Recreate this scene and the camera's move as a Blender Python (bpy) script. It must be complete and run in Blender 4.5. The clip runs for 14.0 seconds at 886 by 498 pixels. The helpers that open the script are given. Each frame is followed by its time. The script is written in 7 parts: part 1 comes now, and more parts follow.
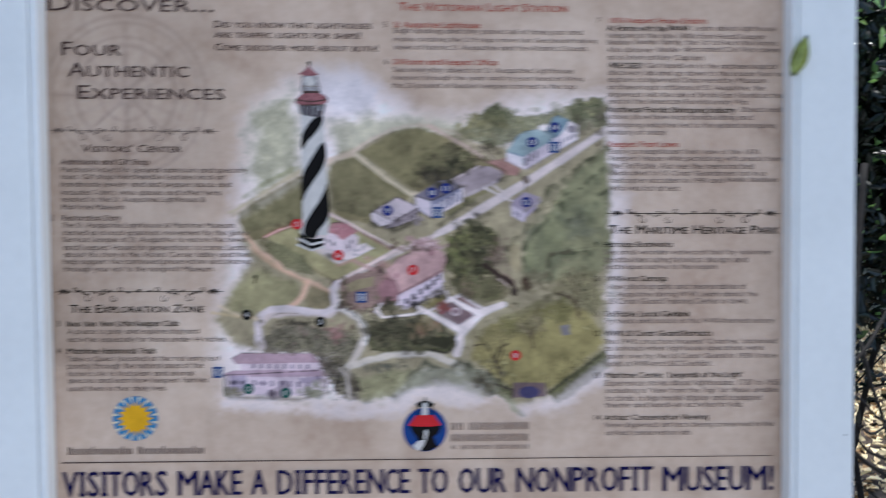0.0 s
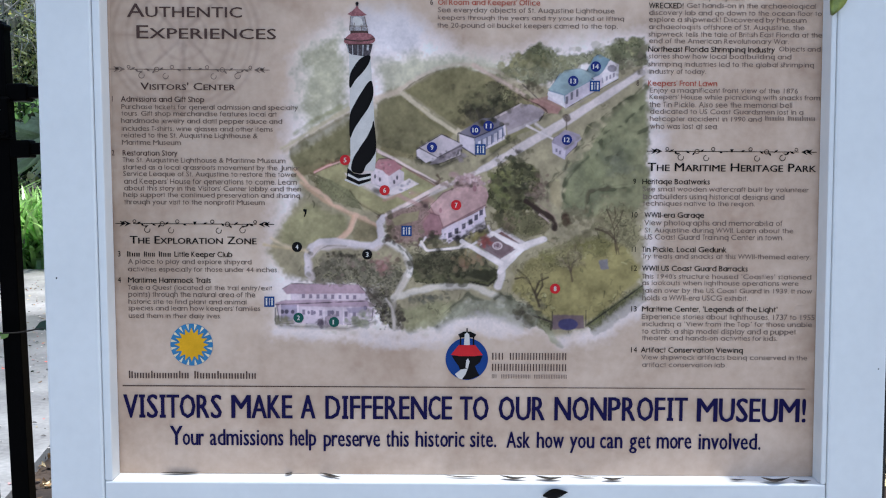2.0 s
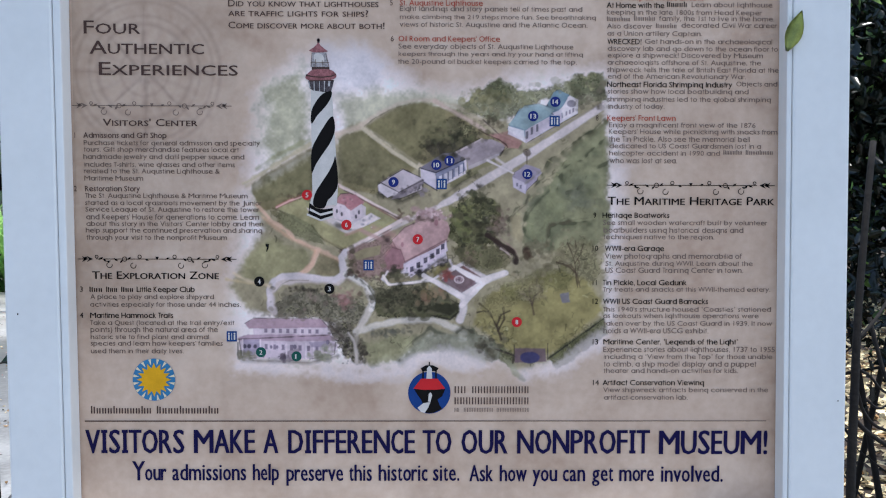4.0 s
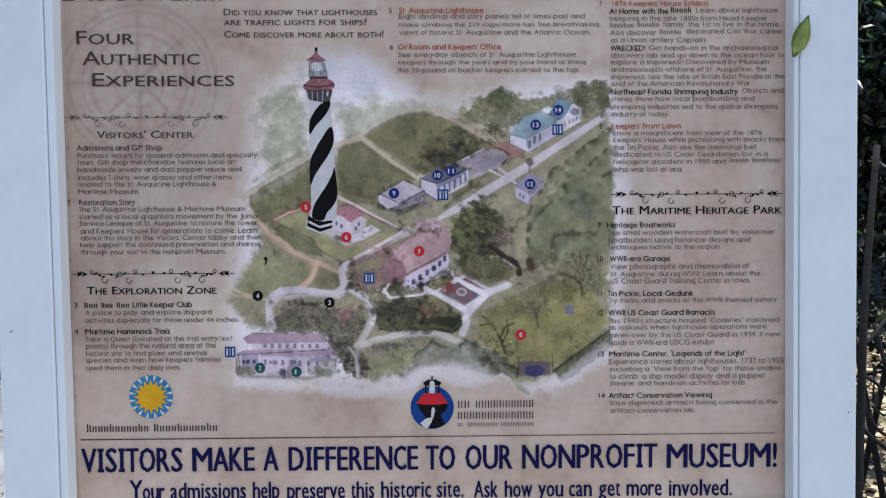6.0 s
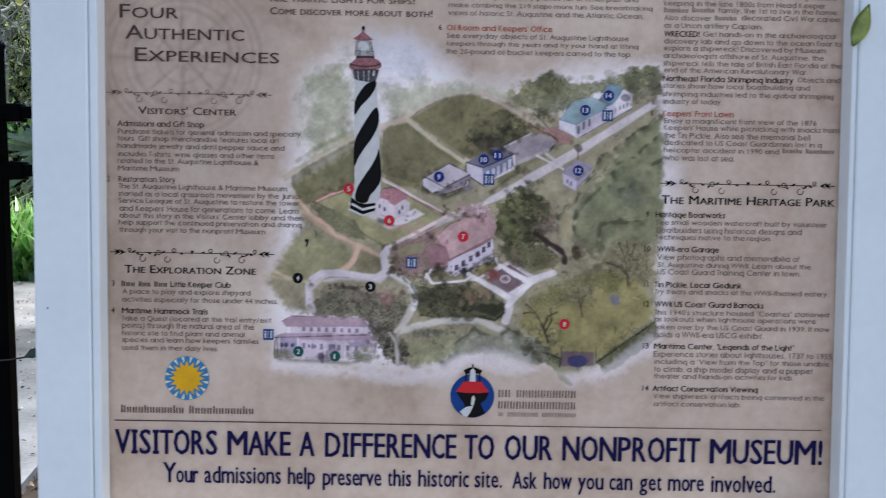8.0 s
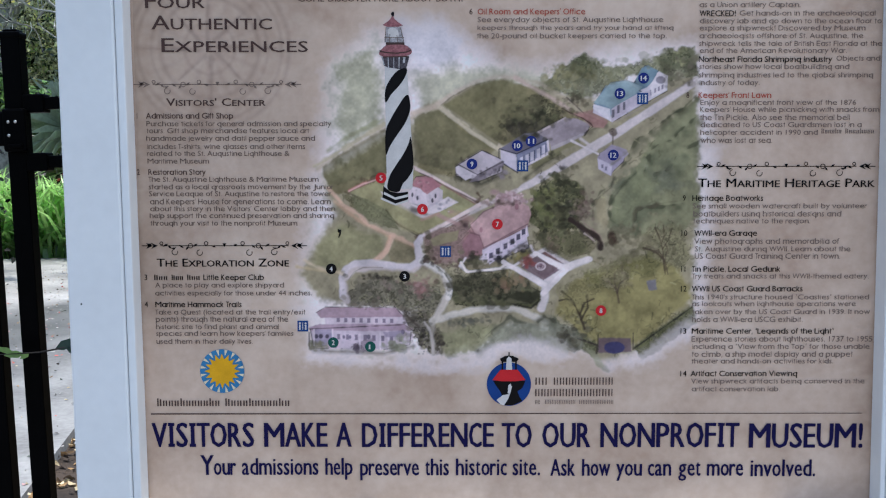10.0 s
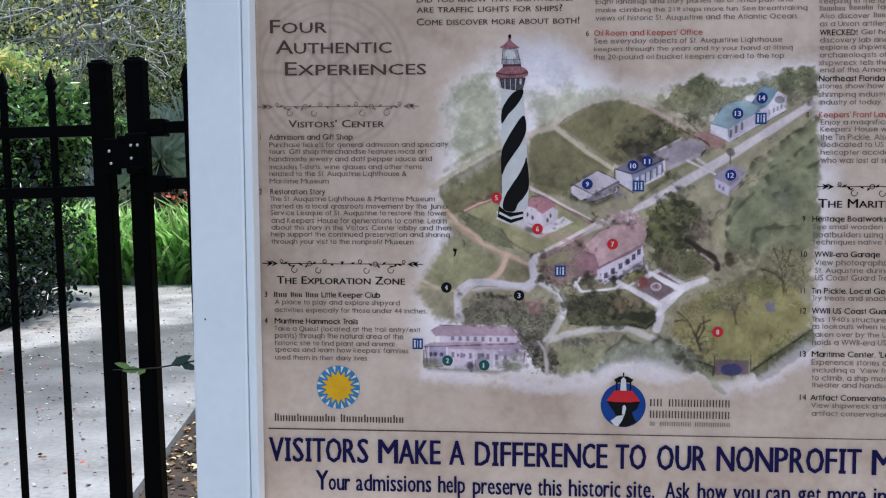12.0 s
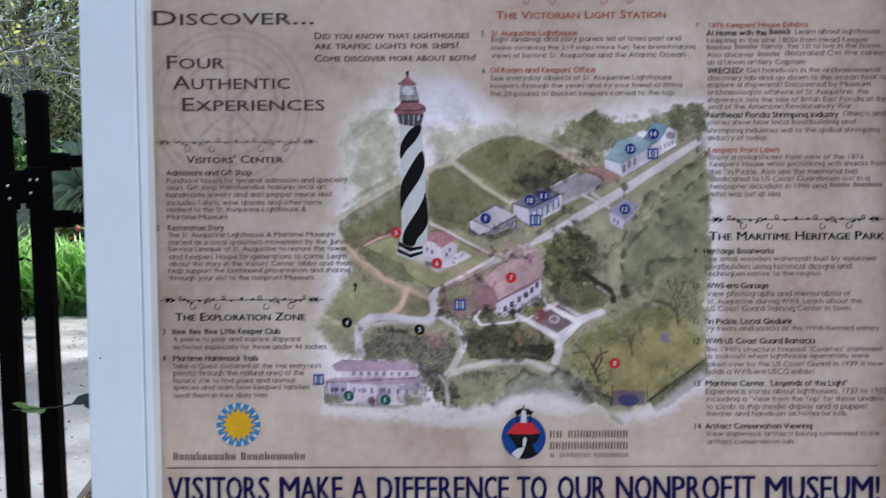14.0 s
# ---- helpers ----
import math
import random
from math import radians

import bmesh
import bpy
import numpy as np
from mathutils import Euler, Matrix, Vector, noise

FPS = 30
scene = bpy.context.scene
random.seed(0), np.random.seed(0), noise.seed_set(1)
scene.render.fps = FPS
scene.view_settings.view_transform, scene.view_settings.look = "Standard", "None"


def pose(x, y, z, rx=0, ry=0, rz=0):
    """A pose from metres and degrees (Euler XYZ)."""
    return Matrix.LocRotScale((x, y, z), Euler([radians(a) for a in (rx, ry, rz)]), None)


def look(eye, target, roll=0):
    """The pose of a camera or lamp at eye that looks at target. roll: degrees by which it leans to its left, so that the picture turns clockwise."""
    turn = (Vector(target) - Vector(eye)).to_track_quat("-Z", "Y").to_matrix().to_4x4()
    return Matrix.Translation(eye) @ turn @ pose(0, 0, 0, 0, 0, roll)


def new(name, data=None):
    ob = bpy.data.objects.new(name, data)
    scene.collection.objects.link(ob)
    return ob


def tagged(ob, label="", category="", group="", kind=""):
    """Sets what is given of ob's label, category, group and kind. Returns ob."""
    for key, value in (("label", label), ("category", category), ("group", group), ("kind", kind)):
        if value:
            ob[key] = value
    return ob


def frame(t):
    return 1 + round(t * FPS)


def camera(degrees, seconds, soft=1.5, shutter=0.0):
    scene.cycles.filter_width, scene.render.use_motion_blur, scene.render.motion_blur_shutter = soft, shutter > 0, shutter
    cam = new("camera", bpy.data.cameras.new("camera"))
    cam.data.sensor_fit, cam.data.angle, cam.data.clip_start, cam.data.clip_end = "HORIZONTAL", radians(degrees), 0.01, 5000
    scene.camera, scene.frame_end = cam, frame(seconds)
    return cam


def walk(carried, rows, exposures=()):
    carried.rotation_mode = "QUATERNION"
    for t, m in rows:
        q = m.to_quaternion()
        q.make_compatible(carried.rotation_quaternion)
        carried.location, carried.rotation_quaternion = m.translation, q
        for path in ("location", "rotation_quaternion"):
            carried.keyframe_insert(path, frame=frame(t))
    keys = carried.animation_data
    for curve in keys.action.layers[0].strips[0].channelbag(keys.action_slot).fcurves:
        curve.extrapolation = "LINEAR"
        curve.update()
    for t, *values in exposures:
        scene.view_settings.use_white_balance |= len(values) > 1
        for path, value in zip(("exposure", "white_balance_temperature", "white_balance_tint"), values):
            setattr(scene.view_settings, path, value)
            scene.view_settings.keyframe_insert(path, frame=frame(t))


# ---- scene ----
cam = camera(48.66, 14.0, soft=1.1, shutter=0.7)
PATH = [
    (0, (-0.024, -1.586, 1.553), (0.068, 0.410, 1.466), 0.11),
    (0.2, (0.043, -1.602, 1.525), (0.107, 0.396, 1.465), -0.50),
    (0.3, (0.024, -1.608, 1.514), (0.059, 0.390, 1.435), -0.65),
    (0.5, (-0.027, -1.617, 1.527), (-0.034, 0.383, 1.513), -0.53),
    (0.7, (-0.067, -1.620, 1.515), (-0.052, 0.379, 1.475), -0.40),
    (1, (-0.039, -1.624, 1.540), (0.032, 0.374, 1.475), 0.30),
    (1.5, (-0.022, -1.649, 1.507), (0.016, 0.349, 1.410), 0.24),
    (2, (-0.029, -1.645, 1.502), (-0.020, 0.349, 1.349), 0.37),
    (2.5, (-0.028, -1.639, 1.518), (0.014, 0.356, 1.391), 0.68),
    (3, (0.001, -1.646, 1.525), (0.059, 0.350, 1.408), 0.48),
    (3.2, (0.023, -1.652, 1.529), (0.047, 0.344, 1.411), 0.41),
    (5.5, (0.012, -1.643, 1.522), (0.050, 0.354, 1.422), -0.28),
    (6, (0.011, -1.619, 1.541), (0.046, 0.377, 1.433), -0.30),
    (6.5, (0.019, -1.606, 1.533), (0.062, 0.391, 1.435), -0.45),
    (7, (0.002, -1.592, 1.527), (0.052, 0.404, 1.415), 0.03),
    (7.5, (-0.026, -1.588, 1.534), (0.010, 0.407, 1.411), 0.61),
    (8, (-0.049, -1.588, 1.527), (-0.028, 0.408, 1.404), 1.03),
    (8.2, (-0.075, -1.592, 1.522), (-0.031, 0.405, 1.418), 0.92),
    (10.3, (-0.094, -1.567, 1.561), (-0.098, 0.423, 1.367), -0.02),
    (10.5, (-0.116, -1.582, 1.537), (-0.125, 0.413, 1.396), 0.25),
    (11, (-0.129, -1.578, 1.541), (-0.198, 0.416, 1.411), 0.14),
    (11.5, (-0.144, -1.580, 1.538), (-0.268, 0.412, 1.399), 0.08),
    (12, (-0.154, -1.586, 1.541), (-0.303, 0.405, 1.415), 0.02),
    (12.5, (-0.162, -1.599, 1.528), (-0.287, 0.394, 1.423), 0.13),
    (13, (-0.154, -1.596, 1.542), (-0.273, 0.398, 1.456), 0.38),
    (13.5, (-0.129, -1.601, 1.537), (-0.193, 0.396, 1.442), -0.31),
    (14, (-0.095, -1.589, 1.555), (-0.114, 0.409, 1.482), -0.30),
]
walk(cam, [(t, look(eye, target, roll)) for t, eye, target, roll in PATH], [(0, 0.84, 6020, 6.8), (3, 0.82, 6020, 6.8), (6.5, 0.73, 6020, 6.8), (10.5, 0.71, 6020, 6.8), (12.5, 0.76, 6020, 6.8), (14, 0.80, 6020, 6.8)])

# ---- light: a bright hazy sky and a midday sun nearly overhead, which leaves the sign in open shade ----
SUN_ELEVATION, SUN_AZIMUTH = radians(83), radians(96)
world = bpy.data.worlds.new("sky")
scene.world = world
world.use_nodes = True
sky = world.node_tree.nodes.new("ShaderNodeTexSky")
sky.sky_type, sky.sun_disc = "NISHITA", False
sky.sun_elevation, sky.sun_rotation = SUN_ELEVATION, SUN_AZIMUTH
sky.dust_density, sky.ozone_density = 2.0, 1.0
background = world.node_tree.nodes["Background"]
world.node_tree.links.new(sky.outputs["Color"], background.inputs["Color"])
background.inputs["Strength"].default_value = 0.15
sun = new("sun", bpy.data.lights.new("sun", "SUN"))
sun.data.energy, sun.data.angle, sun.data.color = 2.0, radians(1.5), (1.0, 0.95, 0.86)
sun_from = Vector((math.sin(SUN_AZIMUTH) * math.cos(SUN_ELEVATION), math.cos(SUN_AZIMUTH) * math.cos(SUN_ELEVATION), math.sin(SUN_ELEVATION)))
sun.matrix_world = look(sun_from * 60, (0, 0, 0))


# ---- materials ----
def material(name, base, rough=0.6, spread=0.25, scale=8.0, fine=90.0, bump=0.1, metal=0.0, island=0.0, through_light=0.0, second=None, spec=0.5):
    """A surface with blotches at one scale, grain at a finer one, relief and, for leaves, light that passes through."""
    m = bpy.data.materials.new(name)
    m.use_nodes = True
    nodes, link = m.node_tree.nodes, m.node_tree.links.new
    shader = nodes["Principled BSDF"]
    place = nodes.new("ShaderNodeNewGeometry")
    blotch, grain = nodes.new("ShaderNodeTexNoise"), nodes.new("ShaderNodeTexNoise")
    blotch.inputs["Scale"].default_value, grain.inputs["Scale"].default_value = scale, fine
    blotch.inputs["Detail"].default_value, grain.inputs["Detail"].default_value = 4.0, 2.0
    for n in (blotch, grain):
        link(place.outputs["Position"], n.inputs["Vector"])
    both = nodes.new("ShaderNodeMath")
    both.operation = "MULTIPLY_ADD"
    link(grain.outputs["Fac"], both.inputs[0])
    both.inputs[1].default_value = 0.45
    link(blotch.outputs["Fac"], both.inputs[2])
    ramp = nodes.new("ShaderNodeMapRange")
    ramp.inputs["From Min"].default_value, ramp.inputs["From Max"].default_value = 0.45, 1.0
    link(both.outputs[0], ramp.inputs["Value"])
    mix = nodes.new("ShaderNodeMix")
    mix.data_type = "RGBA"
    dark = [max(0.0, c * (1 - spread)) for c in base]
    light = list(second) if second else [min(1.0, c * (1 + spread)) for c in base]
    mix.inputs["A"].default_value, mix.inputs["B"].default_value = (*dark, 1), (*light, 1)
    link(ramp.outputs["Result"], mix.inputs["Factor"])
    colour = mix.outputs["Result"]
    if island:
        hsv = nodes.new("ShaderNodeHueSaturation")
        vary = nodes.new("ShaderNodeMapRange")
        vary.inputs["To Min"].default_value, vary.inputs["To Max"].default_value = 1 - island, 1 + island
        link(place.outputs["Random Per Island"], vary.inputs["Value"])
        link(vary.outputs["Result"], hsv.inputs["Value"])
        link(colour, hsv.inputs["Color"])
        colour = hsv.outputs["Color"]
    link(colour, shader.inputs["Base Color"])
    shader.inputs["Roughness"].default_value, shader.inputs["Metallic"].default_value = rough, metal
    shader.inputs["Specular IOR Level"].default_value = spec
    if bump:
        relief = nodes.new("ShaderNodeBump")
        relief.inputs["Strength"].default_value, relief.inputs["Distance"].default_value = bump, 0.01
        link(both.outputs[0], relief.inputs["Height"])
        link(relief.outputs["Normal"], shader.inputs["Normal"])
    if through_light:
        glow, add = nodes.new("ShaderNodeBsdfTranslucent"), nodes.new("ShaderNodeMixShader")
        link(colour, glow.inputs["Color"])
        add.inputs["Fac"].default_value = through_light
        link(shader.outputs["BSDF"], add.inputs[1])
        link(glow.outputs["BSDF"], add.inputs[2])
        link(add.outputs["Shader"], nodes["Material Output"].inputs["Surface"])
    return m


def print_material(name, painted=False):
    """Printed parchment: warm blotches and faint creases; painted adds the illustration's own inks."""
    m = bpy.data.materials.new(name)
    m.use_nodes = True
    nodes, link = m.node_tree.nodes, m.node_tree.links.new
    shader = nodes["Principled BSDF"]
    place = nodes.new("ShaderNodeNewGeometry")
    big, fine = nodes.new("ShaderNodeTexNoise"), nodes.new("ShaderNodeTexNoise")
    big.inputs["Scale"].default_value, big.inputs["Detail"].default_value, big.inputs["Distortion"].default_value = 7.0, 5.0, 0.6
    fine.inputs["Scale"].default_value, fine.inputs["Detail"].default_value = 60.0, 4.0
    for n in (big, fine):
        link(place.outputs["Position"], n.inputs["Vector"])
    ramp = nodes.new("ShaderNodeValToRGB")
    ramp.color_ramp.elements[0].position, ramp.color_ramp.elements[1].position = 0.3, 0.72
    ramp.color_ramp.elements[0].color, ramp.color_ramp.elements[1].color = (0.475, 0.332, 0.242, 1), (0.685, 0.518, 0.402, 1)
    link(big.outputs["Fac"], ramp.inputs["Fac"])
    grain = nodes.new("ShaderNodeMix")
    grain.data_type, grain.blend_type = "RGBA", "SOFT_LIGHT"
    grain.inputs["Factor"].default_value = 0.35
    link(ramp.outputs["Color"], grain.inputs["A"])
    link(fine.outputs["Fac"], grain.inputs["B"])
    colour = grain.outputs["Result"]
    if painted:
        inks = nodes.new("ShaderNodeVertexColor")
        inks.layer_name = "ink"
        over = nodes.new("ShaderNodeMix")
        over.data_type = "RGBA"
        link(inks.outputs["Alpha"], over.inputs["Factor"])
        link(colour, over.inputs["A"])
        link(inks.outputs["Color"], over.inputs["B"])
        colour = over.outputs["Result"]
    link(colour, shader.inputs["Base Color"])
    shader.inputs["Roughness"].default_value, shader.inputs["Specular IOR Level"].default_value = 0.5, 0.1
    return m


def ink(name, colour, spread=0.12, scale=40):
    return material(name, colour, rough=0.5, spread=spread, scale=scale, fine=400, bump=0.0, spec=0.06)


def damp_and_shade_band(m):
    """A broad dark band lying aslant across the walked surface: damp and tree shade painted together, ragged at its
    rims.
    """
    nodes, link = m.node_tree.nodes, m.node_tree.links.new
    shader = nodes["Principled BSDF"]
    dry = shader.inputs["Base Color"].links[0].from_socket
    place, across, ragged, shift, ramp, wet_shade, gloss = (nodes.new(k) for k in ("ShaderNodeNewGeometry", "ShaderNodeVectorMath", "ShaderNodeTexNoise", "ShaderNodeMath", "ShaderNodeValToRGB", "ShaderNodeMix", "ShaderNodeMapRange"))
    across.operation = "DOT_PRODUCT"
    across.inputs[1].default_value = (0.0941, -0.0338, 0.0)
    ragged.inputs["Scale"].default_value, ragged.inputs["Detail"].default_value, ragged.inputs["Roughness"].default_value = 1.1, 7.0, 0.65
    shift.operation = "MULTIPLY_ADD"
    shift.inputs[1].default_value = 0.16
    wet_shade.data_type, wet_shade.blend_type = "RGBA", "MULTIPLY"
    wet_shade.inputs["B"].default_value = (0.27, 0.275, 0.285, 1)
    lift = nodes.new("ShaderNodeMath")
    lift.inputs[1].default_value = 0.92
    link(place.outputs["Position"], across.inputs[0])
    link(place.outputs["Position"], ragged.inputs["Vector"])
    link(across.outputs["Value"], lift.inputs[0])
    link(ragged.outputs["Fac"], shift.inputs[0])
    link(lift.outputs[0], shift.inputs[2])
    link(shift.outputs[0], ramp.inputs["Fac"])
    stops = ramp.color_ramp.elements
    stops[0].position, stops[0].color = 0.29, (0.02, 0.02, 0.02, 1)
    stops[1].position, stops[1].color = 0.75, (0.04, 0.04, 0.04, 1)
    # the long tail puts tree shade on the near path into its colour
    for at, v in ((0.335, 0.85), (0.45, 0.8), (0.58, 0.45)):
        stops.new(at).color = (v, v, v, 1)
    link(ramp.outputs["Color"], wet_shade.inputs["Factor"])
    link(dry, wet_shade.inputs["A"])
    link(wet_shade.outputs["Result"], shader.inputs["Base Color"])
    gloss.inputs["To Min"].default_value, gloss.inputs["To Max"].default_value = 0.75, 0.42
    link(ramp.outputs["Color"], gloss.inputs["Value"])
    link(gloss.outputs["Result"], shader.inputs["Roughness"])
    return m


WHITE_PAINT = material("white_paint", (0.72, 0.725, 0.72), rough=0.38, spread=0.05, scale=5, fine=60, bump=0.03)
BLACK_METAL = material("black_powder_coat", (0.0015, 0.0015, 0.0017), rough=0.4, spread=0.3, scale=20, fine=300, bump=0.03, spec=0.02)
CONCRETE = material("worn_concrete", (0.36, 0.34, 0.315), rough=0.7, spread=0.35, scale=1.6, fine=30, bump=0.25, second=(0.60, 0.575, 0.54))
damp_and_shade_band(CONCRETE)
LITTER_SOIL = material("soil", (0.06, 0.042, 0.03), rough=0.95, spread=0.6, scale=3, fine=40, bump=0.6)
BARK = material("grey_bark", (0.36, 0.36, 0.30), rough=0.9, spread=0.5, scale=10, fine=80, bump=0.5)
DARK_BARK = material("dark_bark", (0.012, 0.009, 0.007), rough=0.9, spread=0.4, scale=12, fine=80, bump=0.5)
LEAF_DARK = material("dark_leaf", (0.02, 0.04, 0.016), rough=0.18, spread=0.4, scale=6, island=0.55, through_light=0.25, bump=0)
# near-black leaf: shade inside and under foliage is put into its colour
LEAF_SHADE = material("shaded_leaf", (0.006, 0.011, 0.006), rough=0.22, spread=0.4, scale=6, island=0.6, through_light=0.1, bump=0, spec=0.45)
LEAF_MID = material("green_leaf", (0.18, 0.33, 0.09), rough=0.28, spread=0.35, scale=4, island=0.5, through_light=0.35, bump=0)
LEAF_LIME = material("lime_leaf", (0.50, 0.54, 0.20), rough=0.35, spread=0.35, scale=4, island=0.5, through_light=0.45, bump=0)
LEAF_BRIGHT = material("bright_green_blade", (0.46, 0.70, 0.24), rough=0.25, spread=0.3, scale=4, island=0.6, through_light=0.4, bump=0)
LEAF_YELLOW = material("yellow_leaf", (0.72, 0.66, 0.18), rough=0.45, spread=0.3, scale=4, island=0.4, through_light=0.45, bump=0)
LEAF_OLIVE = material("olive_leaf", (0.42, 0.45, 0.25), rough=0.5, spread=0.6, scale=0.8, island=0.7, through_light=0.45, bump=0)
LEAF_DRY = material("dry_leaf", (0.30, 0.18, 0.08), rough=0.7, spread=0.5, scale=5, island=0.7, through_light=0.15, bump=0)
LEAF_PALE = material("pale_dry_leaf", (0.80, 0.60, 0.35), rough=0.75, spread=0.4, scale=5, island=0.6, through_light=0.15, bump=0)
PETAL_RED = material("red_petal", (0.55, 0.09, 0.06), rough=0.6, spread=0.3, island=0.4, bump=0)
DIM_PETAL = material("faded_petal", (0.50, 0.30, 0.28), rough=0.7, spread=0.3, island=0.4, bump=0)
STEEL = material("screw_steel", (0.55, 0.54, 0.52), rough=0.35, metal=1.0, bump=0)
PARCHMENT = print_material("parchment_print")
MAP_PRINT = print_material("illustrated_print", painted=True)
INK_BLACK = ink("black_ink", (0.008, 0.007, 0.007))
INK_BROWN = ink("brown_ink", (0.075, 0.045, 0.038))
INK_GREY = ink("grey_brown_ink", (0.185, 0.135, 0.11))
INK_GREY_DEEP = ink("deep_grey_brown_ink", (0.14, 0.10, 0.08))
INK_NAVY = ink("navy_ink", (0.009, 0.007, 0.05))
INK_RED = ink("red_ink", (0.40, 0.075, 0.05))
INK_BADGE_RED = ink("badge_red_ink", (0.55, 0.025, 0.03))
INK_BADGE_BLUE = ink("badge_blue_ink", (0.02, 0.03, 0.16))
INK_SIGN_BLUE = ink("sign_blue_ink", (0.022, 0.06, 0.19))
INK_GREEN = ink("badge_green_ink", (0.02, 0.09, 0.07))
INK_WHITE = ink("white_ink", (0.62, 0.57, 0.53))
INK_YELLOW = ink("yellow_ink", (0.70, 0.36, 0.015))
INK_SKY = ink("sky_blue_ink", (0.05, 0.19, 0.36))
INK_LOGO_BLUE = ink("logo_blue_ink", (0.015, 0.05, 0.20))
INK_ROOF = ink("roof_red_ink", (0.30, 0.12, 0.125), 0.5, 170)


# ---- building helpers ----
def mesh_of(bm, name):
    me = bpy.data.meshes.new(name)
    bm.to_mesh(me)
    bm.free()
    return me


def part(name, bm, mat, parent, label=""):
    """One mesh under a thing or a part; bm is a bmesh or a mesh."""
    me = bm if isinstance(bm, bpy.types.Mesh) else mesh_of(bm, name)
    if not me.materials:
        me.materials.append(mat)
    ob = new(name, me)
    ob.parent = parent
    if label:
        tagged(ob, label=label)
    return ob


def add_box(bm, lo, hi, bevel=0.0):
    made = bmesh.ops.create_cube(bm, size=1)["verts"]
    for v in made:
        v.co = Vector([lo[i] + (v.co[i] + 0.5) * (hi[i] - lo[i]) for i in range(3)])
    if bevel:
        edges = list({e for v in made for e in v.link_edges})
        bmesh.ops.bevel(bm, geom=edges, offset=bevel, segments=2, affect="EDGES", profile=0.5)
    return bm


def box(lo, hi, bevel=0.0):
    return add_box(bmesh.new(), lo, hi, bevel)


def tube(points, radii, sides=7):
    """A tapered, bent limb through the points."""
    bm = bmesh.new()
    rings = []
    for i, p in enumerate(points):
        p = Vector(p)
        ahead = (Vector(points[min(i + 1, len(points) - 1)]) - Vector(points[max(i - 1, 0)])).normalized()
        side = ahead.cross(Vector((0.31, 0.2, 0.93))).normalized()
        up = side.cross(ahead)
        rings.append([bm.verts.new(p + radii[i] * (side * math.cos(a) + up * math.sin(a))) for a in (2 * math.pi * k / sides for k in range(sides))])
    for a, b in zip(rings, rings[1:]):
        for k in range(sides):
            bm.faces.new((a[k], a[(k + 1) % sides], b[(k + 1) % sides], b[k])).smooth = True
    bm.faces.new(rings[0][::-1])
    bm.faces.new(rings[-1])
    return bm


def leaf_mesh(name, centres, length, width, seed, mats, droop=0.0, flat=False):
    """Many single pointed leaves, folded along the midrib, each at its own turn."""
    rng = np.random.default_rng(seed)
    n = len(centres)
    axis = rng.normal(size=(n, 3))
    axis[:, 2] -= droop
    if flat:
        axis[:, 2] *= 0.12
    axis /= np.linalg.norm(axis, axis=1, keepdims=True)
    other = rng.normal(size=(n, 3))
    if flat:
        other[:, 2] *= 0.15
    side = np.cross(axis, np.cross(axis, other)) if flat else np.cross(axis, other)
    side /= np.linalg.norm(side, axis=1, keepdims=True) + 1e-9
    lift = np.cross(axis, side)
    size = rng.uniform(0.6, 1.3, (n, 1))
    l, w = length * size, width * size
    quad = [centres, centres + axis * l * 0.35 + side * w * 0.5 + lift * w * 0.15, centres + axis * l * 0.72 + side * w * 0.36 + lift * w * 0.1,
            centres + axis * l - lift * w * 0.2, centres + axis * l * 0.72 - side * w * 0.36 + lift * w * 0.1, centres + axis * l * 0.35 - side * w * 0.5 + lift * w * 0.15]
    verts = np.stack(quad, 1).reshape(-1, 3)
    base = np.arange(n)[:, None] * 6
    faces = np.concatenate([base + [0, 1, 2, 3], base + [0, 3, 4, 5]], 1).reshape(-1, 4)
    me = bpy.data.meshes.new(name)
    me.vertices.add(len(verts))
    me.vertices.foreach_set("co", verts.astype(np.float32).ravel())
    me.loops.add(faces.size)
    me.loops.foreach_set("vertex_index", faces.astype(np.int32).ravel())
    me.polygons.add(len(faces))
    me.polygons.foreach_set("loop_start", np.arange(0, faces.size, 4, dtype=np.int32))
    pick = np.repeat(rng.integers(0, len(mats), n), 2)
    for m in mats:
        me.materials.append(m)
    me.polygons.foreach_set("material_index", pick.astype(np.int32))
    me.update(calc_edges=True)
    return me


def cloud(n, centre, radius, seed, shell=0.35, clumps=40, tight=0.22):
    """Points gathered into clumps in the outer part of an uneven ellipsoid."""
    rng = np.random.default_rng(seed)
    way = rng.normal(size=(clumps, 3))
    way /= np.linalg.norm(way, axis=1, keepdims=True)
    hubs = way * rng.uniform(shell, 1.0, (clumps, 1))
    spot = hubs[rng.integers(0, clumps, n)] + rng.normal(size=(n, 3)) * tight * rng.uniform(0.5, 1.2, (n, 1))
    return spot * np.array(radius) + np.array(centre)


def thing(name, label, category, at=(0, 0, 0), group="", kind=""):
    ob = new(name)
    ob.location = at
    return tagged(ob, label, category, group, kind)


# ---- ground and path ----
def make_ground():
    bm = bmesh.new()
    bmesh.ops.create_grid(bm, x_segments=60, y_segments=60, size=1)
    for v in bm.verts:
        far = max(abs(v.co.x), abs(v.co.y))
        v.co *= 6 + 900 * far ** 4
        v.co.z = -0.03 + 0.02 * noise.noise(v.co * 0.9)
    ob = new("ground", mesh_of(bm, "ground"))
    ob.data.materials.append(LITTER_SOIL)
    tagged(ob, "dark garden soil under fallen leaves", "ground", kind="structure")


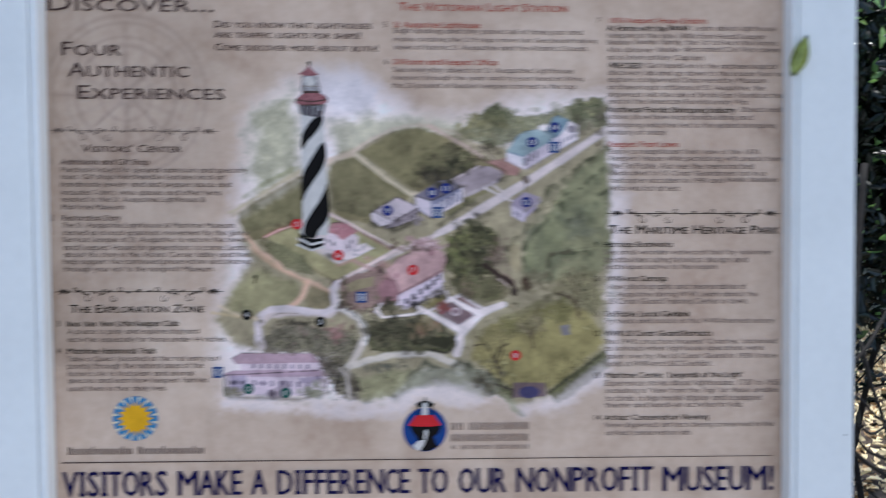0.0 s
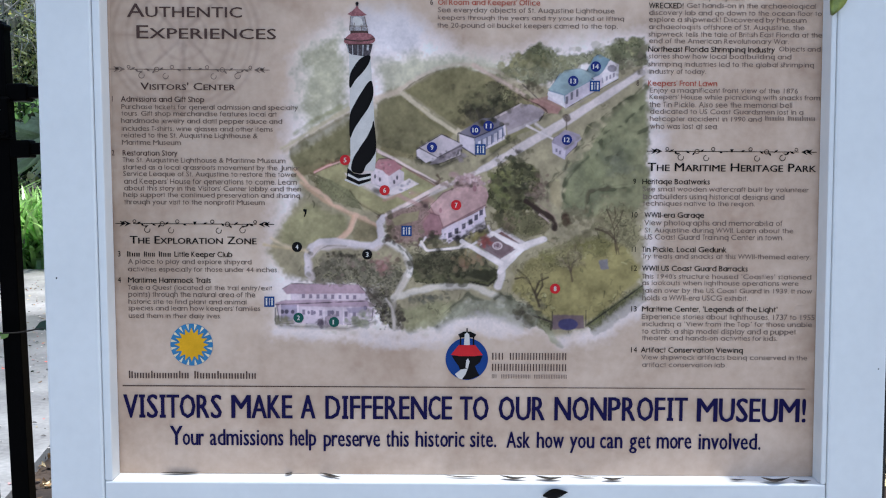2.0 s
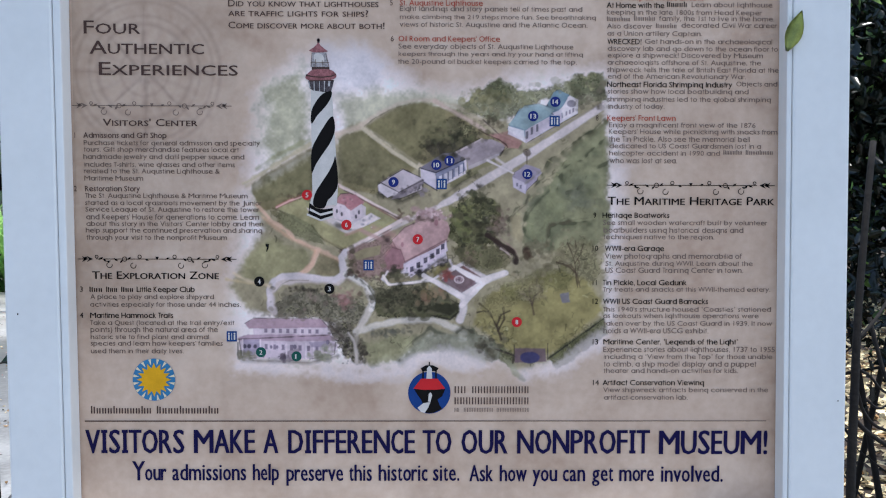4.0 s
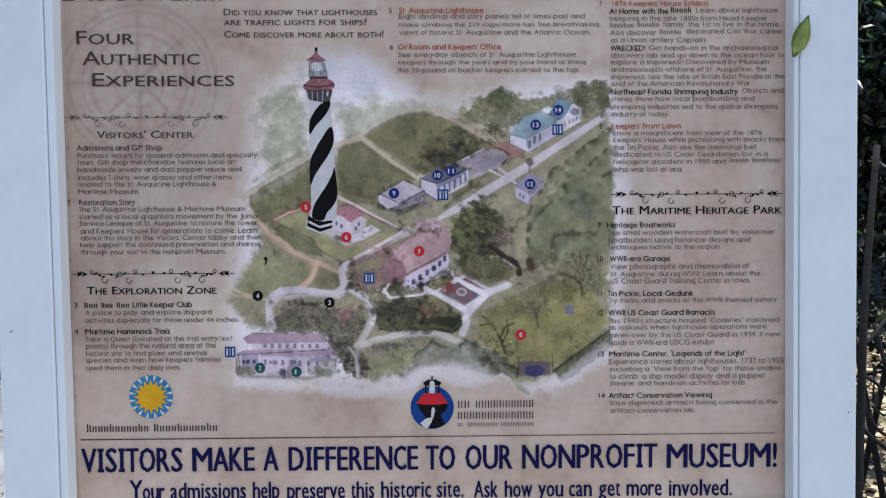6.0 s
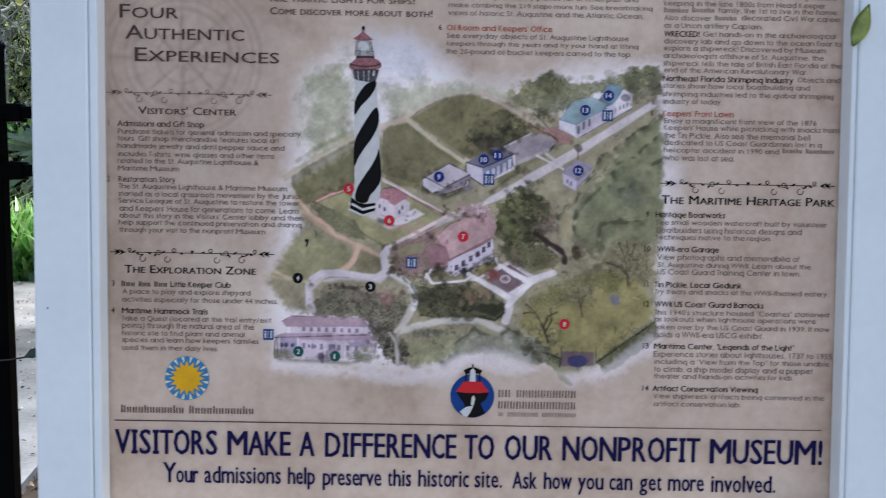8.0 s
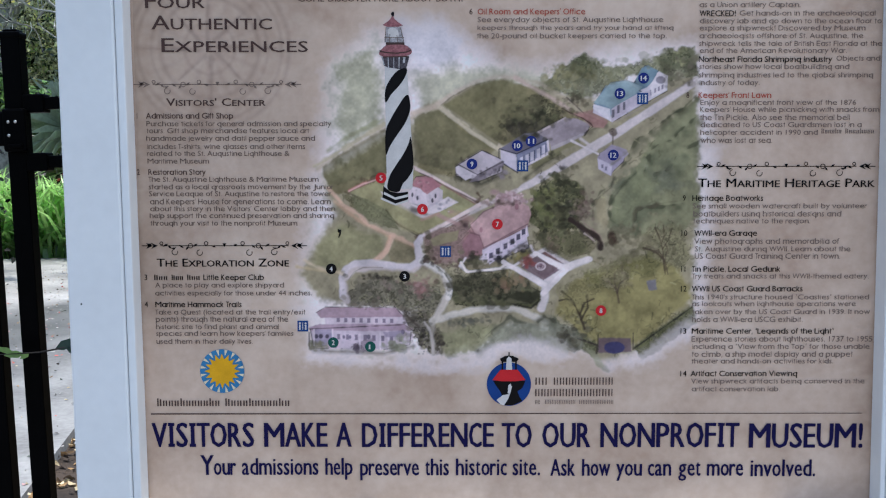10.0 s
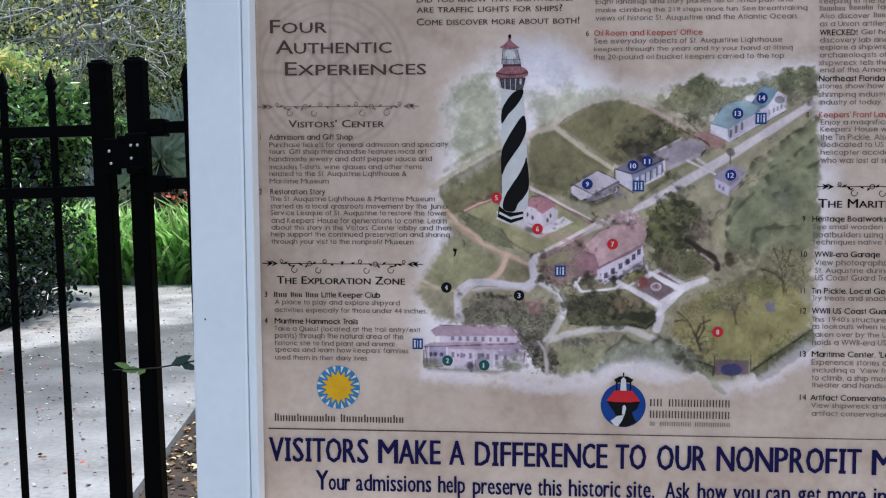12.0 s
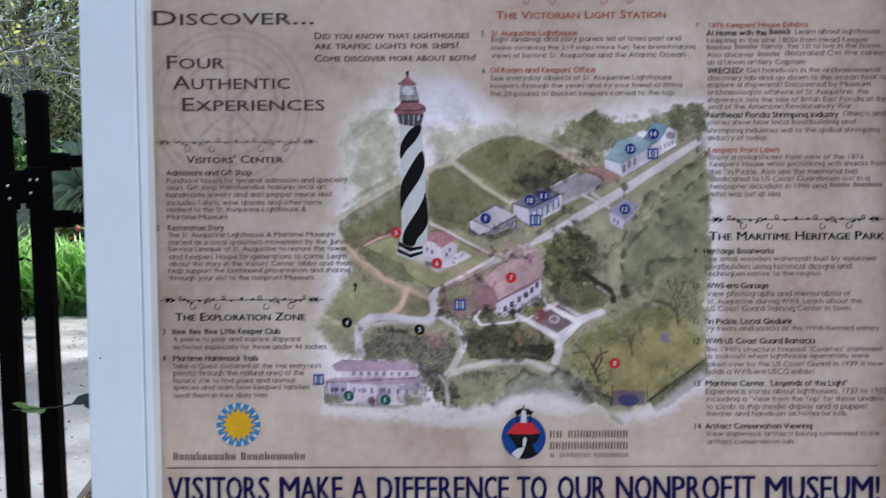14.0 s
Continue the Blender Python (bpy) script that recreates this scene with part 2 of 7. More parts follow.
def make_path():
    # the stretch before the sign is unseen, added to bounce light up onto it
    right = [(4.5, -6.0), (4.5, -0.45), (-1.5, -0.5), (-1.56, 0.1), (-1.95, 2.5), (-2.16, 3.8), (-2.36, 5.0), (-2.75, 7.3), (-2.7, 9.6), (-2.0, 11.4), (-0.2, 12.6)]
    left = [(-1.2, 13.5), (-5.2, 13.2), (-7.4, 12.9), (-6.6, 11.0), (-5.6, 8.6), (-4.9, 5.0), (-4.7, 0.0), (-4.7, -6.0)]
    bm = bmesh.new()
    face = bm.faces.new([bm.verts.new((x, y, 0.03)) for x, y in right + left])
    made = bmesh.ops.extrude_face_region(bm, geom=[face])["geom"]
    bmesh.ops.translate(bm, vec=(0, 0, -0.12), verts=[g for g in made if isinstance(g, bmesh.types.BMVert)])
    bmesh.ops.recalc_face_normals(bm, faces=bm.faces)
    ob = new("path", mesh_of(bm, "path"))
    ob.data.materials.append(CONCRETE)
    tagged(ob, "pale worn concrete garden path with damp and tree shade painted in, and fallen petals", "path", kind="structure")


make_ground()
make_path()


def scatter(name, label, category, n, area, z, length, width, seed, mats):
    rng = np.random.default_rng(seed)
    x0, x1, y0, y1 = area
    spots = np.stack([rng.uniform(x0, x1, n), rng.uniform(y0, y1, n), z + rng.uniform(0.0, 0.012, n)], 1)
    ob = new(name, leaf_mesh(name, spots, length, width, seed, mats, flat=True))
    return tagged(ob, label, category, kind="stuff")


scatter("path_petals", "red petals and dry leaf bits scattered on the concrete path", "petals", 2800, (-5.4, -1.9, 1.5, 12.8), 0.033, 0.027, 0.015, 3, [PETAL_RED, LEAF_DRY, LEAF_DRY, LEAF_DARK, LITTER_SOIL, LITTER_SOIL, INK_WHITE, INK_WHITE, LEAF_PALE, DIM_PETAL])
scatter("border_litter", "brown fallen leaves covering the soil beside the path", "leaf litter", 9000, (-2.6, 0.8, 0.7, 7.0), -0.02, 0.05, 0.028, 4, [LEAF_DRY, LITTER_SOIL, LEAF_DRY, LITTER_SOIL, LEAF_PALE])
# mostly the raised pale leaf colour, which puts sunlight into this litter
scatter("hedge_litter", "sunlit tan fallen leaves on the ground behind the hedge", "leaf litter", 16000, (0.6, 6.5, 2.2, 13.0), -0.02, 0.08, 0.05, 5, [LEAF_DRY, LEAF_PALE, LEAF_PALE, LEAF_PALE])


# ---- the iron fence and its gate ----
FENCE_Y = 0.39


def square_post(x0, x1, top, parent, y=FENCE_Y):
    w = x1 - x0
    post = part("post", box((x0, y - w / 2, 0), (x1, y + w / 2, top - 0.012), 0.003), BLACK_METAL, parent)
    cap = bmesh.new()
    add_box(cap, (x0 - 0.002, y - w / 2 - 0.002, top - 0.016), (x1 + 0.002, y + w / 2 + 0.002, top - 0.003), 0.004)
    add_box(cap, (x0 + 0.004, y - w / 2 + 0.004, top - 0.004), (x1 - 0.004, y + w / 2 - 0.004, top + 0.002), 0.003)
    part("post_cap", cap, BLACK_METAL, post)
    return post


def picket_mesh():
    """A square bar with a pressed spear point."""
    bm = bmesh.new()
    w = 0.0062
    add_box(bm, (-w, -w, 0.06), (w, w, 1.74), 0.0015)
    outline = [(0.0078, 1.735), (0.0078, 1.740), (0.0055, 1.744), (0.0098, 1.755), (0.0065, 1.769), (0.0, 1.791)]
    rings = [[bm.verts.new((sx * r, sy * r * 0.75, z)) for sx, sy in ((1, 1), (-1, 1), (-1, -1), (1, -1))] for r, z in outline[:-1]]
    tip = bm.verts.new((0, 0, outline[-1][1]))
    for a, b in zip(rings, rings[1:]):
        for k in range(4):
            bm.faces.new((a[k], a[(k + 1) % 4], b[(k + 1) % 4], b[k]))
    for k in range(4):
        bm.faces.new((rings[-1][k], rings[-1][(k + 1) % 4], tip))
    bm.faces.new(rings[0][::-1])
    me = mesh_of(bm, "picket")
    me.materials.append(BLACK_METAL)
    return me


PICKET = picket_mesh()


def rail(x0, x1, z, parent, h=0.024):
    bm = box((x0, FENCE_Y - 0.013, z - h / 2), (x1, FENCE_Y + 0.013, z + h / 2), 0.002)
    return part("rail", bm, BLACK_METAL, parent)


def pickets(first, step, count, parent):
    for i in range(count):
        ob = part("picket", PICKET, BLACK_METAL, parent)
        ob.location = (first + i * step, FENCE_Y, 0)


gate = thing("fence_gate", "black iron gate with spear-topped pickets, standing closed", "gate")
square_post(-1.025, -0.988, 1.80, gate)
for z in (1.659, 1.534, 0.16):
    rail(-2.35, -1.024, z, gate)
square_post(-2.388, -2.35, 1.80, gate)
pickets(-1.113, -0.1035, 12, gate)

fence = thing("iron_fence", "black iron picket fence running behind the sign", "fence")
square_post(-0.949, -0.912, 1.803, fence)
for z in (1.660, 1.545, 0.16):
    rail(-0.913, 0.40, z, fence)
    part("rail_bracket", box((-0.913, FENCE_Y - 0.019, z - 0.018), (-0.872, FENCE_Y + 0.019, z + 0.018), 0.003), BLACK_METAL, fence)
square_post(0.40, 0.451, 1.803, fence)
pickets(-0.828, 0.1035, 12, fence)

latch = thing("gate_latch", "black metal gate latch with steel screws on the gate posts", "latch")
part("strike_plate", box((-0.992, FENCE_Y - 0.034, 1.566), (-0.962, FENCE_Y - 0.019, 1.640), 0.004), BLACK_METAL, latch)
part("latch_body", box((-0.947, FENCE_Y - 0.040, 1.566), (-0.902, FENCE_Y - 0.020, 1.650), 0.005), BLACK_METAL, latch)
part("latch_bar", box((-0.967, FENCE_Y - 0.034, 1.578), (-0.942, FENCE_Y - 0.014, 1.645), 0.004), BLACK_METAL, latch)
part("latch_lever", box((-0.935, FENCE_Y - 0.048, 1.573), (-0.908, FENCE_Y - 0.040, 1.581), 0.002), BLACK_METAL, latch)
for sx, sz in ((-0.982, 1.614), (-0.979, 1.589), (-0.934, 1.624), (-0.920, 1.624), (-0.934, 1.598)):
    bm = bmesh.new()
    bmesh.ops.create_uvsphere(bm, u_segments=10, v_segments=6, radius=0.0031)
    bmesh.ops.scale(bm, vec=(1, 0.5, 1), verts=bm.verts)
    ob = part("screw", bm, STEEL, latch)
    ob.location = (sx, FENCE_Y - (0.034 if sx < -0.96 else 0.040), sz)


LEAN = Matrix.Translation((-0.97, FENCE_Y, 1.7)) @ Matrix.Rotation(radians(-1.7), 4, "Y") @ Matrix.Translation((0.97, -FENCE_Y, -1.7))
for leaning in (gate, fence, latch):
    leaning.matrix_world = LEAN


# ---- plants beyond the fence ----
def limb_paths(seed, base, height, count, spread, lean=(0, 0)):
    rng = np.random.default_rng(seed)
    for i in range(count):
        a = rng.uniform(0, 2 * math.pi)
        start = np.array(base) + (0, 0, height * rng.uniform(0.45, 0.95))
        out = np.array([math.cos(a) + lean[0], math.sin(a) + lean[1], rng.uniform(0.1, 0.7)]) * spread * rng.uniform(0.6, 1.1)
        bend = rng.normal(size=3) * spread * 0.12
        yield [start, start + out * 0.35 + bend, start + out * 0.7 - bend * 0.4, start + out]


def tree(name, label, base, height, trunk, crown_radius, crown_at, leaves, leaf_size, mats, seed, limbs=7, bark=BARK, clumps=60, tight=0.2):
    root = thing(name, label, "tree", base)
    rng = np.random.default_rng(seed)
    pts = [(0, 0, -0.1), (*rng.normal(size=2) * 0.08, height * 0.35), (*rng.normal(size=2) * 0.15, height * 0.7), (*rng.normal(size=2) * 0.2, height)]
    part("trunk", tube(pts, [trunk * 1.25, trunk, trunk * 0.8, trunk * 0.4], 9), bark, root)
    for p in limb_paths(seed + 1, (0, 0, 0), height, limbs, max(crown_radius) * 0.9):
        part("limb", tube(p, [trunk * 0.5, trunk * 0.36, trunk * 0.22, trunk * 0.08], 6), bark, root)
    part("crown", leaf_mesh("crown", cloud(leaves, crown_at, crown_radius, seed + 2, 0.3, clumps, tight), leaf_size, leaf_size * 0.45, seed + 3, mats), mats[0], root)
    return root


def shrub(name, label, at, radius, leaves, leaf_size, mats, seed, stems=8, stem_r=0.012, low=0.0, clumps=80, category="shrub"):
    root = thing(name, label, category, at)
    rng = np.random.default_rng(seed)
    for i in range(stems):
        x, y = rng.uniform(-0.5, 0.5, 2) * np.array(radius[:2])
        tx, ty = rng.uniform(-0.9, 0.9, 2) * np.array(radius[:2])
        top = low + radius[2] * rng.uniform(1.0, 1.7)
        mid = rng.normal(size=2) * 0.06
        part("stem", tube([(x, y, -0.05), (x * 0.7 + tx * 0.3 + mid[0], y * 0.7 + ty * 0.3 + mid[1], top * 0.45), (tx, ty, top)], [stem_r * 1.3, stem_r, stem_r * 0.4], 6), DARK_BARK, root)
    if low == 0:
        # core of near-black leaves paints the dark voids between the outer clumps
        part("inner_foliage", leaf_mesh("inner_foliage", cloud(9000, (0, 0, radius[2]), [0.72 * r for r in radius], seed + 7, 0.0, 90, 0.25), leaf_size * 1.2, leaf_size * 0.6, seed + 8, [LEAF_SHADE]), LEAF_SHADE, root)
    else:
        for i in range(stems * 2):
            x, y = rng.uniform(-0.7, 0.7, 2) * np.array(radius[:2])
            z = low * rng.uniform(0.35, 0.9)
            out = rng.normal(size=3) * (0.16, 0.12, 0.1) + (0, 0, 0.18)
            at = np.array([x, y, z])
            part("branch", tube([at, at + out * 0.5 + rng.normal(size=3) * 0.03, at + out * 1.4], [stem_r * 0.6, stem_r * 0.45, stem_r * 0.2], 5), DARK_BARK, root)
        sprig = cloud(60, (-0.55 * radius[0], -0.6 * radius[1], low + radius[2] * 1.25), (0.3, 0.2, 0.25), seed + 9, 0.0, 7, 0.3)
        part("bright_leaves", leaf_mesh("bright_leaves", sprig, 0.075, 0.034, seed + 10, [LEAF_BRIGHT]), LEAF_BRIGHT, root, "sprig of bright green leaves")
    part("foliage", leaf_mesh("foliage", cloud(leaves, (0, 0, low + radius[2]), radius, seed + 2, 0.15, clumps, 0.2 if low else 0.13), leaf_size, leaf_size * 0.48, seed + 3, mats), mats[0], root)
    return root


def blades(n, area, height, width, seed, lean=0.5):
    """Arching strap leaves that rise from the ground."""
    rng = np.random.default_rng(seed)
    x0, x1, y0, y1 = area
    bm_verts, faces = [], []
    for i in range(n):
        root = np.array([rng.uniform(x0, x1), rng.uniform(y0, y1), -0.03])
        a = rng.uniform(0, 2 * math.pi)
        out = np.array([math.cos(a), math.sin(a), 0.0])
        side = np.array([-out[1], out[0], 0.0])
        h, l = height * rng.uniform(0.55, 1.05), lean * rng.uniform(0.2, 1.1) * height
        w = width * rng.uniform(0.7, 1.2)
        k = len(bm_verts)
        for s, ww in ((0.0, 0.7), (0.35, 1.0), (0.7, 0.8), (1.0, 0.06)):
            mid = root + out * l * s ** 1.8 + np.array([0, 0, h * (s - 0.28 * s ** 3)])
            bm_verts += [mid - side * w * ww / 2, mid + side * w * ww / 2]
        faces += [(k + j, k + j + 1, k + j + 3, k + j + 2) for j in (0, 2, 4)]
    me = bpy.data.meshes.new("blades")
    me.from_pydata([tuple(v) for v in bm_verts], [], faces)
    return me


def strap_bed(at_area, height, seed, n=95):
    x0, x1, y0, y1 = at_area
    root = thing("strap_leaf_plant", "bright green strap-leaved plants edging the far side of the path", "plant", ((x0 + x1) / 2, (y0 + y1) / 2, 0), group="strap-leaved border plants")
    hx, hy = (x1 - x0) / 2, (y1 - y0) / 2
    part("leaves", blades(n, (-hx, hx, -hy, hy), height, 0.07, seed, 0.6), LEAF_BRIGHT, root)
    part("low_leaves", blades(60, (-hx, hx, -hy - 0.1, -hy + 0.3), height * 0.45, 0.09, seed + 50, 1.2), LEAF_MID, root)


for i in range(9):
    strap_bed((-7.6 + 0.72 * i, -6.85 + 0.72 * i, 13.3, 14.3), 1.75 if i % 3 else 1.95, 40 + i, 190)

rng = np.random.default_rng(8)
flowers = np.stack([rng.uniform(-6.1, -3.4, 90), rng.uniform(13.3, 14.0, 90), rng.uniform(1.15, 1.5, 90)], 1)
tagged(new("red_flowers", leaf_mesh("red_flowers", flowers, 0.085, 0.05, 9, [PETAL_RED])), "small red flowers among the strap-leaved plants", "flowers", kind="stuff")


def spiky_palm(at, count, length, seed, stem):
    root = thing("spiky_palm", "grey-green spiky palm behind the border plants", "palm", at)
    rng = np.random.default_rng(seed)
    part("trunk", tube([(0, 0, -0.05), (0.04, 0, stem * 0.5), (0, 0.03, stem)], [0.14, 0.12, 0.11], 8), DARK_BARK, root)
    for i in range(count):
        a, e = rng.uniform(0, 2 * math.pi), rng.uniform(-0.5, 1.45)
        way = Vector((math.cos(a) * math.cos(e), math.sin(a) * math.cos(e), math.sin(e)))
        l = length * rng.uniform(0.7, 1.1)
        side = way.cross(Vector((0, 0, 1))).normalized() * 0.013
        b = Vector((0, 0, stem))
        m = b + way * l * 0.6
        t = b + way * l - Vector((0, 0, 0.16 * l))
        bm = bmesh.new()
        v = [bm.verts.new(c) for c in (b - side * 0.6, b + side * 0.6, m + side, t, m - side)]
        bm.faces.new(v)
        part("frond", bm, PALM_LEAF, root)


PALM_LEAF = material("grey_green_frond", (0.33, 0.40, 0.30), rough=0.4, spread=0.3, island=0.3, through_light=0.2, bump=0)
spiky_palm((-6.6, 17.3, 0), 120, 1.3, 21, 2.5)
spiky_palm((-6.45, 15.4, 0), 230, 1.25, 22, 2.0)
spiky_palm((-5.4, 17.6, 0), 130, 1.3, 23, 3.0)

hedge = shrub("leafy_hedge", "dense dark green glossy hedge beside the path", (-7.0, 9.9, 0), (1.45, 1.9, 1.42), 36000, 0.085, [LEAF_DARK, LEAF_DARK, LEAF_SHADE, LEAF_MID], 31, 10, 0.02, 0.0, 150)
# dark leaf mix at the foot paints the shade low on the hedge
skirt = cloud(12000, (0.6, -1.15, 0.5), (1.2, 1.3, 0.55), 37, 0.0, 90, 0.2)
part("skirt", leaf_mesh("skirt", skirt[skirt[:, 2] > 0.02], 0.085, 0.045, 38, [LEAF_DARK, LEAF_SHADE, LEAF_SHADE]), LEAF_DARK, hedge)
# lighter leaf mix on the upper part imitates sun falling on the hedge
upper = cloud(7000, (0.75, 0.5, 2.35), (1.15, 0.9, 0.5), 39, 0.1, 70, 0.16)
part("upper_foliage", leaf_mesh("upper_foliage", upper, 0.11, 0.06, 40, [LEAF_MID, LEAF_MID, LEAF_DARK]), LEAF_MID, hedge, "glossy upper leaves with sunlight put into their lighter green")
# yellow and lime leaves along the top paint the glow of backlit foliage
hedge_top = cloud(1100, (0.15, 0.7, 3.12), (0.95, 0.8, 0.2), 33, 0.0, 60, 0.16)
part("backlit_top", leaf_mesh("backlit_top", hedge_top, 0.09, 0.045, 34, [LEAF_YELLOW, LEAF_LIME, LEAF_LIME, LEAF_BRIGHT]), LEAF_LIME, hedge, "yellow-green top leaves with backlight put into their colour")
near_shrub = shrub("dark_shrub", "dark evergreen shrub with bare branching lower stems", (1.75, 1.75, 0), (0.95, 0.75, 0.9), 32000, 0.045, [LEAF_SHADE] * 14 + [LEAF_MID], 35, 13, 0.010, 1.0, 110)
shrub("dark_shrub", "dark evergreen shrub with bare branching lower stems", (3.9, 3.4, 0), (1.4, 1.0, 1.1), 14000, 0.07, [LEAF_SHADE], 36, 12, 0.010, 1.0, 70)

def bent(line, steps=4):
    """A crooked line made smooth between its bends."""
    p = [np.array(q, float) for q in line]
    p = [2 * p[0] - p[1]] + p + [2 * p[-1] - p[-2]]
    out = []
    for a, b, c, d in zip(p, p[1:], p[2:], p[3:]):
        out += [b + 0.5 * t * (c - a + t * (2 * a - 5 * b + 4 * c - d + t * (3 * b - a - 3 * c + d))) for t in (k / steps for k in range(steps))]
    return out + [p[-2]]


# crooked bare branches low on the near shrub
def low_branch(line, r):
    line = bent(line)
    part("branch", tube(line, [r * (1 - 0.4 * k / len(line)) for k in range(len(line))], 7), DARK_BARK, near_shrub)


low_branch([(-0.758, -1.090, -0.05), (-0.728, -1.130, -0.060), (-0.732, -1.130, 0.807), (-0.725, -1.120, 1.022), (-0.718, -1.110, 1.197), (-0.691, -1.070, 1.410), (-0.642, -1.000, 1.658)], 0.0130)
low_branch([(-0.725, -1.110, 1.000), (-0.672, -1.070, 0.956), (-0.600, -1.010, 0.910), (-0.519, -0.950, 0.868), (-0.376, -0.850, 0.841)], 0.0065)
low_branch([(-0.705, -1.090, 1.057), (-0.671, -1.050, 1.000), (-0.632, -1.030, 0.960), (-0.574, -1.000, 0.932), (-0.489, -0.950, 0.868)], 0.0050)
low_branch([(-0.688, -1.050, 1.105), (-0.648, -1.030, 1.082), (-0.604, -1.010, 1.041), (-0.524, -0.950, 1.014), (-0.383, -0.850, 1.009)], 0.0040)
low_branch([(-0.572, -0.850, 1.205), (-0.547, -0.870, 1.088), (-0.524, -0.890, 1.002), (-0.512, -0.910, 0.902), (-0.503, -0.930, 0.714)], 0.0060)
low_branch([(-0.709, -1.090, 1.180), (-0.644, -1.050, 1.230), (-0.549, -0.950, 1.304), (-0.457, -0.850, 1.385)], 0.0050)
low_branch([(-0.656, -1.030, 1.024), (-0.600, -0.990, 0.994), (-0.522, -0.930, 1.025), (-0.447, -0.850, 1.085)], 0.0035)


def twiggy_tree(base, seed):
    """A tree whose crooked limbs reach far out over the path and split into twigs, hung with grey moss and few yellow leaves."""
    root = thing("branchy_tree", "grey-barked tree with crooked limbs, hanging moss and yellow leaves", "tree", base)
    rng = np.random.default_rng(seed)
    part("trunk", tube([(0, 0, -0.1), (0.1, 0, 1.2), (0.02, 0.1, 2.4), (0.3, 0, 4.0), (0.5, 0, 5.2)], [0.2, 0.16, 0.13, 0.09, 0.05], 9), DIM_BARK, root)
    tips = []
    twigs, pale, moss = bmesh.new(), bmesh.new(), bmesh.new()

    def crooked_limb(line, r):
        line = bent(line)
        n = len(line)
        part("limb", tube(line, [1.05 * r * (1 - 0.88 * k / n) * rng.uniform(0.85, 1.15) for k in range(n)], 7), LICHEN_BARK, root)
        for j in range(5):
            at = line[int(rng.uniform(0.1, 0.97) * n)]
            out = rng.normal(size=3) * (0.32, 0.2, 0.2) - (0, 0, 0.2)
            curve = bent([at, at + out * 0.4 + rng.normal(size=3) * 0.08, at + out * 0.8 + rng.normal(size=3) * 0.08, at + out * 1.2], 3)
            me = mesh_of(tube(curve, [max(0.005, 0.014 * (1 - 0.08 * q)) for q in range(len(curve))], 4), "twig")
            pale.from_mesh(me)
            bpy.data.meshes.remove(me)
            tips.append(at + out * 0.6)

    crooked_limb([(0.25, 0.0, 3.6), (0.95, -0.10, 4.05), (1.71, -0.20, 4.26), (2.32, -0.08, 4.33), (2.78, 0.04, 4.43), (3.18, -0.20, 4.22), (3.16, -0.08, 3.96), (3.36, 0.04, 3.91), (3.75, -0.20, 3.88), (3.89, -0.08, 3.96), (4.13, 0.04, 4.10), (4.50, -0.20, 4.20)], 0.070)
    crooked_limb([(3.00, -0.40, 4.34), (3.40, -0.28, 4.12), (3.45, -0.16, 3.95), (3.72, -0.40, 3.70), (3.75, -0.28, 3.58)], 0.035)
    crooked_limb([(3.70, -0.10, 3.89), (3.82, 0.02, 3.83), (4.05, 0.14, 3.67), (4.45, -0.10, 3.58), (4.66, 0.02, 3.50)], 0.030)
    crooked_limb([(3.99, 0.10, 4.07), (4.16, 0.22, 3.85), (4.34, 0.34, 3.70), (4.66, 0.10, 3.77), (4.91, 0.22, 3.95)], 0.035)
    crooked_limb([(3.51, -0.30, 3.84), (3.26, -0.18, 3.66), (2.97, -0.06, 3.54), (2.75, -0.30, 3.29), (2.28, -0.18, 3.15)], 0.025)
    crooked_limb([(3.41, 0.00, 3.87), (3.23, 0.12, 3.70), (2.97, 0.24, 3.53), (2.85, 0.00, 3.36)], 0.018)
    crooked_limb([(3.52, -0.20, 3.84), (3.38, -0.08, 3.67), (3.25, 0.04, 3.41), (3.32, -0.20, 3.11)], 0.018)
    crooked_limb([(3.03, 0.20, 4.05), (2.71, 0.32, 3.96), (2.32, 0.44, 3.73), (2.15, 0.20, 3.55)], 0.025)
    crooked_limb([(3.18, -0.20, 4.22), (3.54, -0.50, 4.24), (3.20, -0.38, 4.00), (3.05, -0.26, 3.70)], 0.022)
    crooked_limb([(0.28, 0.05, 3.75), (1.10, 0.20, 3.85), (1.99, 0.30, 4.07), (2.40, 0.42, 4.20), (2.76, 0.54, 4.39)], 0.030)
    crooked_limb([(3.86, 0.00, 3.98), (3.99, 0.12, 4.21), (4.17, 0.24, 4.37)], 0.025)
    crooked_limb([(4.50, -0.20, 4.20), (4.39, 0.40, 4.34), (4.36, 0.52, 4.09), (4.17, 0.64, 3.60), (4.23, 0.40, 3.40)], 0.020)
    for i in range(3):
        p = np.array([0.2, 0.05, 3.1 + 0.6 * i])
        way = np.array([1.0, rng.uniform(-0.3, 0.25), rng.uniform(-0.08, 0.12)])
        length = rng.uniform(4.6, 6.6)
        line = [p]
        for k in range(7):
            p = p + way * length / 7 + rng.normal(size=3) * (0.16, 0.16, 0.27)
            line.append(p)
        line = bent(line)
        n = len(line)
        r = (0.022, 0.03, 0.02, 0.026)[i % 4]
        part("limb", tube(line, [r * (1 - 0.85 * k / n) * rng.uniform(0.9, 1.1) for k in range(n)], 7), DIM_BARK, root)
        for j in range(15):
            k = int(rng.uniform(0.3, 0.97) * n)
            at = line[k]
            out = rng.normal(size=3) * (0.34, 0.25, 0.26) - (0, 0, 0.16)
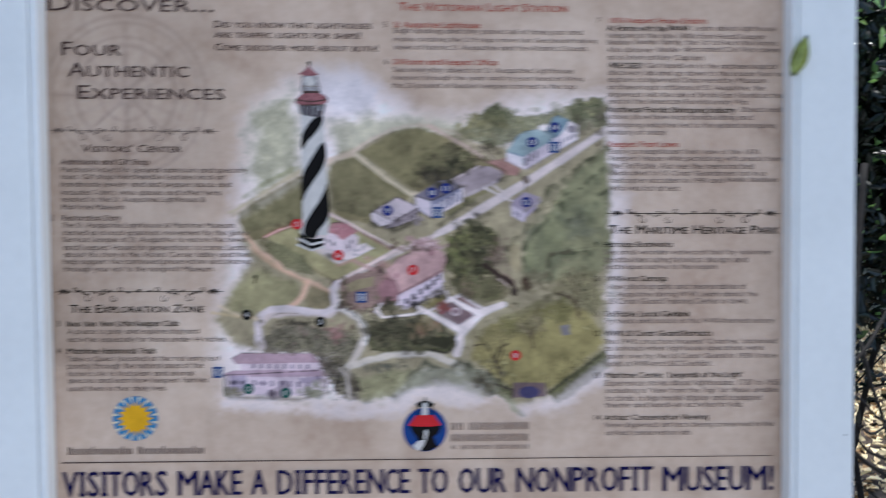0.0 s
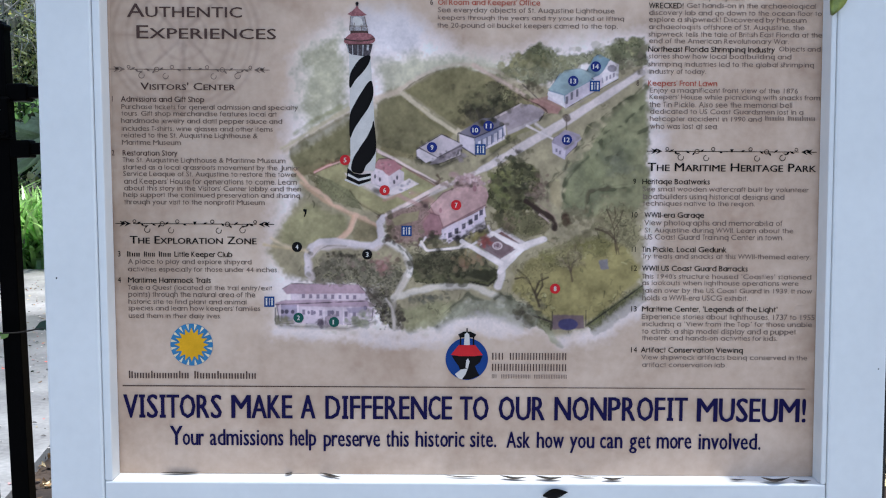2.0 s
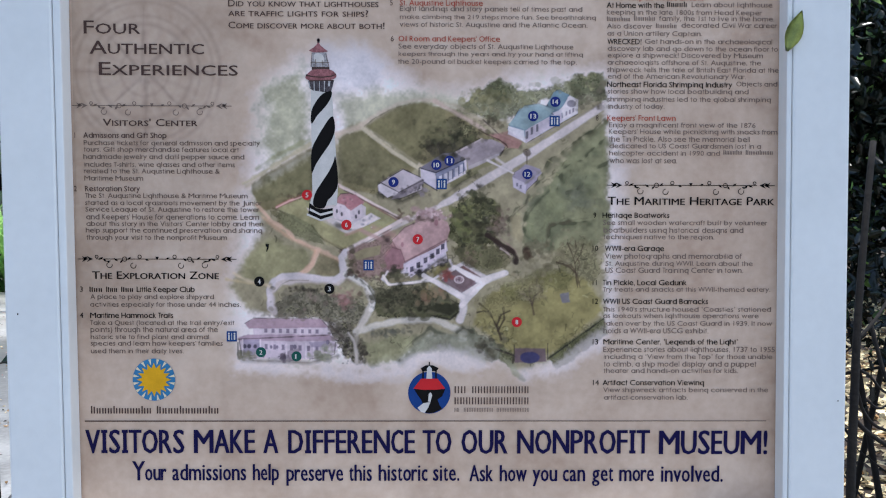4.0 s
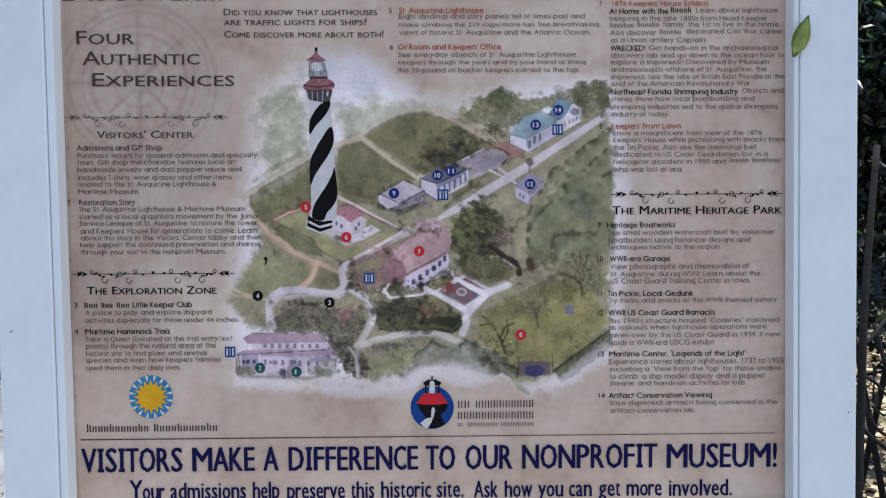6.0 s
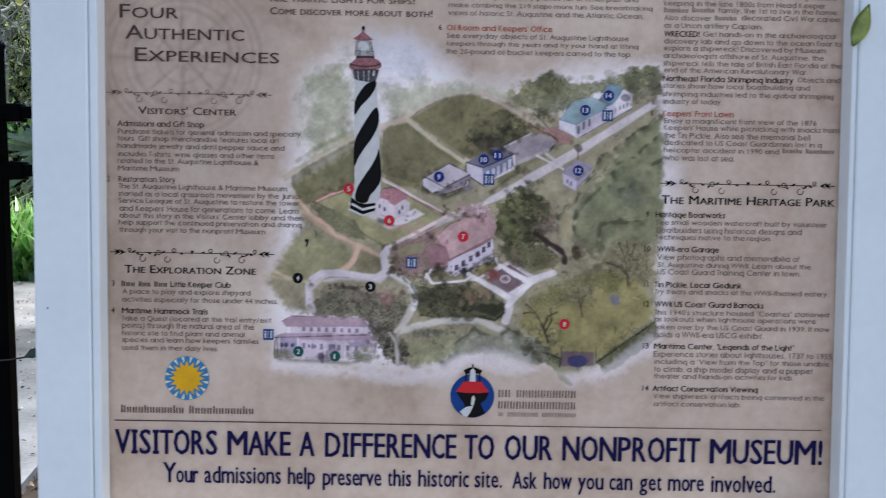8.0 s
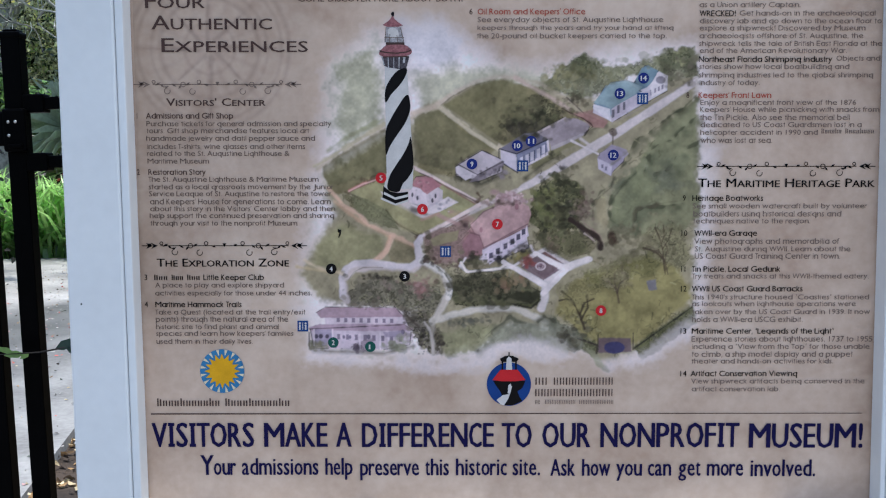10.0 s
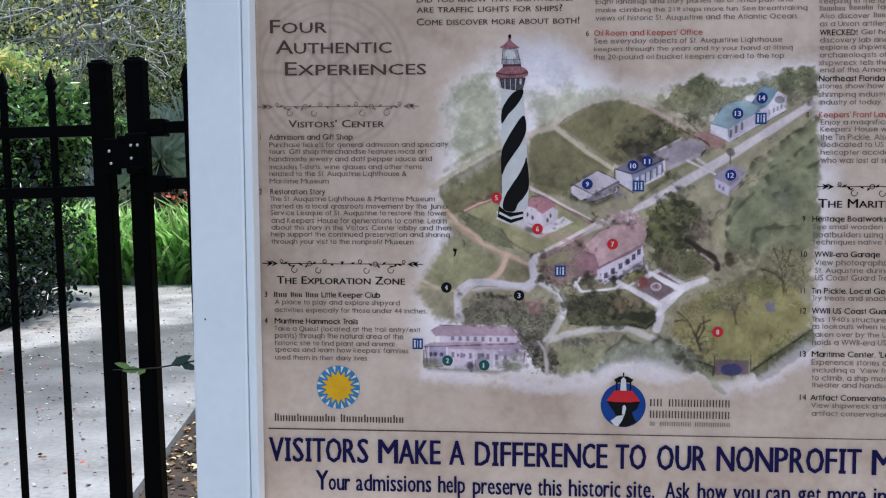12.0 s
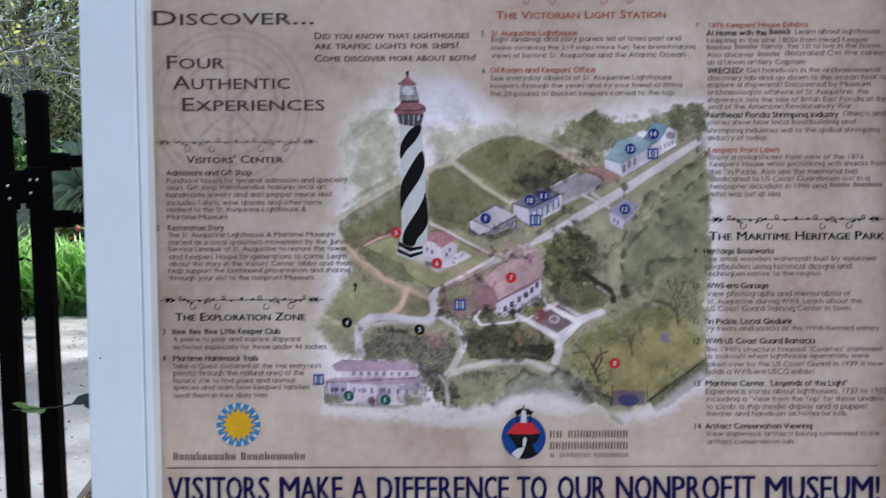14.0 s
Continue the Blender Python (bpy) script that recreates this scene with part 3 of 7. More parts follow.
            curve = bent([at, at + out * 0.4 + rng.normal(size=3) * 0.1, at + out * 0.8 + rng.normal(size=3) * 0.1, at + out * 1.2], 3)
            me = mesh_of(tube(curve, [max(0.004, 0.017 * (1 - 0.09 * q)) for q in range(len(curve))], 4), "twig")
            twigs.from_mesh(me)
            bpy.data.meshes.remove(me)
            tips.append(at + out)
            if j % 3 == 0:
                for q in range(7):
                    top = curve[q] + rng.normal(size=3) * 0.04
                    drop = rng.uniform(0.15, 0.45)
                    me = mesh_of(tube([top, top + rng.normal(size=3) * 0.05 - (0, 0, drop / 2), top + rng.normal(size=3) * 0.08 - (0, 0, drop)], [0.006, 0.009, 0.003], 3), "strand")
                    moss.from_mesh(me)
                    bpy.data.meshes.remove(me)
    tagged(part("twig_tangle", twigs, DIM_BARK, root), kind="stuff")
    tagged(part("lichen_twig_tangle", pale, LICHEN_BARK, root, "pale lichen-covered twigs"), kind="stuff")
    tagged(part("hanging_moss", moss, MOSS, root, "pale grey hanging moss"), kind="stuff")
    hubs = np.array(tips)[rng.permutation(len(tips))[:11]][rng.integers(0, 11, 190)]
    part("crown", leaf_mesh("crown", hubs + rng.normal(size=hubs.shape) * (0.2, 0.2, 0.12), 0.10, 0.06, seed + 3, [LEAF_YELLOW, LEAF_YELLOW, LEAF_OLIVE]), LEAF_YELLOW, root)


# darker copy of the grey bark, with shade put into its base colour
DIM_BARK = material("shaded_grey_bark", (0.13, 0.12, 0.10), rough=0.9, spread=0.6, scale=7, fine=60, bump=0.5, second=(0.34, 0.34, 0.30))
LICHEN_BARK = material("lichen_bark", (0.20, 0.19, 0.16), rough=0.85, spread=0.5, scale=9, fine=50, bump=0.4, second=(0.66, 0.66, 0.60))
MOSS = material("hanging_moss", (0.52, 0.54, 0.48), rough=0.9, spread=0.3, scale=8, bump=0)
twiggy_tree((-10.0, 12.6, 0), 51)
tree("oak_tree", "tall olive-green tree behind the garden border", (-10.0, 21.0, 0), 7.0, 0.26, (4.6, 2.6, 3.4), (0, 0, 5.6), 24000, 0.11, [LEAF_OLIVE, LEAF_OLIVE, LEAF_LIME, LEAF_DARK], 61)
tree("oak_tree", "tall olive-green tree behind the garden border", (-4.6, 22.5, 0), 7.5, 0.28, (4.4, 2.6, 3.8), (0, 0, 5.2), 24000, 0.11, [LEAF_OLIVE, LEAF_OLIVE, LEAF_LIME, LEAF_DARK, LEAF_MID], 65)
tree("oak_tree", "tall green tree rising behind the sign", (4.4, 10.5, 0), 6.0, 0.20, (3.8, 2.4, 2.6), (0, 0, 5.0), 26000, 0.14, [LEAF_MID, LEAF_DARK], 69)
tree("oak_tree", "tall green tree rising behind the sign", (7.5, 13.5, 0), 6.5, 0.24, (4.2, 2.6, 3.6), (0, 0, 4.6), 24000, 0.15, [LEAF_MID, LEAF_DARK], 73)
woods = cloud(80000, (0, 0, 0), (1, 1, 1), 81, 0.0, 300, 0.1)
woods = woods * (26, 2.5, 5.0) + (-3, 28, 4.0)
tagged(new("far_woods", leaf_mesh("far_woods", woods, 0.42, 0.24, 82, [LEAF_OLIVE, LEAF_OLIVE, LEAF_LIME, LEAF_DARK, LEAF_DARK, LEAF_MID])), "far dense green woods closing the garden", "woods", kind="stuff")


def twig_by_fence():
    root = thing("leafy_twig", "small green leafy twig poking past the gate posts", "twig", (-0.88, 0.33, 1.175))
    part("stem", tube([(0.30, 0.02, 0.05), (0.10, 0.0, 0.02), (0.0, 0, 0.0), (-0.09, 0, -0.005)], [0.0022, 0.002, 0.0016, 0.0008], 5), DARK_BARK, root)
    spots = [((-0.03, 0, -0.002), (-0.055, 0.0, -0.006)), ((-0.05, 0, 0.0), (-0.045, -0.01, 0.014)), ((-0.02, 0, 0), (-0.03, 0.01, -0.02)), ((0.03, 0, 0.006), (0.06, 0, 0.028)), ((0.05, 0, 0.01), (0.05, -0.01, -0.012)), ((0.08, 0, 0.02), (0.05, 0.01, 0.02))]
    for at, way in spots:
        at, way = Vector(at), Vector(way) * 0.75
        side = Vector((-way.z, 0.3 * way.length, way.x)).normalized() * way.length * 0.2
        bm = bmesh.new()
        v = [bm.verts.new(c) for c in (at, at + way * 0.35 + side, at + way * 0.75 + side * 0.7, at + way, at + way * 0.75 - side * 0.7, at + way * 0.35 - side)]
        bm.faces.new((v[0], v[1], v[2], v[3]))
        bm.faces.new((v[0], v[3], v[4], v[5]))
        part("leaf", bm, LEAF_DARK if at.x > 0.02 else LEAF_MID, root)


twig_by_fence()


# ---- the information sign ----
sign = thing("information_sign", "large framed museum map sign between white wooden posts", "sign")
LEFT, RIGHT, FLOOR_Z, TOP_Z = -0.576, 0.613, 0.988, 1.912


def lean(bm, slope, z0):
    """The weathered uprights stand a little out of plumb."""
    for v in bm.verts:
        v.co.x += slope * (z0 - v.co.z)
    return bm


def sign_post(x0, x1, slope, z0):
    return part("post", lean(box((x0, -0.045, -0.3), (x1, 0.045, 2.15), 0.004), slope, z0), WHITE_PAINT, sign)


LEFT_LEAN, RIGHT_LEAN = (0.0085, 1.80), (0.0125, 1.05)
sign_post(-0.680, LEFT - 0.0145, *LEFT_LEAN)
sign_post(RIGHT + 0.0085, 0.716, *RIGHT_LEAN)
part("trim_strip", lean(box((LEFT - 0.0137, -0.0435, FLOOR_Z), (LEFT - 0.001, -0.004, TOP_Z - 0.004), 0.002), *LEFT_LEAN), WHITE_PAINT, sign)
part("trim_strip", lean(box((RIGHT - 0.001, -0.0435, FLOOR_Z), (RIGHT + 0.0077, -0.004, TOP_Z - 0.004), 0.002), *RIGHT_LEAN), WHITE_PAINT, sign)
part("bottom_rail", box((LEFT - 0.007, -0.044, FLOOR_Z - 0.089), (RIGHT + 0.0085, 0.042, FLOOR_Z), 0.003), WHITE_PAINT, sign)
panel = part("panel", box((LEFT - 0.002, -0.001, FLOOR_Z + 0.0005), (RIGHT + 0.002, 0.012, TOP_Z)), PARCHMENT, sign, "tan parchment-printed map panel")


# ---- the printed face: a watercolour map, headings, paragraphs, badges and logos (millimetres on the panel) ----
def tone(r, g, b):
    """The base colour of an ink from its 0-255 tint on white card."""
    lin = [(v / 255) ** 2.2 for v in (r, g, b)]
    return (min(1, lin[0] / 0.95), min(1, lin[1] / 1.04), min(1, lin[2] / 1.15))


STEP = 0.95
X0, X1, Z0, Z1 = -574.0, 415.0, 1170.0, 1906.0


class Sheet:
    """A sheet of inks: washes, strokes and speckle are laid over one another, then become the colours of a fine mesh."""

    def __init__(self):
        self.nx, self.nz = int((X1 - X0) / STEP), int((Z1 - Z0) / STEP)
        self.x = X0 + np.arange(self.nx) * STEP
        self.z = Z0 + np.arange(self.nz) * STEP
        self.rgb = np.zeros((self.nz, self.nx, 3))
        self.a = np.zeros((self.nz, self.nx))
        self.rng = np.random.default_rng(11)
        self.grain = {s: self.cells(s) for s in (2.4, 4, 9, 20, 45)}

    def cells(self, size):
        """Smooth noise from 0 to 1 with features of that many millimetres."""
        nz, nx = int((Z1 - Z0) / size) + 3, int((X1 - X0) / size) + 3
        g = self.rng.random((nz, nx))
        fx, fz = (self.x - X0) / size, (self.z - Z0) / size
        ix, iz = fx.astype(int), fz.astype(int)
        tx, tz = fx - ix, fz - iz
        tx, tz = tx * tx * (3 - 2 * tx), tz * tz * (3 - 2 * tz)
        low = g[iz][:, ix] * (1 - tx) + g[iz][:, ix + 1] * tx
        high = g[iz + 1][:, ix] * (1 - tx) + g[iz + 1][:, ix + 1] * tx
        return low * (1 - tz[:, None]) + high * tz[:, None]

    def window(self, pts, pad):
        p = np.array(pts)
        i0, i1 = np.clip(((p[:, 0].min() - pad - X0) / STEP, (p[:, 0].max() + pad - X0) / STEP + 2), 0, self.nx).astype(int)
        j0, j1 = np.clip(((p[:, 1].min() - pad - Z0) / STEP, (p[:, 1].max() + pad - Z0) / STEP + 2), 0, self.nz).astype(int)
        return slice(j0, j1), slice(i0, i1)

    def distance(self, pts, rows, cols, closed=True):
        """How far each spot lies from the line; inside a closed one it is negative."""
        px, pz = np.meshgrid(self.x[cols], self.z[rows])
        p = np.array(pts, float)
        ends = np.roll(p, -1, 0) if closed else p[1:]
        best, inside = np.full(px.shape, 1e9), np.zeros(px.shape, bool)
        for (ax, az), (bx, bz) in zip(p, ends):
            dx, dz = bx - ax, bz - az
            t = np.clip(((px - ax) * dx + (pz - az) * dz) / (dx * dx + dz * dz + 1e-9), 0, 1)
            best = np.minimum(best, np.hypot(px - ax - t * dx, pz - az - t * dz))
            if closed and az != bz:
                inside ^= ((az > pz) != (bz > pz)) & (px < dx * (pz - az) / dz + ax)
        return np.where(inside, -best, best)

    def lay(self, rows, cols, mask, colour):
        c, a = self.rgb[rows, cols], self.a[rows, cols]
        total = mask + a * (1 - mask)
        self.rgb[rows, cols] = (np.asarray(colour) * mask[..., None] + c * (a * (1 - mask))[..., None]) / np.maximum(total, 1e-6)[..., None]
        self.a[rows, cols] = total

    def wash(self, pts, colour, soft=4.0, amount=0.9, wobble=6.0, vary=0.25, rim=0.0, speck=0):
        """A watercolour patch with an uneven edge, pooled pigment and, where asked, a darker rim or leafy speckle."""
        rows, cols = self.window(pts, soft * 2 + wobble + 4)
        if self.x[cols].size == 0 or self.z[rows].size == 0:
            return
        d = self.distance(pts, rows, cols) + (self.grain[20][rows, cols] - 0.5) * 1.6 * wobble + (self.grain[9][rows, cols] - 0.5) * wobble + (self.grain[4][rows, cols] - 0.5) * 0.8 * wobble
        mask = np.clip(0.5 - d / (2 * soft), 0, 1)
        mask = mask * mask * (3 - 2 * mask) * amount
        pool = 1 + vary * ((self.grain[45][rows, cols] - 0.5) * 1.1 + (self.grain[9][rows, cols] - 0.5) * 0.9 + (self.grain[4][rows, cols] - 0.5) * 0.4 + (self.grain[20][rows, cols] - 0.5) * 0.8)
        if rim:
            pool = pool * (1 - rim * np.clip(1 + d / 7.0, 0, 1))
        c = np.asarray(colour) * pool[..., None]
        self.lay(rows, cols, mask, c)
        if speck:
            dots = np.clip((self.grain[2.4][rows, cols] * 0.4 + self.grain[4][rows, cols] * 0.3 + self.grain[9][rows, cols] * 0.3 - 0.5) * 8, 0, 1) * (mask > 0.5 * amount)
            self.lay(rows, cols, dots * speck, np.asarray(colour) * 0.28)
            dots = np.clip((0.42 - self.grain[2.4][rows, cols] * 0.5 - self.grain[9][rows, cols] * 0.5) * 6, 0, 1) * (mask > 0.5 * amount)
            self.lay(rows, cols, dots * speck * 0.6, np.minimum(1, np.asarray(colour) * 1.5))

    def stroke(self, pts, width, colour, soft=1.2, amount=0.9, wobble=0.8, vary=0.12, inside=False):
        rows, cols = self.window(pts, width + soft * 2 + wobble + 3)
        d = self.distance(pts, rows, cols, False) - width / 2 + (self.grain[9][rows, cols] - 0.5) * 2 * wobble
        mask = np.clip(0.5 - d / (2 * soft), 0, 1) * amount
        if inside:
            mask = mask * np.clip(self.a[rows, cols] * 4 - 2.6, 0, 1)
        pool = 1 + vary * (self.grain[20][rows, cols] - 0.5) * 2
        self.lay(rows, cols, mask, np.asarray(colour) * pool[..., None])

    def row_of_windows(self, a, b, count, w, h, colour, lean=0.0):
        """Small dark panes along a facade."""
        for i in range(count):
            s = (i + 0.5) / count
            x, z = a[0] + (b[0] - a[0]) * s, a[1] + (b[1] - a[1]) * s
            self.wash([(x - w / 2, z - h / 2), (x + w / 2, z - h / 2 + lean), (x + w / 2, z + h / 2 + lean), (x - w / 2, z + h / 2)], colour, 0.8, 0.8, 0.3, 0.2)

    def scribble(self, centre, spread, count, length, width, colour, amount=0.6):
        """Short loose pen and brush marks: twigs, leaf edges, shadows."""
        for _ in range(count):
            p = np.array(centre) + self.rng.normal(size=2) * spread
            a = self.rng.uniform(0, 2 * math.pi)
            line = [tuple(p)]
            for _ in range(3):
                a += self.rng.normal() * 0.9
                p = p + length / 3 * np.array([math.cos(a), math.sin(a)])
                line.append(tuple(p))
            if X0 < p[0] < X1 and Z0 < p[1] < Z1:
                self.stroke(line, width * self.rng.uniform(0.5, 1.3), np.asarray(colour) * self.rng.uniform(0.7, 1.4), 0.9, amount * self.rng.uniform(0.5, 1), 0.5, inside=True)

    def dabs(self, centre, spread, count, size, colours, amount=0.7):
        """A tree or bush built from loose brush dabs of several greens, thinning towards its edge."""
        for _ in range(count):
            p = np.array(centre) + np.clip(self.rng.normal(size=2), -1.9, 1.9) * spread
            r = size * self.rng.uniform(0.5, 1.4)
            tint = np.asarray(colours[self.rng.integers(len(colours))]) * self.rng.uniform(0.8, 1.2)
            self.wash(oval(p[0], p[1], r * self.rng.uniform(0.8, 1.5), r, 8), tint, 1.6, amount * self.rng.uniform(0.5, 1), r * 0.7, 0.3)

    def billow(self, line, colour, depth=22, toward=(0.55, -0.83), amount=0.27):
        """The rounded edge of a mass of foliage: dark at its outline and fading inward."""
        p = np.array(line)
        for k in range(7):
            self.stroke([tuple(q) for q in p + np.array(toward) * depth * k / 7], 5, colour, 3.5, amount * (1 - k / 7), 5, 0.3)
        self.stroke(line, 1.8, np.asarray(colour) * 0.45, 1.4, 0.6, 4, 0.4)

    def granulate(self):
        """Pigment settling into the paper's tooth."""
        g = 1 + 0.08 * (self.grain[2.4] - 0.5) + 0.08 * (self.grain[4] - 0.5) + 0.14 * (self.grain[20] - 0.5)
        self.rgb *= g[..., None]
        grey = self.rgb.mean(2, keepdims=True) * np.array([1.04, 0.99, 0.97])
        self.rgb = (self.rgb * 0.86 + grey * 0.14) * np.array([1.035, 0.985, 1.01])
        self.rgb = 0.3 * (np.maximum(self.rgb, 0) / 0.3) ** 1.14

    def mesh(self, y):
        self.granulate()
        keep = self.a > 0.004
        idx = np.arange(self.nx * self.nz).reshape(self.nz, self.nx)
        use = keep[:-1, :-1] | keep[1:, :-1] | keep[:-1, 1:] | keep[1:, 1:]
        quads = np.stack([idx[:-1, :-1][use], idx[:-1, 1:][use], idx[1:, 1:][use], idx[1:, :-1][use]], 1)
        used, quads = np.unique(quads, return_inverse=True)
        quads = quads.reshape(-1, 4)
        px, pz = np.meshgrid(self.x, self.z)
        co = np.stack([px.ravel()[used] / 1000, np.full(len(used), y), pz.ravel()[used] / 1000], 1)
        me = bpy.data.meshes.new("map_picture")
        me.vertices.add(len(co))
        me.vertices.foreach_set("co", co.astype(np.float32).ravel())
        me.loops.add(quads.size)
        me.loops.foreach_set("vertex_index", quads.astype(np.int32).ravel())
        me.polygons.add(len(quads))
        me.polygons.foreach_set("loop_start", np.arange(0, quads.size, 4, dtype=np.int32))
        me.update(calc_edges=True)
        inks = me.color_attributes.new("ink", "FLOAT_COLOR", "POINT")
        values = np.concatenate([np.clip(self.rgb.reshape(-1, 3)[used], 0, 1), self.a.reshape(-1, 1)[used]], 1)
        inks.data.foreach_set("color", values.astype(np.float32).ravel())
        me.materials.append(MAP_PRINT)
        return me


PALE, MIST_GREEN, FIELD, FIELD_DARK = tone(228, 226, 230), tone(172, 176, 146), tone(150, 145, 114), tone(126, 121, 88)
FOREST, LAWN = tone(136, 140, 108), tone(146, 141, 92)
ROAD, SAND = tone(204, 198, 200), tone(186, 176, 156)
HOUSE, DARK_LINE, BLUE_ROOF, BRICK = tone(196, 188, 200), tone(60, 56, 58), tone(122, 148, 166), tone(128, 98, 96)


def oval(x, z, rx, rz, n=18):
    return [(x + rx * math.cos(2 * math.pi * k / n), z + rz * math.sin(2 * math.pi * k / n)) for k in range(n)]


def paint_map():
    s = Sheet()
    # broad washes, darker and greener towards the parchment's left side
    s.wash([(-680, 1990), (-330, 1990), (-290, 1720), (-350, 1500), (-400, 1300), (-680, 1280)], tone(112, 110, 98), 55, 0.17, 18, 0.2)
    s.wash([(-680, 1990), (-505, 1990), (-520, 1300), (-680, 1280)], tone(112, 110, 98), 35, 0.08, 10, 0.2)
    # pale mist round the whole picture
    s.wash([(-265, 1699), (-201, 1751), (-89, 1762), (-42, 1730), (24, 1693), (108, 1703), (155, 1723), (312, 1739), (332, 1678), (341, 1564), (336, 1450), (329, 1316), (305, 1272), (239, 1230), (181, 1223), (123, 1252), (37, 1255), (-40, 1225), (-164, 1232), (-297, 1236), (-313, 1313), (-310, 1389), (-291, 1484), (-276, 1606)], PALE, 26, 0.85, 10, 0.1)
    s.wash([(-164, 1775), (-89, 1776), (-52, 1739), (-70, 1701), (-127, 1701), (-164, 1738)], tone(196, 202, 214), 16, 0.5, 6, 0.1)
    s.wash([(-256, 1699), (-192, 1737), (-178, 1654), (-183, 1597), (-248, 1569), (-267, 1625)], MIST_GREEN, 22, 0.85, 14, 0.3)
    s.wash([(-136, 1682), (-70, 1701), (24, 1693), (90, 1689), (62, 1665), (-33, 1655), (-117, 1626)], MIST_GREEN, 14, 0.75, 8, 0.3)
    # open fields
    s.wash([(-279, 1531), (-183, 1590), (-89, 1650), (5, 1676), (90, 1666), (156, 1652), (310, 1692), (321, 1602), (321, 1469), (316, 1316), (257, 1257), (219, 1238), (166, 1223), (113, 1276), (27, 1285), (-30, 1254), (-88, 1237), (-126, 1313), (-249, 1324), (-291, 1330), (-317, 1370), (-291, 1427), (-256, 1465), (-277, 1493)], FIELD, 9, 0.93, 5, 0.28)
    s.wash([(-89, 1642), (-42, 1668), (5, 1679), (62, 1667), (109, 1640), (138, 1615), (91, 1598), (6, 1576), (-42, 1603)], FIELD_DARK, 3, 0.85, 2, 0.3, 0.12)
    s.wash([(-130, 1617), (-93, 1630), (-42, 1597), (1, 1569), (-32, 1544), (-74, 1523), (-126, 1537)], FIELD_DARK, 3, 0.85, 2, 0.3, 0.12)
    s.wash([(-275, 1526), (-220, 1559), (-179, 1582), (-175, 1517), (-230, 1501), (-269, 1495)], FIELD_DARK, 4, 0.85, 3, 0.3, 0.12)
    s.wash([(-291, 1417), (-249, 1451), (-183, 1428), (-187, 1399), (-249, 1380), (-296, 1384)], tone(150, 150, 112), 6, 0.8, 4, 0.3)
    s.wash([(-164, 1418), (-126, 1414), (-131, 1385), (-173, 1392)], tone(138, 134, 104), 4, 0.8, 2, 0.3)
    # woods behind the houses
    s.wash([(66, 1664), (94, 1694), (135, 1718), (170, 1704), (227, 1703), (269, 1726), (309, 1730), (315, 1685), (270, 1679), (213, 1686), (156, 1652), (109, 1652)], FOREST, 4, 0.9, 6, 0.5, 0.15, 0.5)
    s.wash([(118, 1704), (137, 1722), (156, 1713), (161, 1690), (128, 1685)], tone(110, 116, 84), 4, 0.7, 4, 0.4, 0.0, 0.4)
    s.wash([(250, 1714), (302, 1730), (313, 1696), (260, 1691)], tone(104, 110, 82), 4, 0.7, 4, 0.4, 0.0, 0.5)
    # the woods along the far road
    s.wash([(318, 1654), (280, 1625), (238, 1582), (220, 1544), (182, 1501), (176, 1444), (216, 1428), (303, 1440), (323, 1469)], FOREST, 5, 0.9, 5, 0.35, 0.15, 0.08)
    s.wash([(309, 1626), (252, 1592), (229, 1554), (272, 1564), (313, 1595)], tone(132, 136, 106), 6, 0.7, 4, 0.3, 0.1)
    s.wash([(238, 1564), (196, 1516), (192, 1468), (235, 1488), (292, 1517), (316, 1564)], tone(126, 132, 104), 6, 0.7, 4, 0.3, 0.1)
    s.wash([(182, 1487), (180, 1441), (221, 1428), (240, 1459), (263, 1488)], tone(116, 122, 98), 6, 0.7, 4, 0.3, 0.1)
    shade = tone(92, 98, 76)
    for line in ([(315, 1655), (295, 1635), (276, 1624), (260, 1612), (247, 1602), (238, 1593), (225, 1588), (212, 1571), (209, 1560)], [(203, 1547), (189, 1529), (181, 1511), (165, 1502), (156, 1487), (150, 1476)], [(318, 1623), (297, 1606), (286, 1595), (280, 1584), (258, 1579), (244, 1568), (240, 1553), (235, 1536)], [(325, 1586), (304, 1571), (284, 1557), (277, 1542), (264, 1533), (251, 1529)], [(211, 1524), (196, 1511), (183, 1496), (178, 1476), (183, 1454), (196, 1444)], [(296, 1483), (268, 1479), (241, 1478), (224, 1472), (220, 1454), (217, 1439)]):
        s.billow(line, shade)
    s.dabs((203, 1499), (14, 22), 40, 7, [tone(132, 136, 112), tone(120, 126, 102), tone(146, 150, 124)], 0.3)
    s.dabs((268, 1522), (24, 14), 30, 7, [tone(142, 146, 124), tone(128, 134, 112)], 0.3)
    s.dabs((185, 1428), (8, 7), 16, 4, [tone(92, 92, 74), tone(124, 120, 96)], 0.7)
    s.wash([(240, 1440), (293, 1445), (313, 1402), (294, 1364), (255, 1402), (226, 1411)], tone(132, 130, 98), 6, 0.8, 6, 0.4, 0.0, 0.45)
    # the wide front lawn
    s.wash([(101, 1329), (129, 1361), (184, 1380), (241, 1397), (294, 1378), (318, 1330), (276, 1291), (227, 1255), (166, 1255), (130, 1278), (94, 1305)], LAWN, 5, 0.92, 4, 0.3)
    s.wash([(141, 1372), (217, 1402), (265, 1402), (256, 1373), (189, 1353), (151, 1344)], tone(128, 128, 84), 6, 0.6, 6, 0.4, 0.0, 0.3)
    s.wash([(221, 1249), (316, 1319), (323, 1291), (267, 1248), (234, 1230)], tone(112, 116, 80), 3, 0.9, 3, 0.35, 0.2, 0.4)
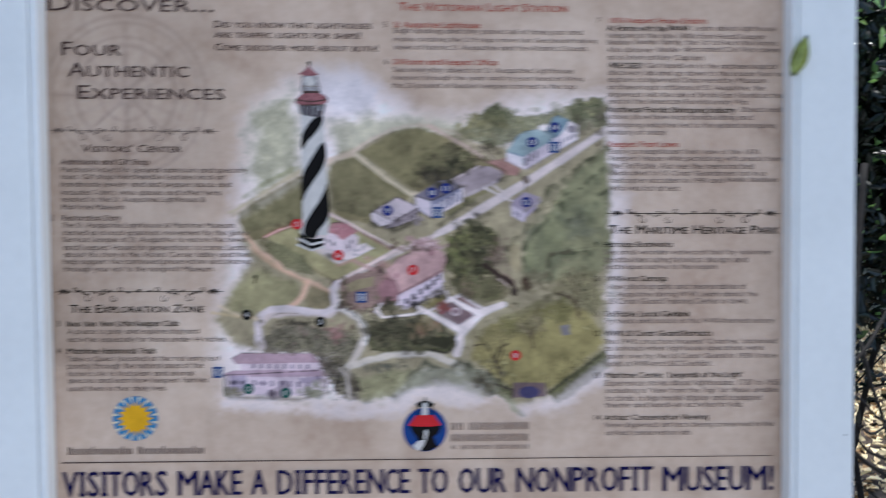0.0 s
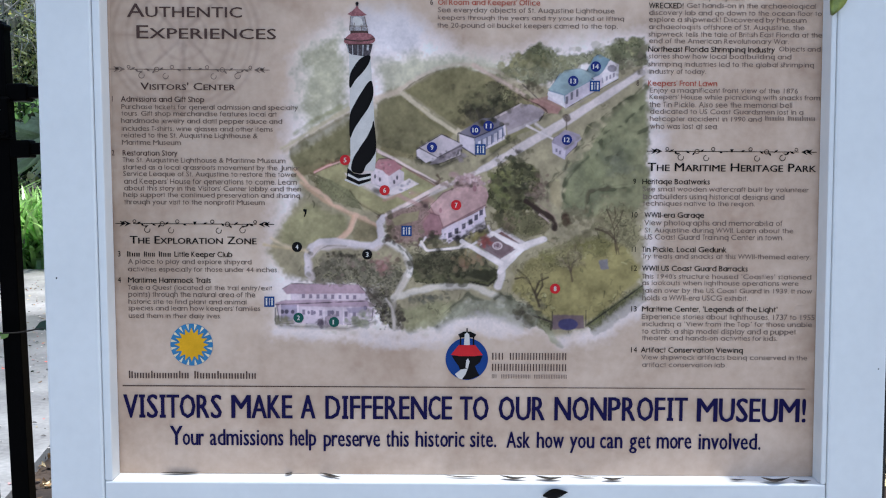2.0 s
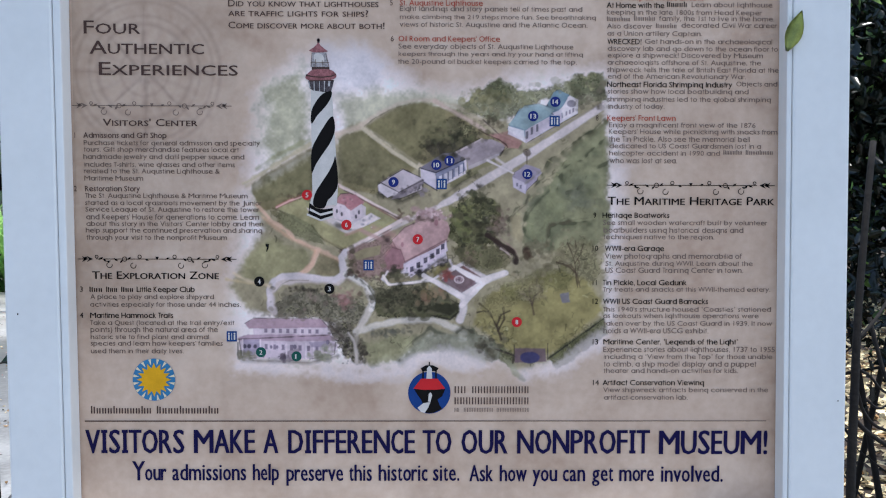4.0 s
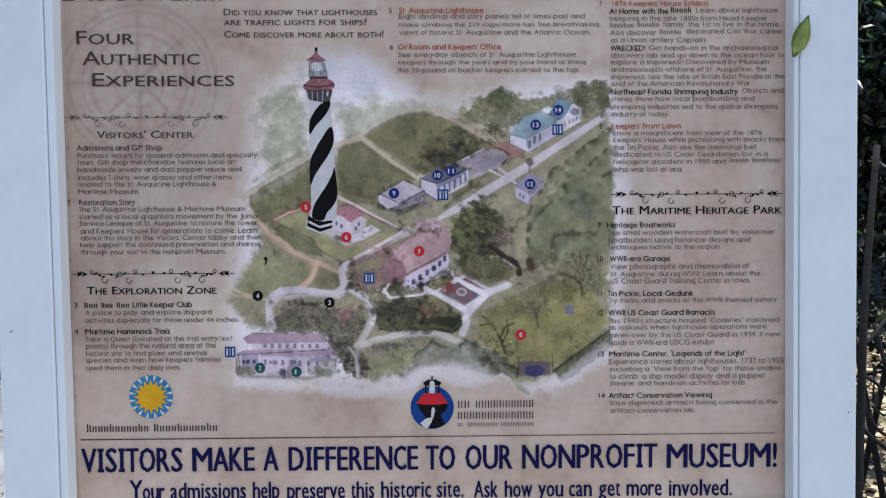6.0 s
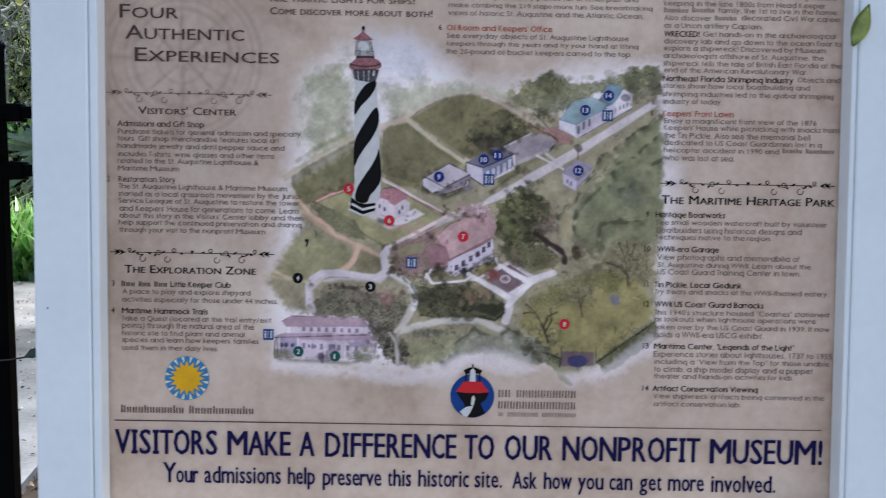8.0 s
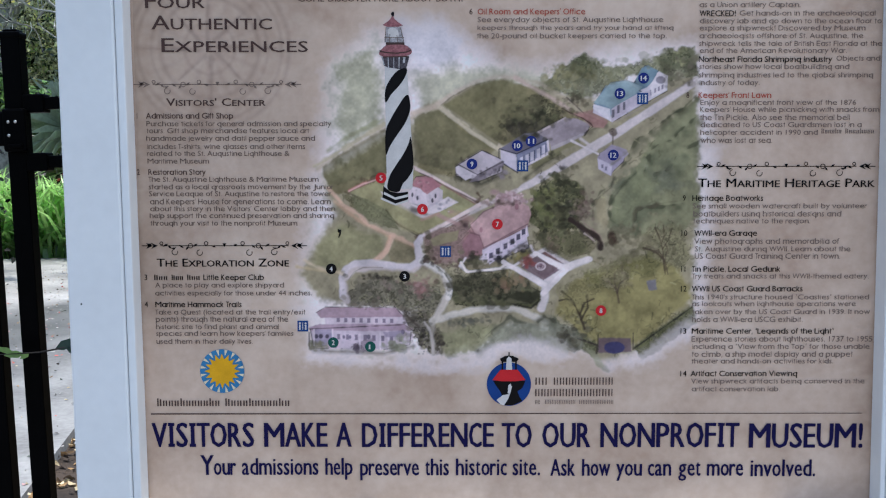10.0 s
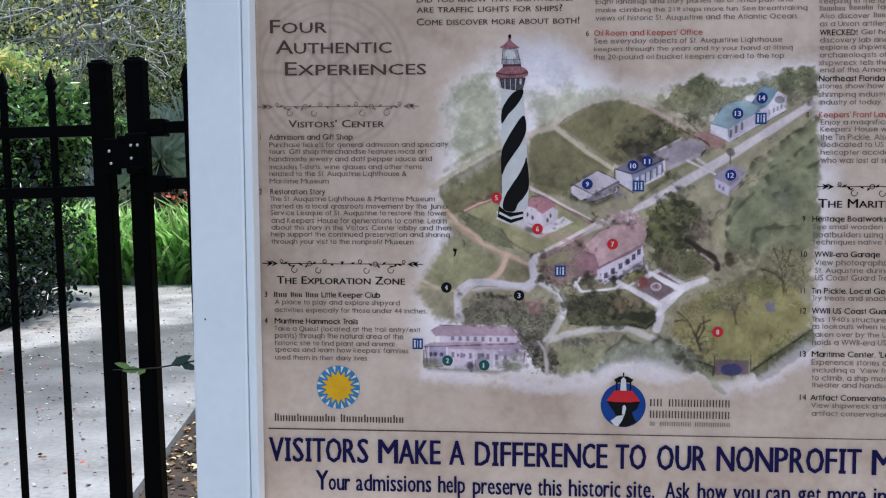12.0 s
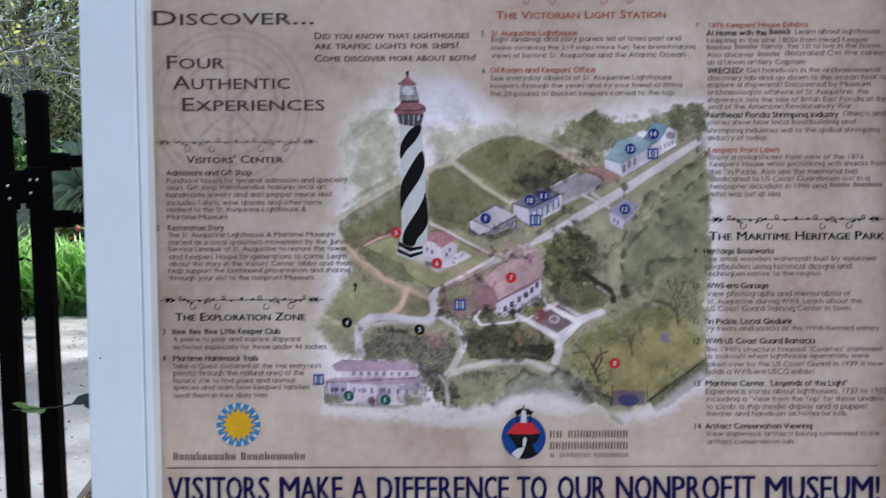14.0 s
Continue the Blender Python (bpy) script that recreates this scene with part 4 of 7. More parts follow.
    s.wash([(92, 1300), (166, 1252), (160, 1228), (113, 1262), (79, 1276)], tone(106, 110, 80), 4, 0.85, 4, 0.4, 0.1, 0.5)
    s.wash([(142, 1252), (166, 1238), (181, 1211), (162, 1218)], tone(146, 150, 122), 3, 0.8, 3, 0.3)
    # groves
    s.wash(oval(*(58, 1620), 46, 36), tone(100, 98, 74), 4, 0.92, 9, 0.4, 0.1, 0.65)
    s.wash([(63, 1513), (91, 1526), (128, 1520), (139, 1482), (132, 1444), (97, 1429), (68, 1429), (52, 1462)], tone(98, 100, 68), 4, 0.92, 7, 0.45, 0.05, 0.7)
    s.wash([(54, 1439), (111, 1444), (164, 1430), (150, 1401), (83, 1401)], tone(116, 112, 84), 5, 0.8, 5, 0.4, 0.0, 0.6)
    s.wash([(-80, 1347), (-41, 1371), (26, 1362), (76, 1343), (65, 1318), (-2, 1312), (-69, 1314)], tone(96, 98, 72), 4, 0.9, 5, 0.4, 0.1, 0.7)
    s.wash([(-240, 1343), (-192, 1363), (-126, 1352), (-88, 1344), (-92, 1309), (-126, 1294), (-150, 1313), (-240, 1317)], tone(128, 126, 108), 4, 0.85, 6, 0.4, 0.0, 0.6)
    s.wash([(-150, 1313), (-114, 1314), (-93, 1275), (-97, 1237), (-126, 1246), (-140, 1275)], tone(110, 106, 90), 4, 0.85, 6, 0.4, 0.0, 0.75)
    s.wash([(-88, 1270), (-40, 1285), (55, 1287), (113, 1270), (65, 1262), (-11, 1258), (-49, 1237), (-83, 1237)], tone(148, 150, 116), 6, 0.85, 5, 0.35)
    s.stroke([(-30, 1258), (8, 1276), (36, 1290), (65, 1282), (113, 1271)], 3.0, tone(92, 96, 78), 2.0, 0.6, 4)
    s.wash([(-88, 1447), (-50, 1462), (-41, 1419), (-60, 1400), (-107, 1400), (-117, 1428)], tone(132, 112, 104), 4, 0.8, 4, 0.35, 0.0, 0.3)
    dark, mid, light = tone(58, 58, 46), tone(92, 94, 68), tone(166, 166, 124)
    for at, spread, count in (((58, 1620), (22, 15), 60), ((98, 1477), (18, 26), 70), ((107, 1422), (26, 9), 30), ((-2, 1338), (38, 12), 70), ((-164, 1332), (40, 12), 60), ((-120, 1275), (11, 24), 55), ((-79, 1423), (16, 14), 30), ((122, 1291), (24, 14), 30), ((272, 1279), (26, 18), 35), ((274, 1416), (20, 18), 35), ((-216, 1479), (24, 10), 25), ((-41, 1533), (22, 8), 18), ((-31, 1376), (30, 5), 24), ((13, 1271), (50, 8), 26)):
        s.scribble(at, spread, count, 11, 1.8, dark, 0.6)
        s.scribble(at, spread, count // 2, 9, 2.2, mid, 0.5)
        s.scribble(at, spread, count // 3, 7, 2.0, light, 0.5)
    for at, spread, count in (((137, 1694), (40, 12), 40), ((284, 1710), (20, 9), 26), ((263, 1545), (36, 40), 16), ((216, 1473), (22, 22), 8), ((193, 1368), (40, 16), 46)):
        s.scribble(at, spread, count, 12, 2.2, mid, 0.45)
        s.scribble(at, spread, count // 2, 9, 2.4, light, 0.45)
    # paths and roads
    s.stroke([(-288, 1538), (-239, 1567), (-183, 1599), (-126, 1624), (-89, 1643), (-42, 1668)], 8, SAND, 2.5, 0.85, 2)
    s.stroke([(7, 1682), (62, 1675), (109, 1649), (138, 1624)], 6, SAND, 2.5, 0.6, 2)
    s.stroke([(-95, 1639), (-51, 1612), (6, 1571)], 7, tone(190, 182, 160), 1.8, 0.9, 1)
    s.stroke([(-260, 1486), (-222, 1456), (-175, 1431), (-134, 1413)], 6, tone(186, 160, 132), 2.2, 0.8, 2)
    s.stroke([(-171, 1430), (-178, 1407), (-202, 1386)], 7, tone(196, 164, 138), 2.0, 0.85, 1.5)
    s.stroke([(-322, 1381), (-287, 1376), (-247, 1372)], 5, tone(196, 182, 144), 2.0, 0.75, 1.5)
    s.wash([(312, 1681), (314, 1670), (190, 1587), (63, 1513), (16, 1493), (39, 1513), (181, 1599)], ROAD, 2, 0.95, 1, 0.15)
    s.stroke([(30, 1503), (-32, 1474), (-121, 1428)], 7, tone(196, 188, 186), 1.4, 0.92, 0.8)
    s.stroke([(132, 1586), (157, 1568)], 5, ROAD, 1.5, 0.85, 0.6)
    s.stroke([(-243, 1327), (-249, 1359), (-230, 1378), (-183, 1382), (-135, 1378), (-120, 1395)], 12, tone(192, 184, 184), 2.2, 0.9, 1.5)
    s.stroke([(-122, 1430), (-126, 1407), (-117, 1390), (-88, 1371), (-77, 1344), (-86, 1321), (-99, 1298)], 11, tone(194, 190, 182), 2.2, 0.9, 1.5)
    s.stroke([(-105, 1292), (-69, 1304), (-31, 1312), (27, 1314), (55, 1303), (79, 1291)], 10, tone(196, 194, 186), 2.2, 0.88, 1.5)
    s.stroke([(-102, 1294), (-105, 1266), (-99, 1242)], 6, tone(170, 166, 156), 2.2, 0.7, 1.5)
    # tower lawn and its wall
    s.wash([(-237, 1503), (-178, 1532), (-126, 1541), (-27, 1483), (-126, 1431)], tone(156, 156, 116), 2.5, 0.85, 1.5, 0.25)
    s.stroke([(-237, 1504), (-178, 1532)], 4, tone(190, 128, 116), 1.3, 0.85, 0.8)
    s.stroke([(-136, 1543), (-89, 1518), (-28, 1482)], 4, tone(206, 190, 186), 1.2, 0.9, 0.6)
    s.stroke([(-136, 1540), (-89, 1514), (-28, 1478)], 2.0, tone(150, 112, 108), 1.2, 0.8, 0.6)
    s.stroke([(-28, 1482), (-122, 1432)], 5, tone(206, 196, 192), 1.3, 0.92, 0.6)
    s.stroke([(-237, 1501), (-183, 1464), (-122, 1431)], 3, tone(120, 110, 84), 2.0, 0.7, 1.5)
    s.wash([(-253, 1501), (-220, 1492), (-183, 1465), (-192, 1454), (-230, 1473)], tone(116, 114, 82), 3, 0.7, 4, 0.3, 0, 0.5)
    s.wash([(-187, 1492), (-150, 1513), (-68, 1483), (-117, 1458)], tone(200, 194, 196), 2, 0.9, 0.8, 0.12)
    s.stroke([(-74, 1468), (-41, 1457)], 12, tone(166, 134, 128), 3, 0.7, 1.5)
    # oil room beside the tower
    s.wash([(-138, 1511), (-119, 1502), (-119, 1475), (-136, 1485)], HOUSE, 0.9, 0.95, 0.3, 0.1)
    s.wash([(-119, 1502), (-94, 1512), (-92, 1487), (-119, 1475)], tone(210, 202, 208), 0.9, 0.95, 0.3, 0.1)
    s.wash([(-141, 1511), (-130, 1526), (-106, 1528), (-88, 1512), (-117, 1500)], tone(166, 126, 130), 1.0, 0.95, 0.4, 0.2)
    s.row_of_windows((-112, 1492), (-95, 1499), 2, 4, 7, DARK_LINE)
    s.row_of_windows((-134, 1498), (-122, 1492), 2, 3, 7, DARK_LINE)
    # the large keepers' house
    s.wash([(-31, 1400), (45, 1441), (51, 1412), (-31, 1379)], tone(196, 190, 198), 1.0, 0.95, 0.4, 0.12)
    s.wash([(-62, 1402), (-31, 1398), (-29, 1379), (-46, 1385)], tone(176, 150, 156), 1.2, 0.9, 0.5, 0.2)
    s.wash([(-67, 1419), (-31, 1459), (35, 1488), (54, 1465), (43, 1439), (-29, 1396), (-58, 1402)], tone(172, 140, 136), 1.3, 0.95, 0.8, 0.25)
    s.wash([(-67, 1419), (-50, 1440), (-28, 1429), (-29, 1396), (-54, 1402)], tone(150, 114, 114), 1.3, 0.85, 0.8, 0.25)
    s.stroke([(-29, 1396), (45, 1439)], 1.6, tone(214, 206, 210), 0.8, 0.8, 0.3)
    s.row_of_windows((-25, 1389), (45, 1423), 7, 5, 9, tone(84, 84, 104), 1.5)
    s.wash([(18, 1494), (29, 1495), (30, 1484), (20, 1482)], tone(150, 120, 126), 1, 0.9, 0.4)
    s.wash([(1, 1500), (35, 1499), (49, 1486), (16, 1478), (-5, 1488)], tone(170, 146, 150), 1.8, 0.8, 1.0, 0.2)
    s.stroke([(-58, 1385), (-46, 1373), (9, 1381), (60, 1402), (54, 1415)], 4, tone(204, 198, 202), 1.2, 0.9, 0.6)
    # the round court and its walks
    s.wash([(34, 1389), (78, 1414), (123, 1384), (76, 1347)], tone(204, 198, 202), 1.6, 0.92, 0.6, 0.1)
    s.wash([(47, 1389), (77, 1406), (107, 1386), (76, 1362)], BRICK, 1.3, 0.95, 0.5, 0.25)
    s.wash(oval(*(71, 1382), 10, 8), tone(176, 166, 168), 1.2, 0.9, 0.4)
    s.wash(oval(*(71, 1382), 5.5, 4.5), tone(120, 104, 104), 1.2, 0.9, 0.4)
    s.stroke([(79, 1353), (76, 1326), (72, 1314)], 13, tone(202, 198, 200), 1.8, 0.92, 0.8)
    s.stroke([(91, 1364), (112, 1380), (144, 1392)], 12, tone(202, 198, 196), 1.8, 0.9, 0.8)
    s.wash([(3, 1337), (64, 1345), (70, 1326), (55, 1314), (7, 1320)], tone(82, 86, 58), 3, 0.8, 2, 0.3, 0.0, 0.5)
    # rows of low houses along the road
    s.wash([(-68, 1540), (-27, 1566), (8, 1552), (6, 1533), (-32, 1519), (-66, 1528)], tone(184, 176, 184), 1.2, 0.95, 0.5, 0.15)
    s.wash([(-68, 1544), (-28, 1569), (10, 1552), (-26, 1533)], tone(168, 160, 168), 1.0, 0.95, 0.4, 0.15)
    s.stroke([(-68, 1529), (-26, 1531), (8, 1548)], 1.3, DARK_LINE, 0.7, 0.8, 0.4)
    s.row_of_windows((-24, 1525), (6, 1539), 4, 4, 6, tone(70, 68, 72))
    s.wash([(6, 1569), (30, 1560), (31, 1533), (8, 1547)], tone(196, 192, 208), 0.9, 0.95, 0.3, 0.1)
    s.wash([(30, 1560), (81, 1589), (83, 1562), (31, 1533)], tone(206, 202, 212), 0.9, 0.95, 0.3, 0.1)
    s.wash([(4, 1571), (53, 1594), (121, 1619), (146, 1605), (138, 1593), (83, 1579), (79, 1587), (30, 1558)], tone(140, 136, 146), 1.1, 0.95, 0.5, 0.2)
    s.wash([(62, 1598), (109, 1619), (111, 1610), (64, 1587)], tone(164, 160, 164), 1.0, 0.85, 0.4, 0.15)
    s.wash([(83, 1579), (138, 1599), (136, 1591), (85, 1566)], tone(176, 170, 176), 1.0, 0.9, 0.4, 0.15)
    s.row_of_windows((34, 1547), (80, 1572), 5, 5, 13, tone(88, 96, 120), 2)
    s.stroke([(6, 1569), (8, 1547), (31, 1533), (32, 1560)], 1.1, tone(44, 48, 70), 0.6, 0.8, 0.3)
    s.stroke([(32, 1560), (79, 1586)], 1.1, tone(44, 48, 70), 0.6, 0.8, 0.3)
    s.wash([(53, 1545), (99, 1568), (102, 1562), (58, 1537)], tone(118, 118, 88), 1.4, 0.8, 0.6, 0.2)
    s.wash([(121, 1627), (157, 1633), (176, 1614), (168, 1603), (142, 1614)], tone(150, 120, 114), 2, 0.8, 1.0, 0.2)
    s.wash([(152, 1636), (181, 1620), (182, 1612), (151, 1627)], tone(196, 192, 204), 0.9, 0.95, 0.3, 0.1)
    s.wash([(181, 1639), (268, 1685), (268, 1662), (185, 1614)], tone(198, 196, 208), 0.9, 0.95, 0.4, 0.1)
    s.wash([(150, 1636), (170, 1670), (203, 1674), (227, 1660), (185, 1637), (180, 1622)], BLUE_ROOF, 1.0, 0.95, 0.4, 0.2)
    s.wash([(215, 1673), (232, 1701), (253, 1692), (251, 1681), (236, 1667), (225, 1663)], tone(112, 138, 158), 1.0, 0.95, 0.4, 0.2)
    s.wash([(251, 1690), (268, 1685), (266, 1666), (249, 1658)], tone(208, 206, 214), 0.9, 0.95, 0.3, 0.1)
    s.row_of_windows((183, 1629), (211, 1644), 4, 4, 10, tone(90, 92, 106), 1)
    s.row_of_windows((238, 1656), (264, 1671), 4, 3.5, 9, tone(90, 92, 106), 1)
    s.wash(oval(*(253, 1679), 5, 5), tone(140, 140, 158), 0.8, 0.8, 0.3)
    s.wash([(162, 1563), (181, 1574), (203, 1563), (201, 1550), (181, 1531), (161, 1546)], tone(162, 156, 176), 1.3, 0.92, 0.6, 0.2)
    s.wash([(162, 1548), (181, 1538), (181, 1531), (162, 1540)], tone(190, 186, 200), 1.0, 0.9, 0.4)
    s.stroke([(183, 1596), (183, 1577)], 2.0, tone(92, 84, 72), 1.0, 0.8, 0.5)
    s.wash(oval(*(183, 1597), 7, 7), tone(110, 100, 90), 1.8, 0.85, 2.0, 0.3, 0, 0.5)
    # the visitors' house at the lower edge
    s.wash([(-302, 1284), (-145, 1285), (-135, 1269), (-141, 1254), (-183, 1246), (-297, 1248)], tone(192, 182, 196), 1.6, 0.95, 0.8, 0.15)
    s.wash([(-279, 1301), (-150, 1302), (-145, 1285), (-277, 1284)], tone(200, 190, 202), 1.2, 0.95, 0.5, 0.12)
    s.wash([(-292, 1307), (-277, 1316), (-164, 1315), (-150, 1300), (-285, 1298)], tone(164, 140, 154), 1.2, 0.9, 0.8, 0.2)
    s.wash([(-304, 1282), (-287, 1288), (-150, 1288), (-135, 1279), (-150, 1277), (-300, 1277)], tone(170, 150, 166), 1.2, 0.9, 0.8, 0.2)
    s.row_of_windows((-263, 1295), (-164, 1293), 8, 5, 7, tone(120, 108, 130))
    s.row_of_windows((-292, 1269), (-149, 1263), 10, 5, 9, tone(112, 102, 124))
    s.wash([(-302, 1261), (-276, 1263), (-274, 1252), (-300, 1248)], tone(108, 112, 92), 1.8, 0.8, 1.5, 0.3, 0, 0.4)
    s.wash([(-232, 1256), (-202, 1263), (-198, 1242), (-230, 1242)], tone(140, 128, 140), 2.0, 0.7, 2.0, 0.3, 0, 0.4)
    for line in ([(-68, 1544), (-28, 1569), (10, 1552), (-26, 1532), (-68, 1542)], [(150, 1636), (170, 1670), (203, 1674), (227, 1660)], [(185, 1614), (268, 1661)], [(215, 1673), (232, 1701), (253, 1692)], [(-67, 1419), (-31, 1459), (35, 1488), (54, 1465)], [(-31, 1396), (-31, 1379), (51, 1412), (48, 1439)], [(-141, 1511), (-130, 1526), (-106, 1528), (-88, 1512)], [(-138, 1511), (-136, 1485), (-119, 1475), (-92, 1487), (-94, 1512)], [(-292, 1307), (-277, 1316), (-164, 1315), (-150, 1300)], [(-304, 1280), (-150, 1287), (-135, 1277)], [(-297, 1248), (-302, 1280)], [(-183, 1246), (-141, 1254), (-139, 1275)], [(162, 1563), (181, 1574), (203, 1563), (201, 1550), (181, 1531), (161, 1546), (162, 1563)]):
        s.stroke(line, 1.1, tone(64, 58, 62), 0.8, 0.8, 0.7)
    for line in ([(-66, 1525), (-26, 1514), (10, 1531)], [(44, 1524), (89, 1557)], [(-31, 1375), (9, 1379), (52, 1406)], [(-136, 1473), (-115, 1470), (-88, 1483)], [(-297, 1244), (-183, 1240), (-135, 1252)], [(117, 1602), (146, 1599), (171, 1608)], [(-62, 1400), (-41, 1375), (-12, 1375)]):
        s.stroke(line, 6, tone(66, 66, 54), 3.0, 0.7, 2.5)
    # dark edges that make the roofs and hedges read
    for line, w in (([(-66, 1540), (-66, 1527), (-30, 1518), (8, 1533), (8, 1550)], 1.8), ([(4, 1570), (30, 1558), (81, 1587)], 2.2), ([(8, 1569), (9, 1547), (32, 1532)], 2.0), ([(31, 1558), (32, 1532)], 1.6), ([(81, 1587), (119, 1610), (146, 1604), (138, 1591)], 1.6), ([(-58, 1400), (-46, 1383), (-31, 1377)], 3.0), ([(-65, 1419), (-50, 1442), (-31, 1459)], 1.8), ([(-28, 1429), (-29, 1396)], 1.6), ([(-220, 1492), (-178, 1462), (-126, 1430)], 2.4), ([(-123, 1532), (-79, 1512), (-32, 1484)], 1.4), ([(109, 1651), (140, 1623), (162, 1614)], 2.0), ([(-85, 1641), (-70, 1655)], 1.6), ([(3, 1326), (55, 1314), (70, 1328)], 2.6), ([(113, 1274), (166, 1251)], 2.2), ([(223, 1248), (316, 1316)], 1.8), ([(-304, 1274), (-304, 1248), (-273, 1248)], 1.6)):
        s.stroke(line, w, tone(50, 48, 50), 1.0, 0.75, 0.8)
    for at, spread, count in (((-41, 1379), (16, 5), 20), ((-74, 1400), (20, 12), 24), ((40, 1421), (18, 8), 14), ((128, 1610), (20, 6), 14), ((53, 1545), (24, 8), 14), ((-221, 1244), (40, 4), 16), ((-164, 1399), (30, 8), 10)):
        s.scribble(at, spread, count, 7, 1.3, tone(52, 46, 48), 0.7)
    greens = [tone(74, 78, 58), tone(96, 98, 72), tone(118, 120, 90), tone(60, 62, 50)]
    s.dabs((58, 1617), (17, 12), 90, 4.5, greens, 0.7)
    s.dabs((47, 1602), (15, 7), 30, 4, [tone(70, 66, 60), tone(104, 100, 84)], 0.65)
    s.dabs((56, 1635), (14, 8), 26, 4, [tone(132, 130, 100), tone(112, 110, 84)], 0.6)
    s.dabs((102, 1677), (16, 10), 50, 5, [tone(140, 138, 104), tone(118, 118, 88), tone(152, 150, 118)], 0.6)
    s.dabs((161, 1691), (26, 10), 40, 6, [tone(120, 124, 96), tone(144, 146, 116)], 0.5)
    # the small pale house across the road
    s.wash([(159, 1557), (181, 1577), (205, 1569), (209, 1562), (187, 1540), (181, 1527), (161, 1538)], tone(158, 152, 172), 1.4, 0.9, 0.8, 0.2)
    s.wash([(159, 1555), (183, 1544), (181, 1527), (161, 1538)], tone(192, 188, 204), 1.0, 0.9, 0.5, 0.15)
    s.row_of_windows((164, 1544), (176, 1537), 2, 3.4, 6, tone(110, 108, 128))
    # the tall tree beside the large house
    s.dabs((95, 1478), (17, 26), 150, 5, greens, 0.75)
    s.dabs((80, 1483), (12, 18), 40, 4.5, [tone(126, 130, 84), tone(104, 110, 74)], 0.7)
    s.dabs((102, 1502), (9, 18), 40, 4, [tone(62, 64, 50), tone(76, 78, 60)], 0.7)
    s.dabs((130, 1471), (9, 9), 30, 3.5, [tone(120, 108, 98), tone(92, 84, 72), tone(140, 128, 116)], 0.6)
    s.dabs((107, 1421), (22, 10), 50, 5, [tone(112, 112, 84), tone(92, 92, 70), tone(128, 124, 100)], 0.6)
    s.dabs((91, 1419), (8, 7), 16, 4, [tone(140, 118, 112), tone(120, 100, 92)], 0.6)
    for line in ([(117, 1457), (132, 1446), (147, 1435), (160, 1428), (164, 1411)], [(122, 1454), (135, 1441), (150, 1428)]):
        s.stroke(line, 5.5, tone(70, 62, 58), 1.6, 0.85, 1.8)
    s.stroke([(134, 1446), (148, 1432), (156, 1419)], 1.8, tone(140, 122, 112), 1.0, 0.7, 0.8)
    # the large house: mauve yard, hipped roof, verandah
    s.wash([(-117, 1428), (-91, 1439), (-45, 1446), (-54, 1411), (-45, 1393), (-82, 1384), (-107, 1404)], tone(140, 118, 116), 4, 0.75, 4, 0.35)
    s.dabs((-77, 1404), (20, 12), 50, 3.5, [tone(122, 98, 98), tone(150, 130, 126), tone(100, 84, 82)], 0.5)
    s.wash([(-45, 1452), (27, 1481), (51, 1463), (49, 1446), (-23, 1411), (-36, 1434)], tone(178, 148, 148), 1.4, 0.9, 0.8, 0.22)
    s.wash([(-58, 1411), (-45, 1441), (-34, 1435), (-21, 1411), (-34, 1400), (-51, 1400)], tone(142, 110, 112), 1.6, 0.9, 1.0, 0.25)
    s.wash([(-25, 1410), (47, 1443), (48, 1422), (-12, 1382), (-23, 1393)], tone(196, 190, 204), 1.0, 0.9, 0.5, 0.15)
    for x, z in ((-10, 1399), (1, 1405), (13, 1415), (24, 1422), (41, 1435)):
        s.wash(oval(x, z, 5.2, 6.5, 10), tone(84, 80, 108), 1.0, 0.85, 0.6, 0.3)
        s.stroke([(x, z - 7), (x, z + 7)], 1.2, tone(196, 190, 204), 0.7, 0.8, 0.2)
    s.stroke([(-25, 1411), (12, 1428), (51, 1447)], 2.0, tone(112, 88, 94), 0.9, 0.75, 0.5)
    s.stroke([(-45, 1450), (-23, 1411)], 1.4, tone(120, 92, 96), 0.9, 0.6, 0.5)
    s.stroke([(-16, 1382), (10, 1395), (29, 1410), (47, 1422)], 5, tone(64, 60, 62), 2.0, 0.7, 2.0)
    s.dabs((8, 1397), (16, 5), 24, 2.5, [tone(70, 66, 70), tone(110, 104, 112)], 0.7)
    s.dabs((-36, 1391), (12, 6), 30, 3.5, [tone(70, 66, 58), tone(92, 88, 74)], 0.75)
    s.dabs((-45, 1448), (14, 3), 20, 2.5, [tone(120, 100, 98), tone(92, 78, 76)], 0.6)
    s.dabs((19, 1492), (14, 6), 24, 3, [tone(168, 140, 142), tone(140, 112, 116), tone(192, 172, 176)], 0.7)
    s.wash([(-58, 1384), (-49, 1393), (6, 1391), (27, 1397), (36, 1384), (-8, 1378), (-45, 1375)], tone(146, 140, 112), 2.0, 0.7, 1.5, 0.3)
    s.dabs((34, 1398), (9, 6), 20, 3.5, [tone(150, 142, 92), tone(128, 122, 80)], 0.7)
    s.stroke([(-51, 1395), (-60, 1383), (-49, 1373), (-8, 1376), (25, 1381), (34, 1387)], 3.4, tone(206, 202, 204), 1.0, 0.92, 0.6)
    # the dark hedge garden before it
    s.wash([(-69, 1371), (-18, 1373), (30, 1373), (69, 1350), (67, 1332), (54, 1322), (-8, 1321), (-66, 1326)], tone(106, 104, 84), 4, 0.85, 4, 0.35)
    s.dabs((-13, 1339), (34, 10), 90, 4.5, greens, 0.65)
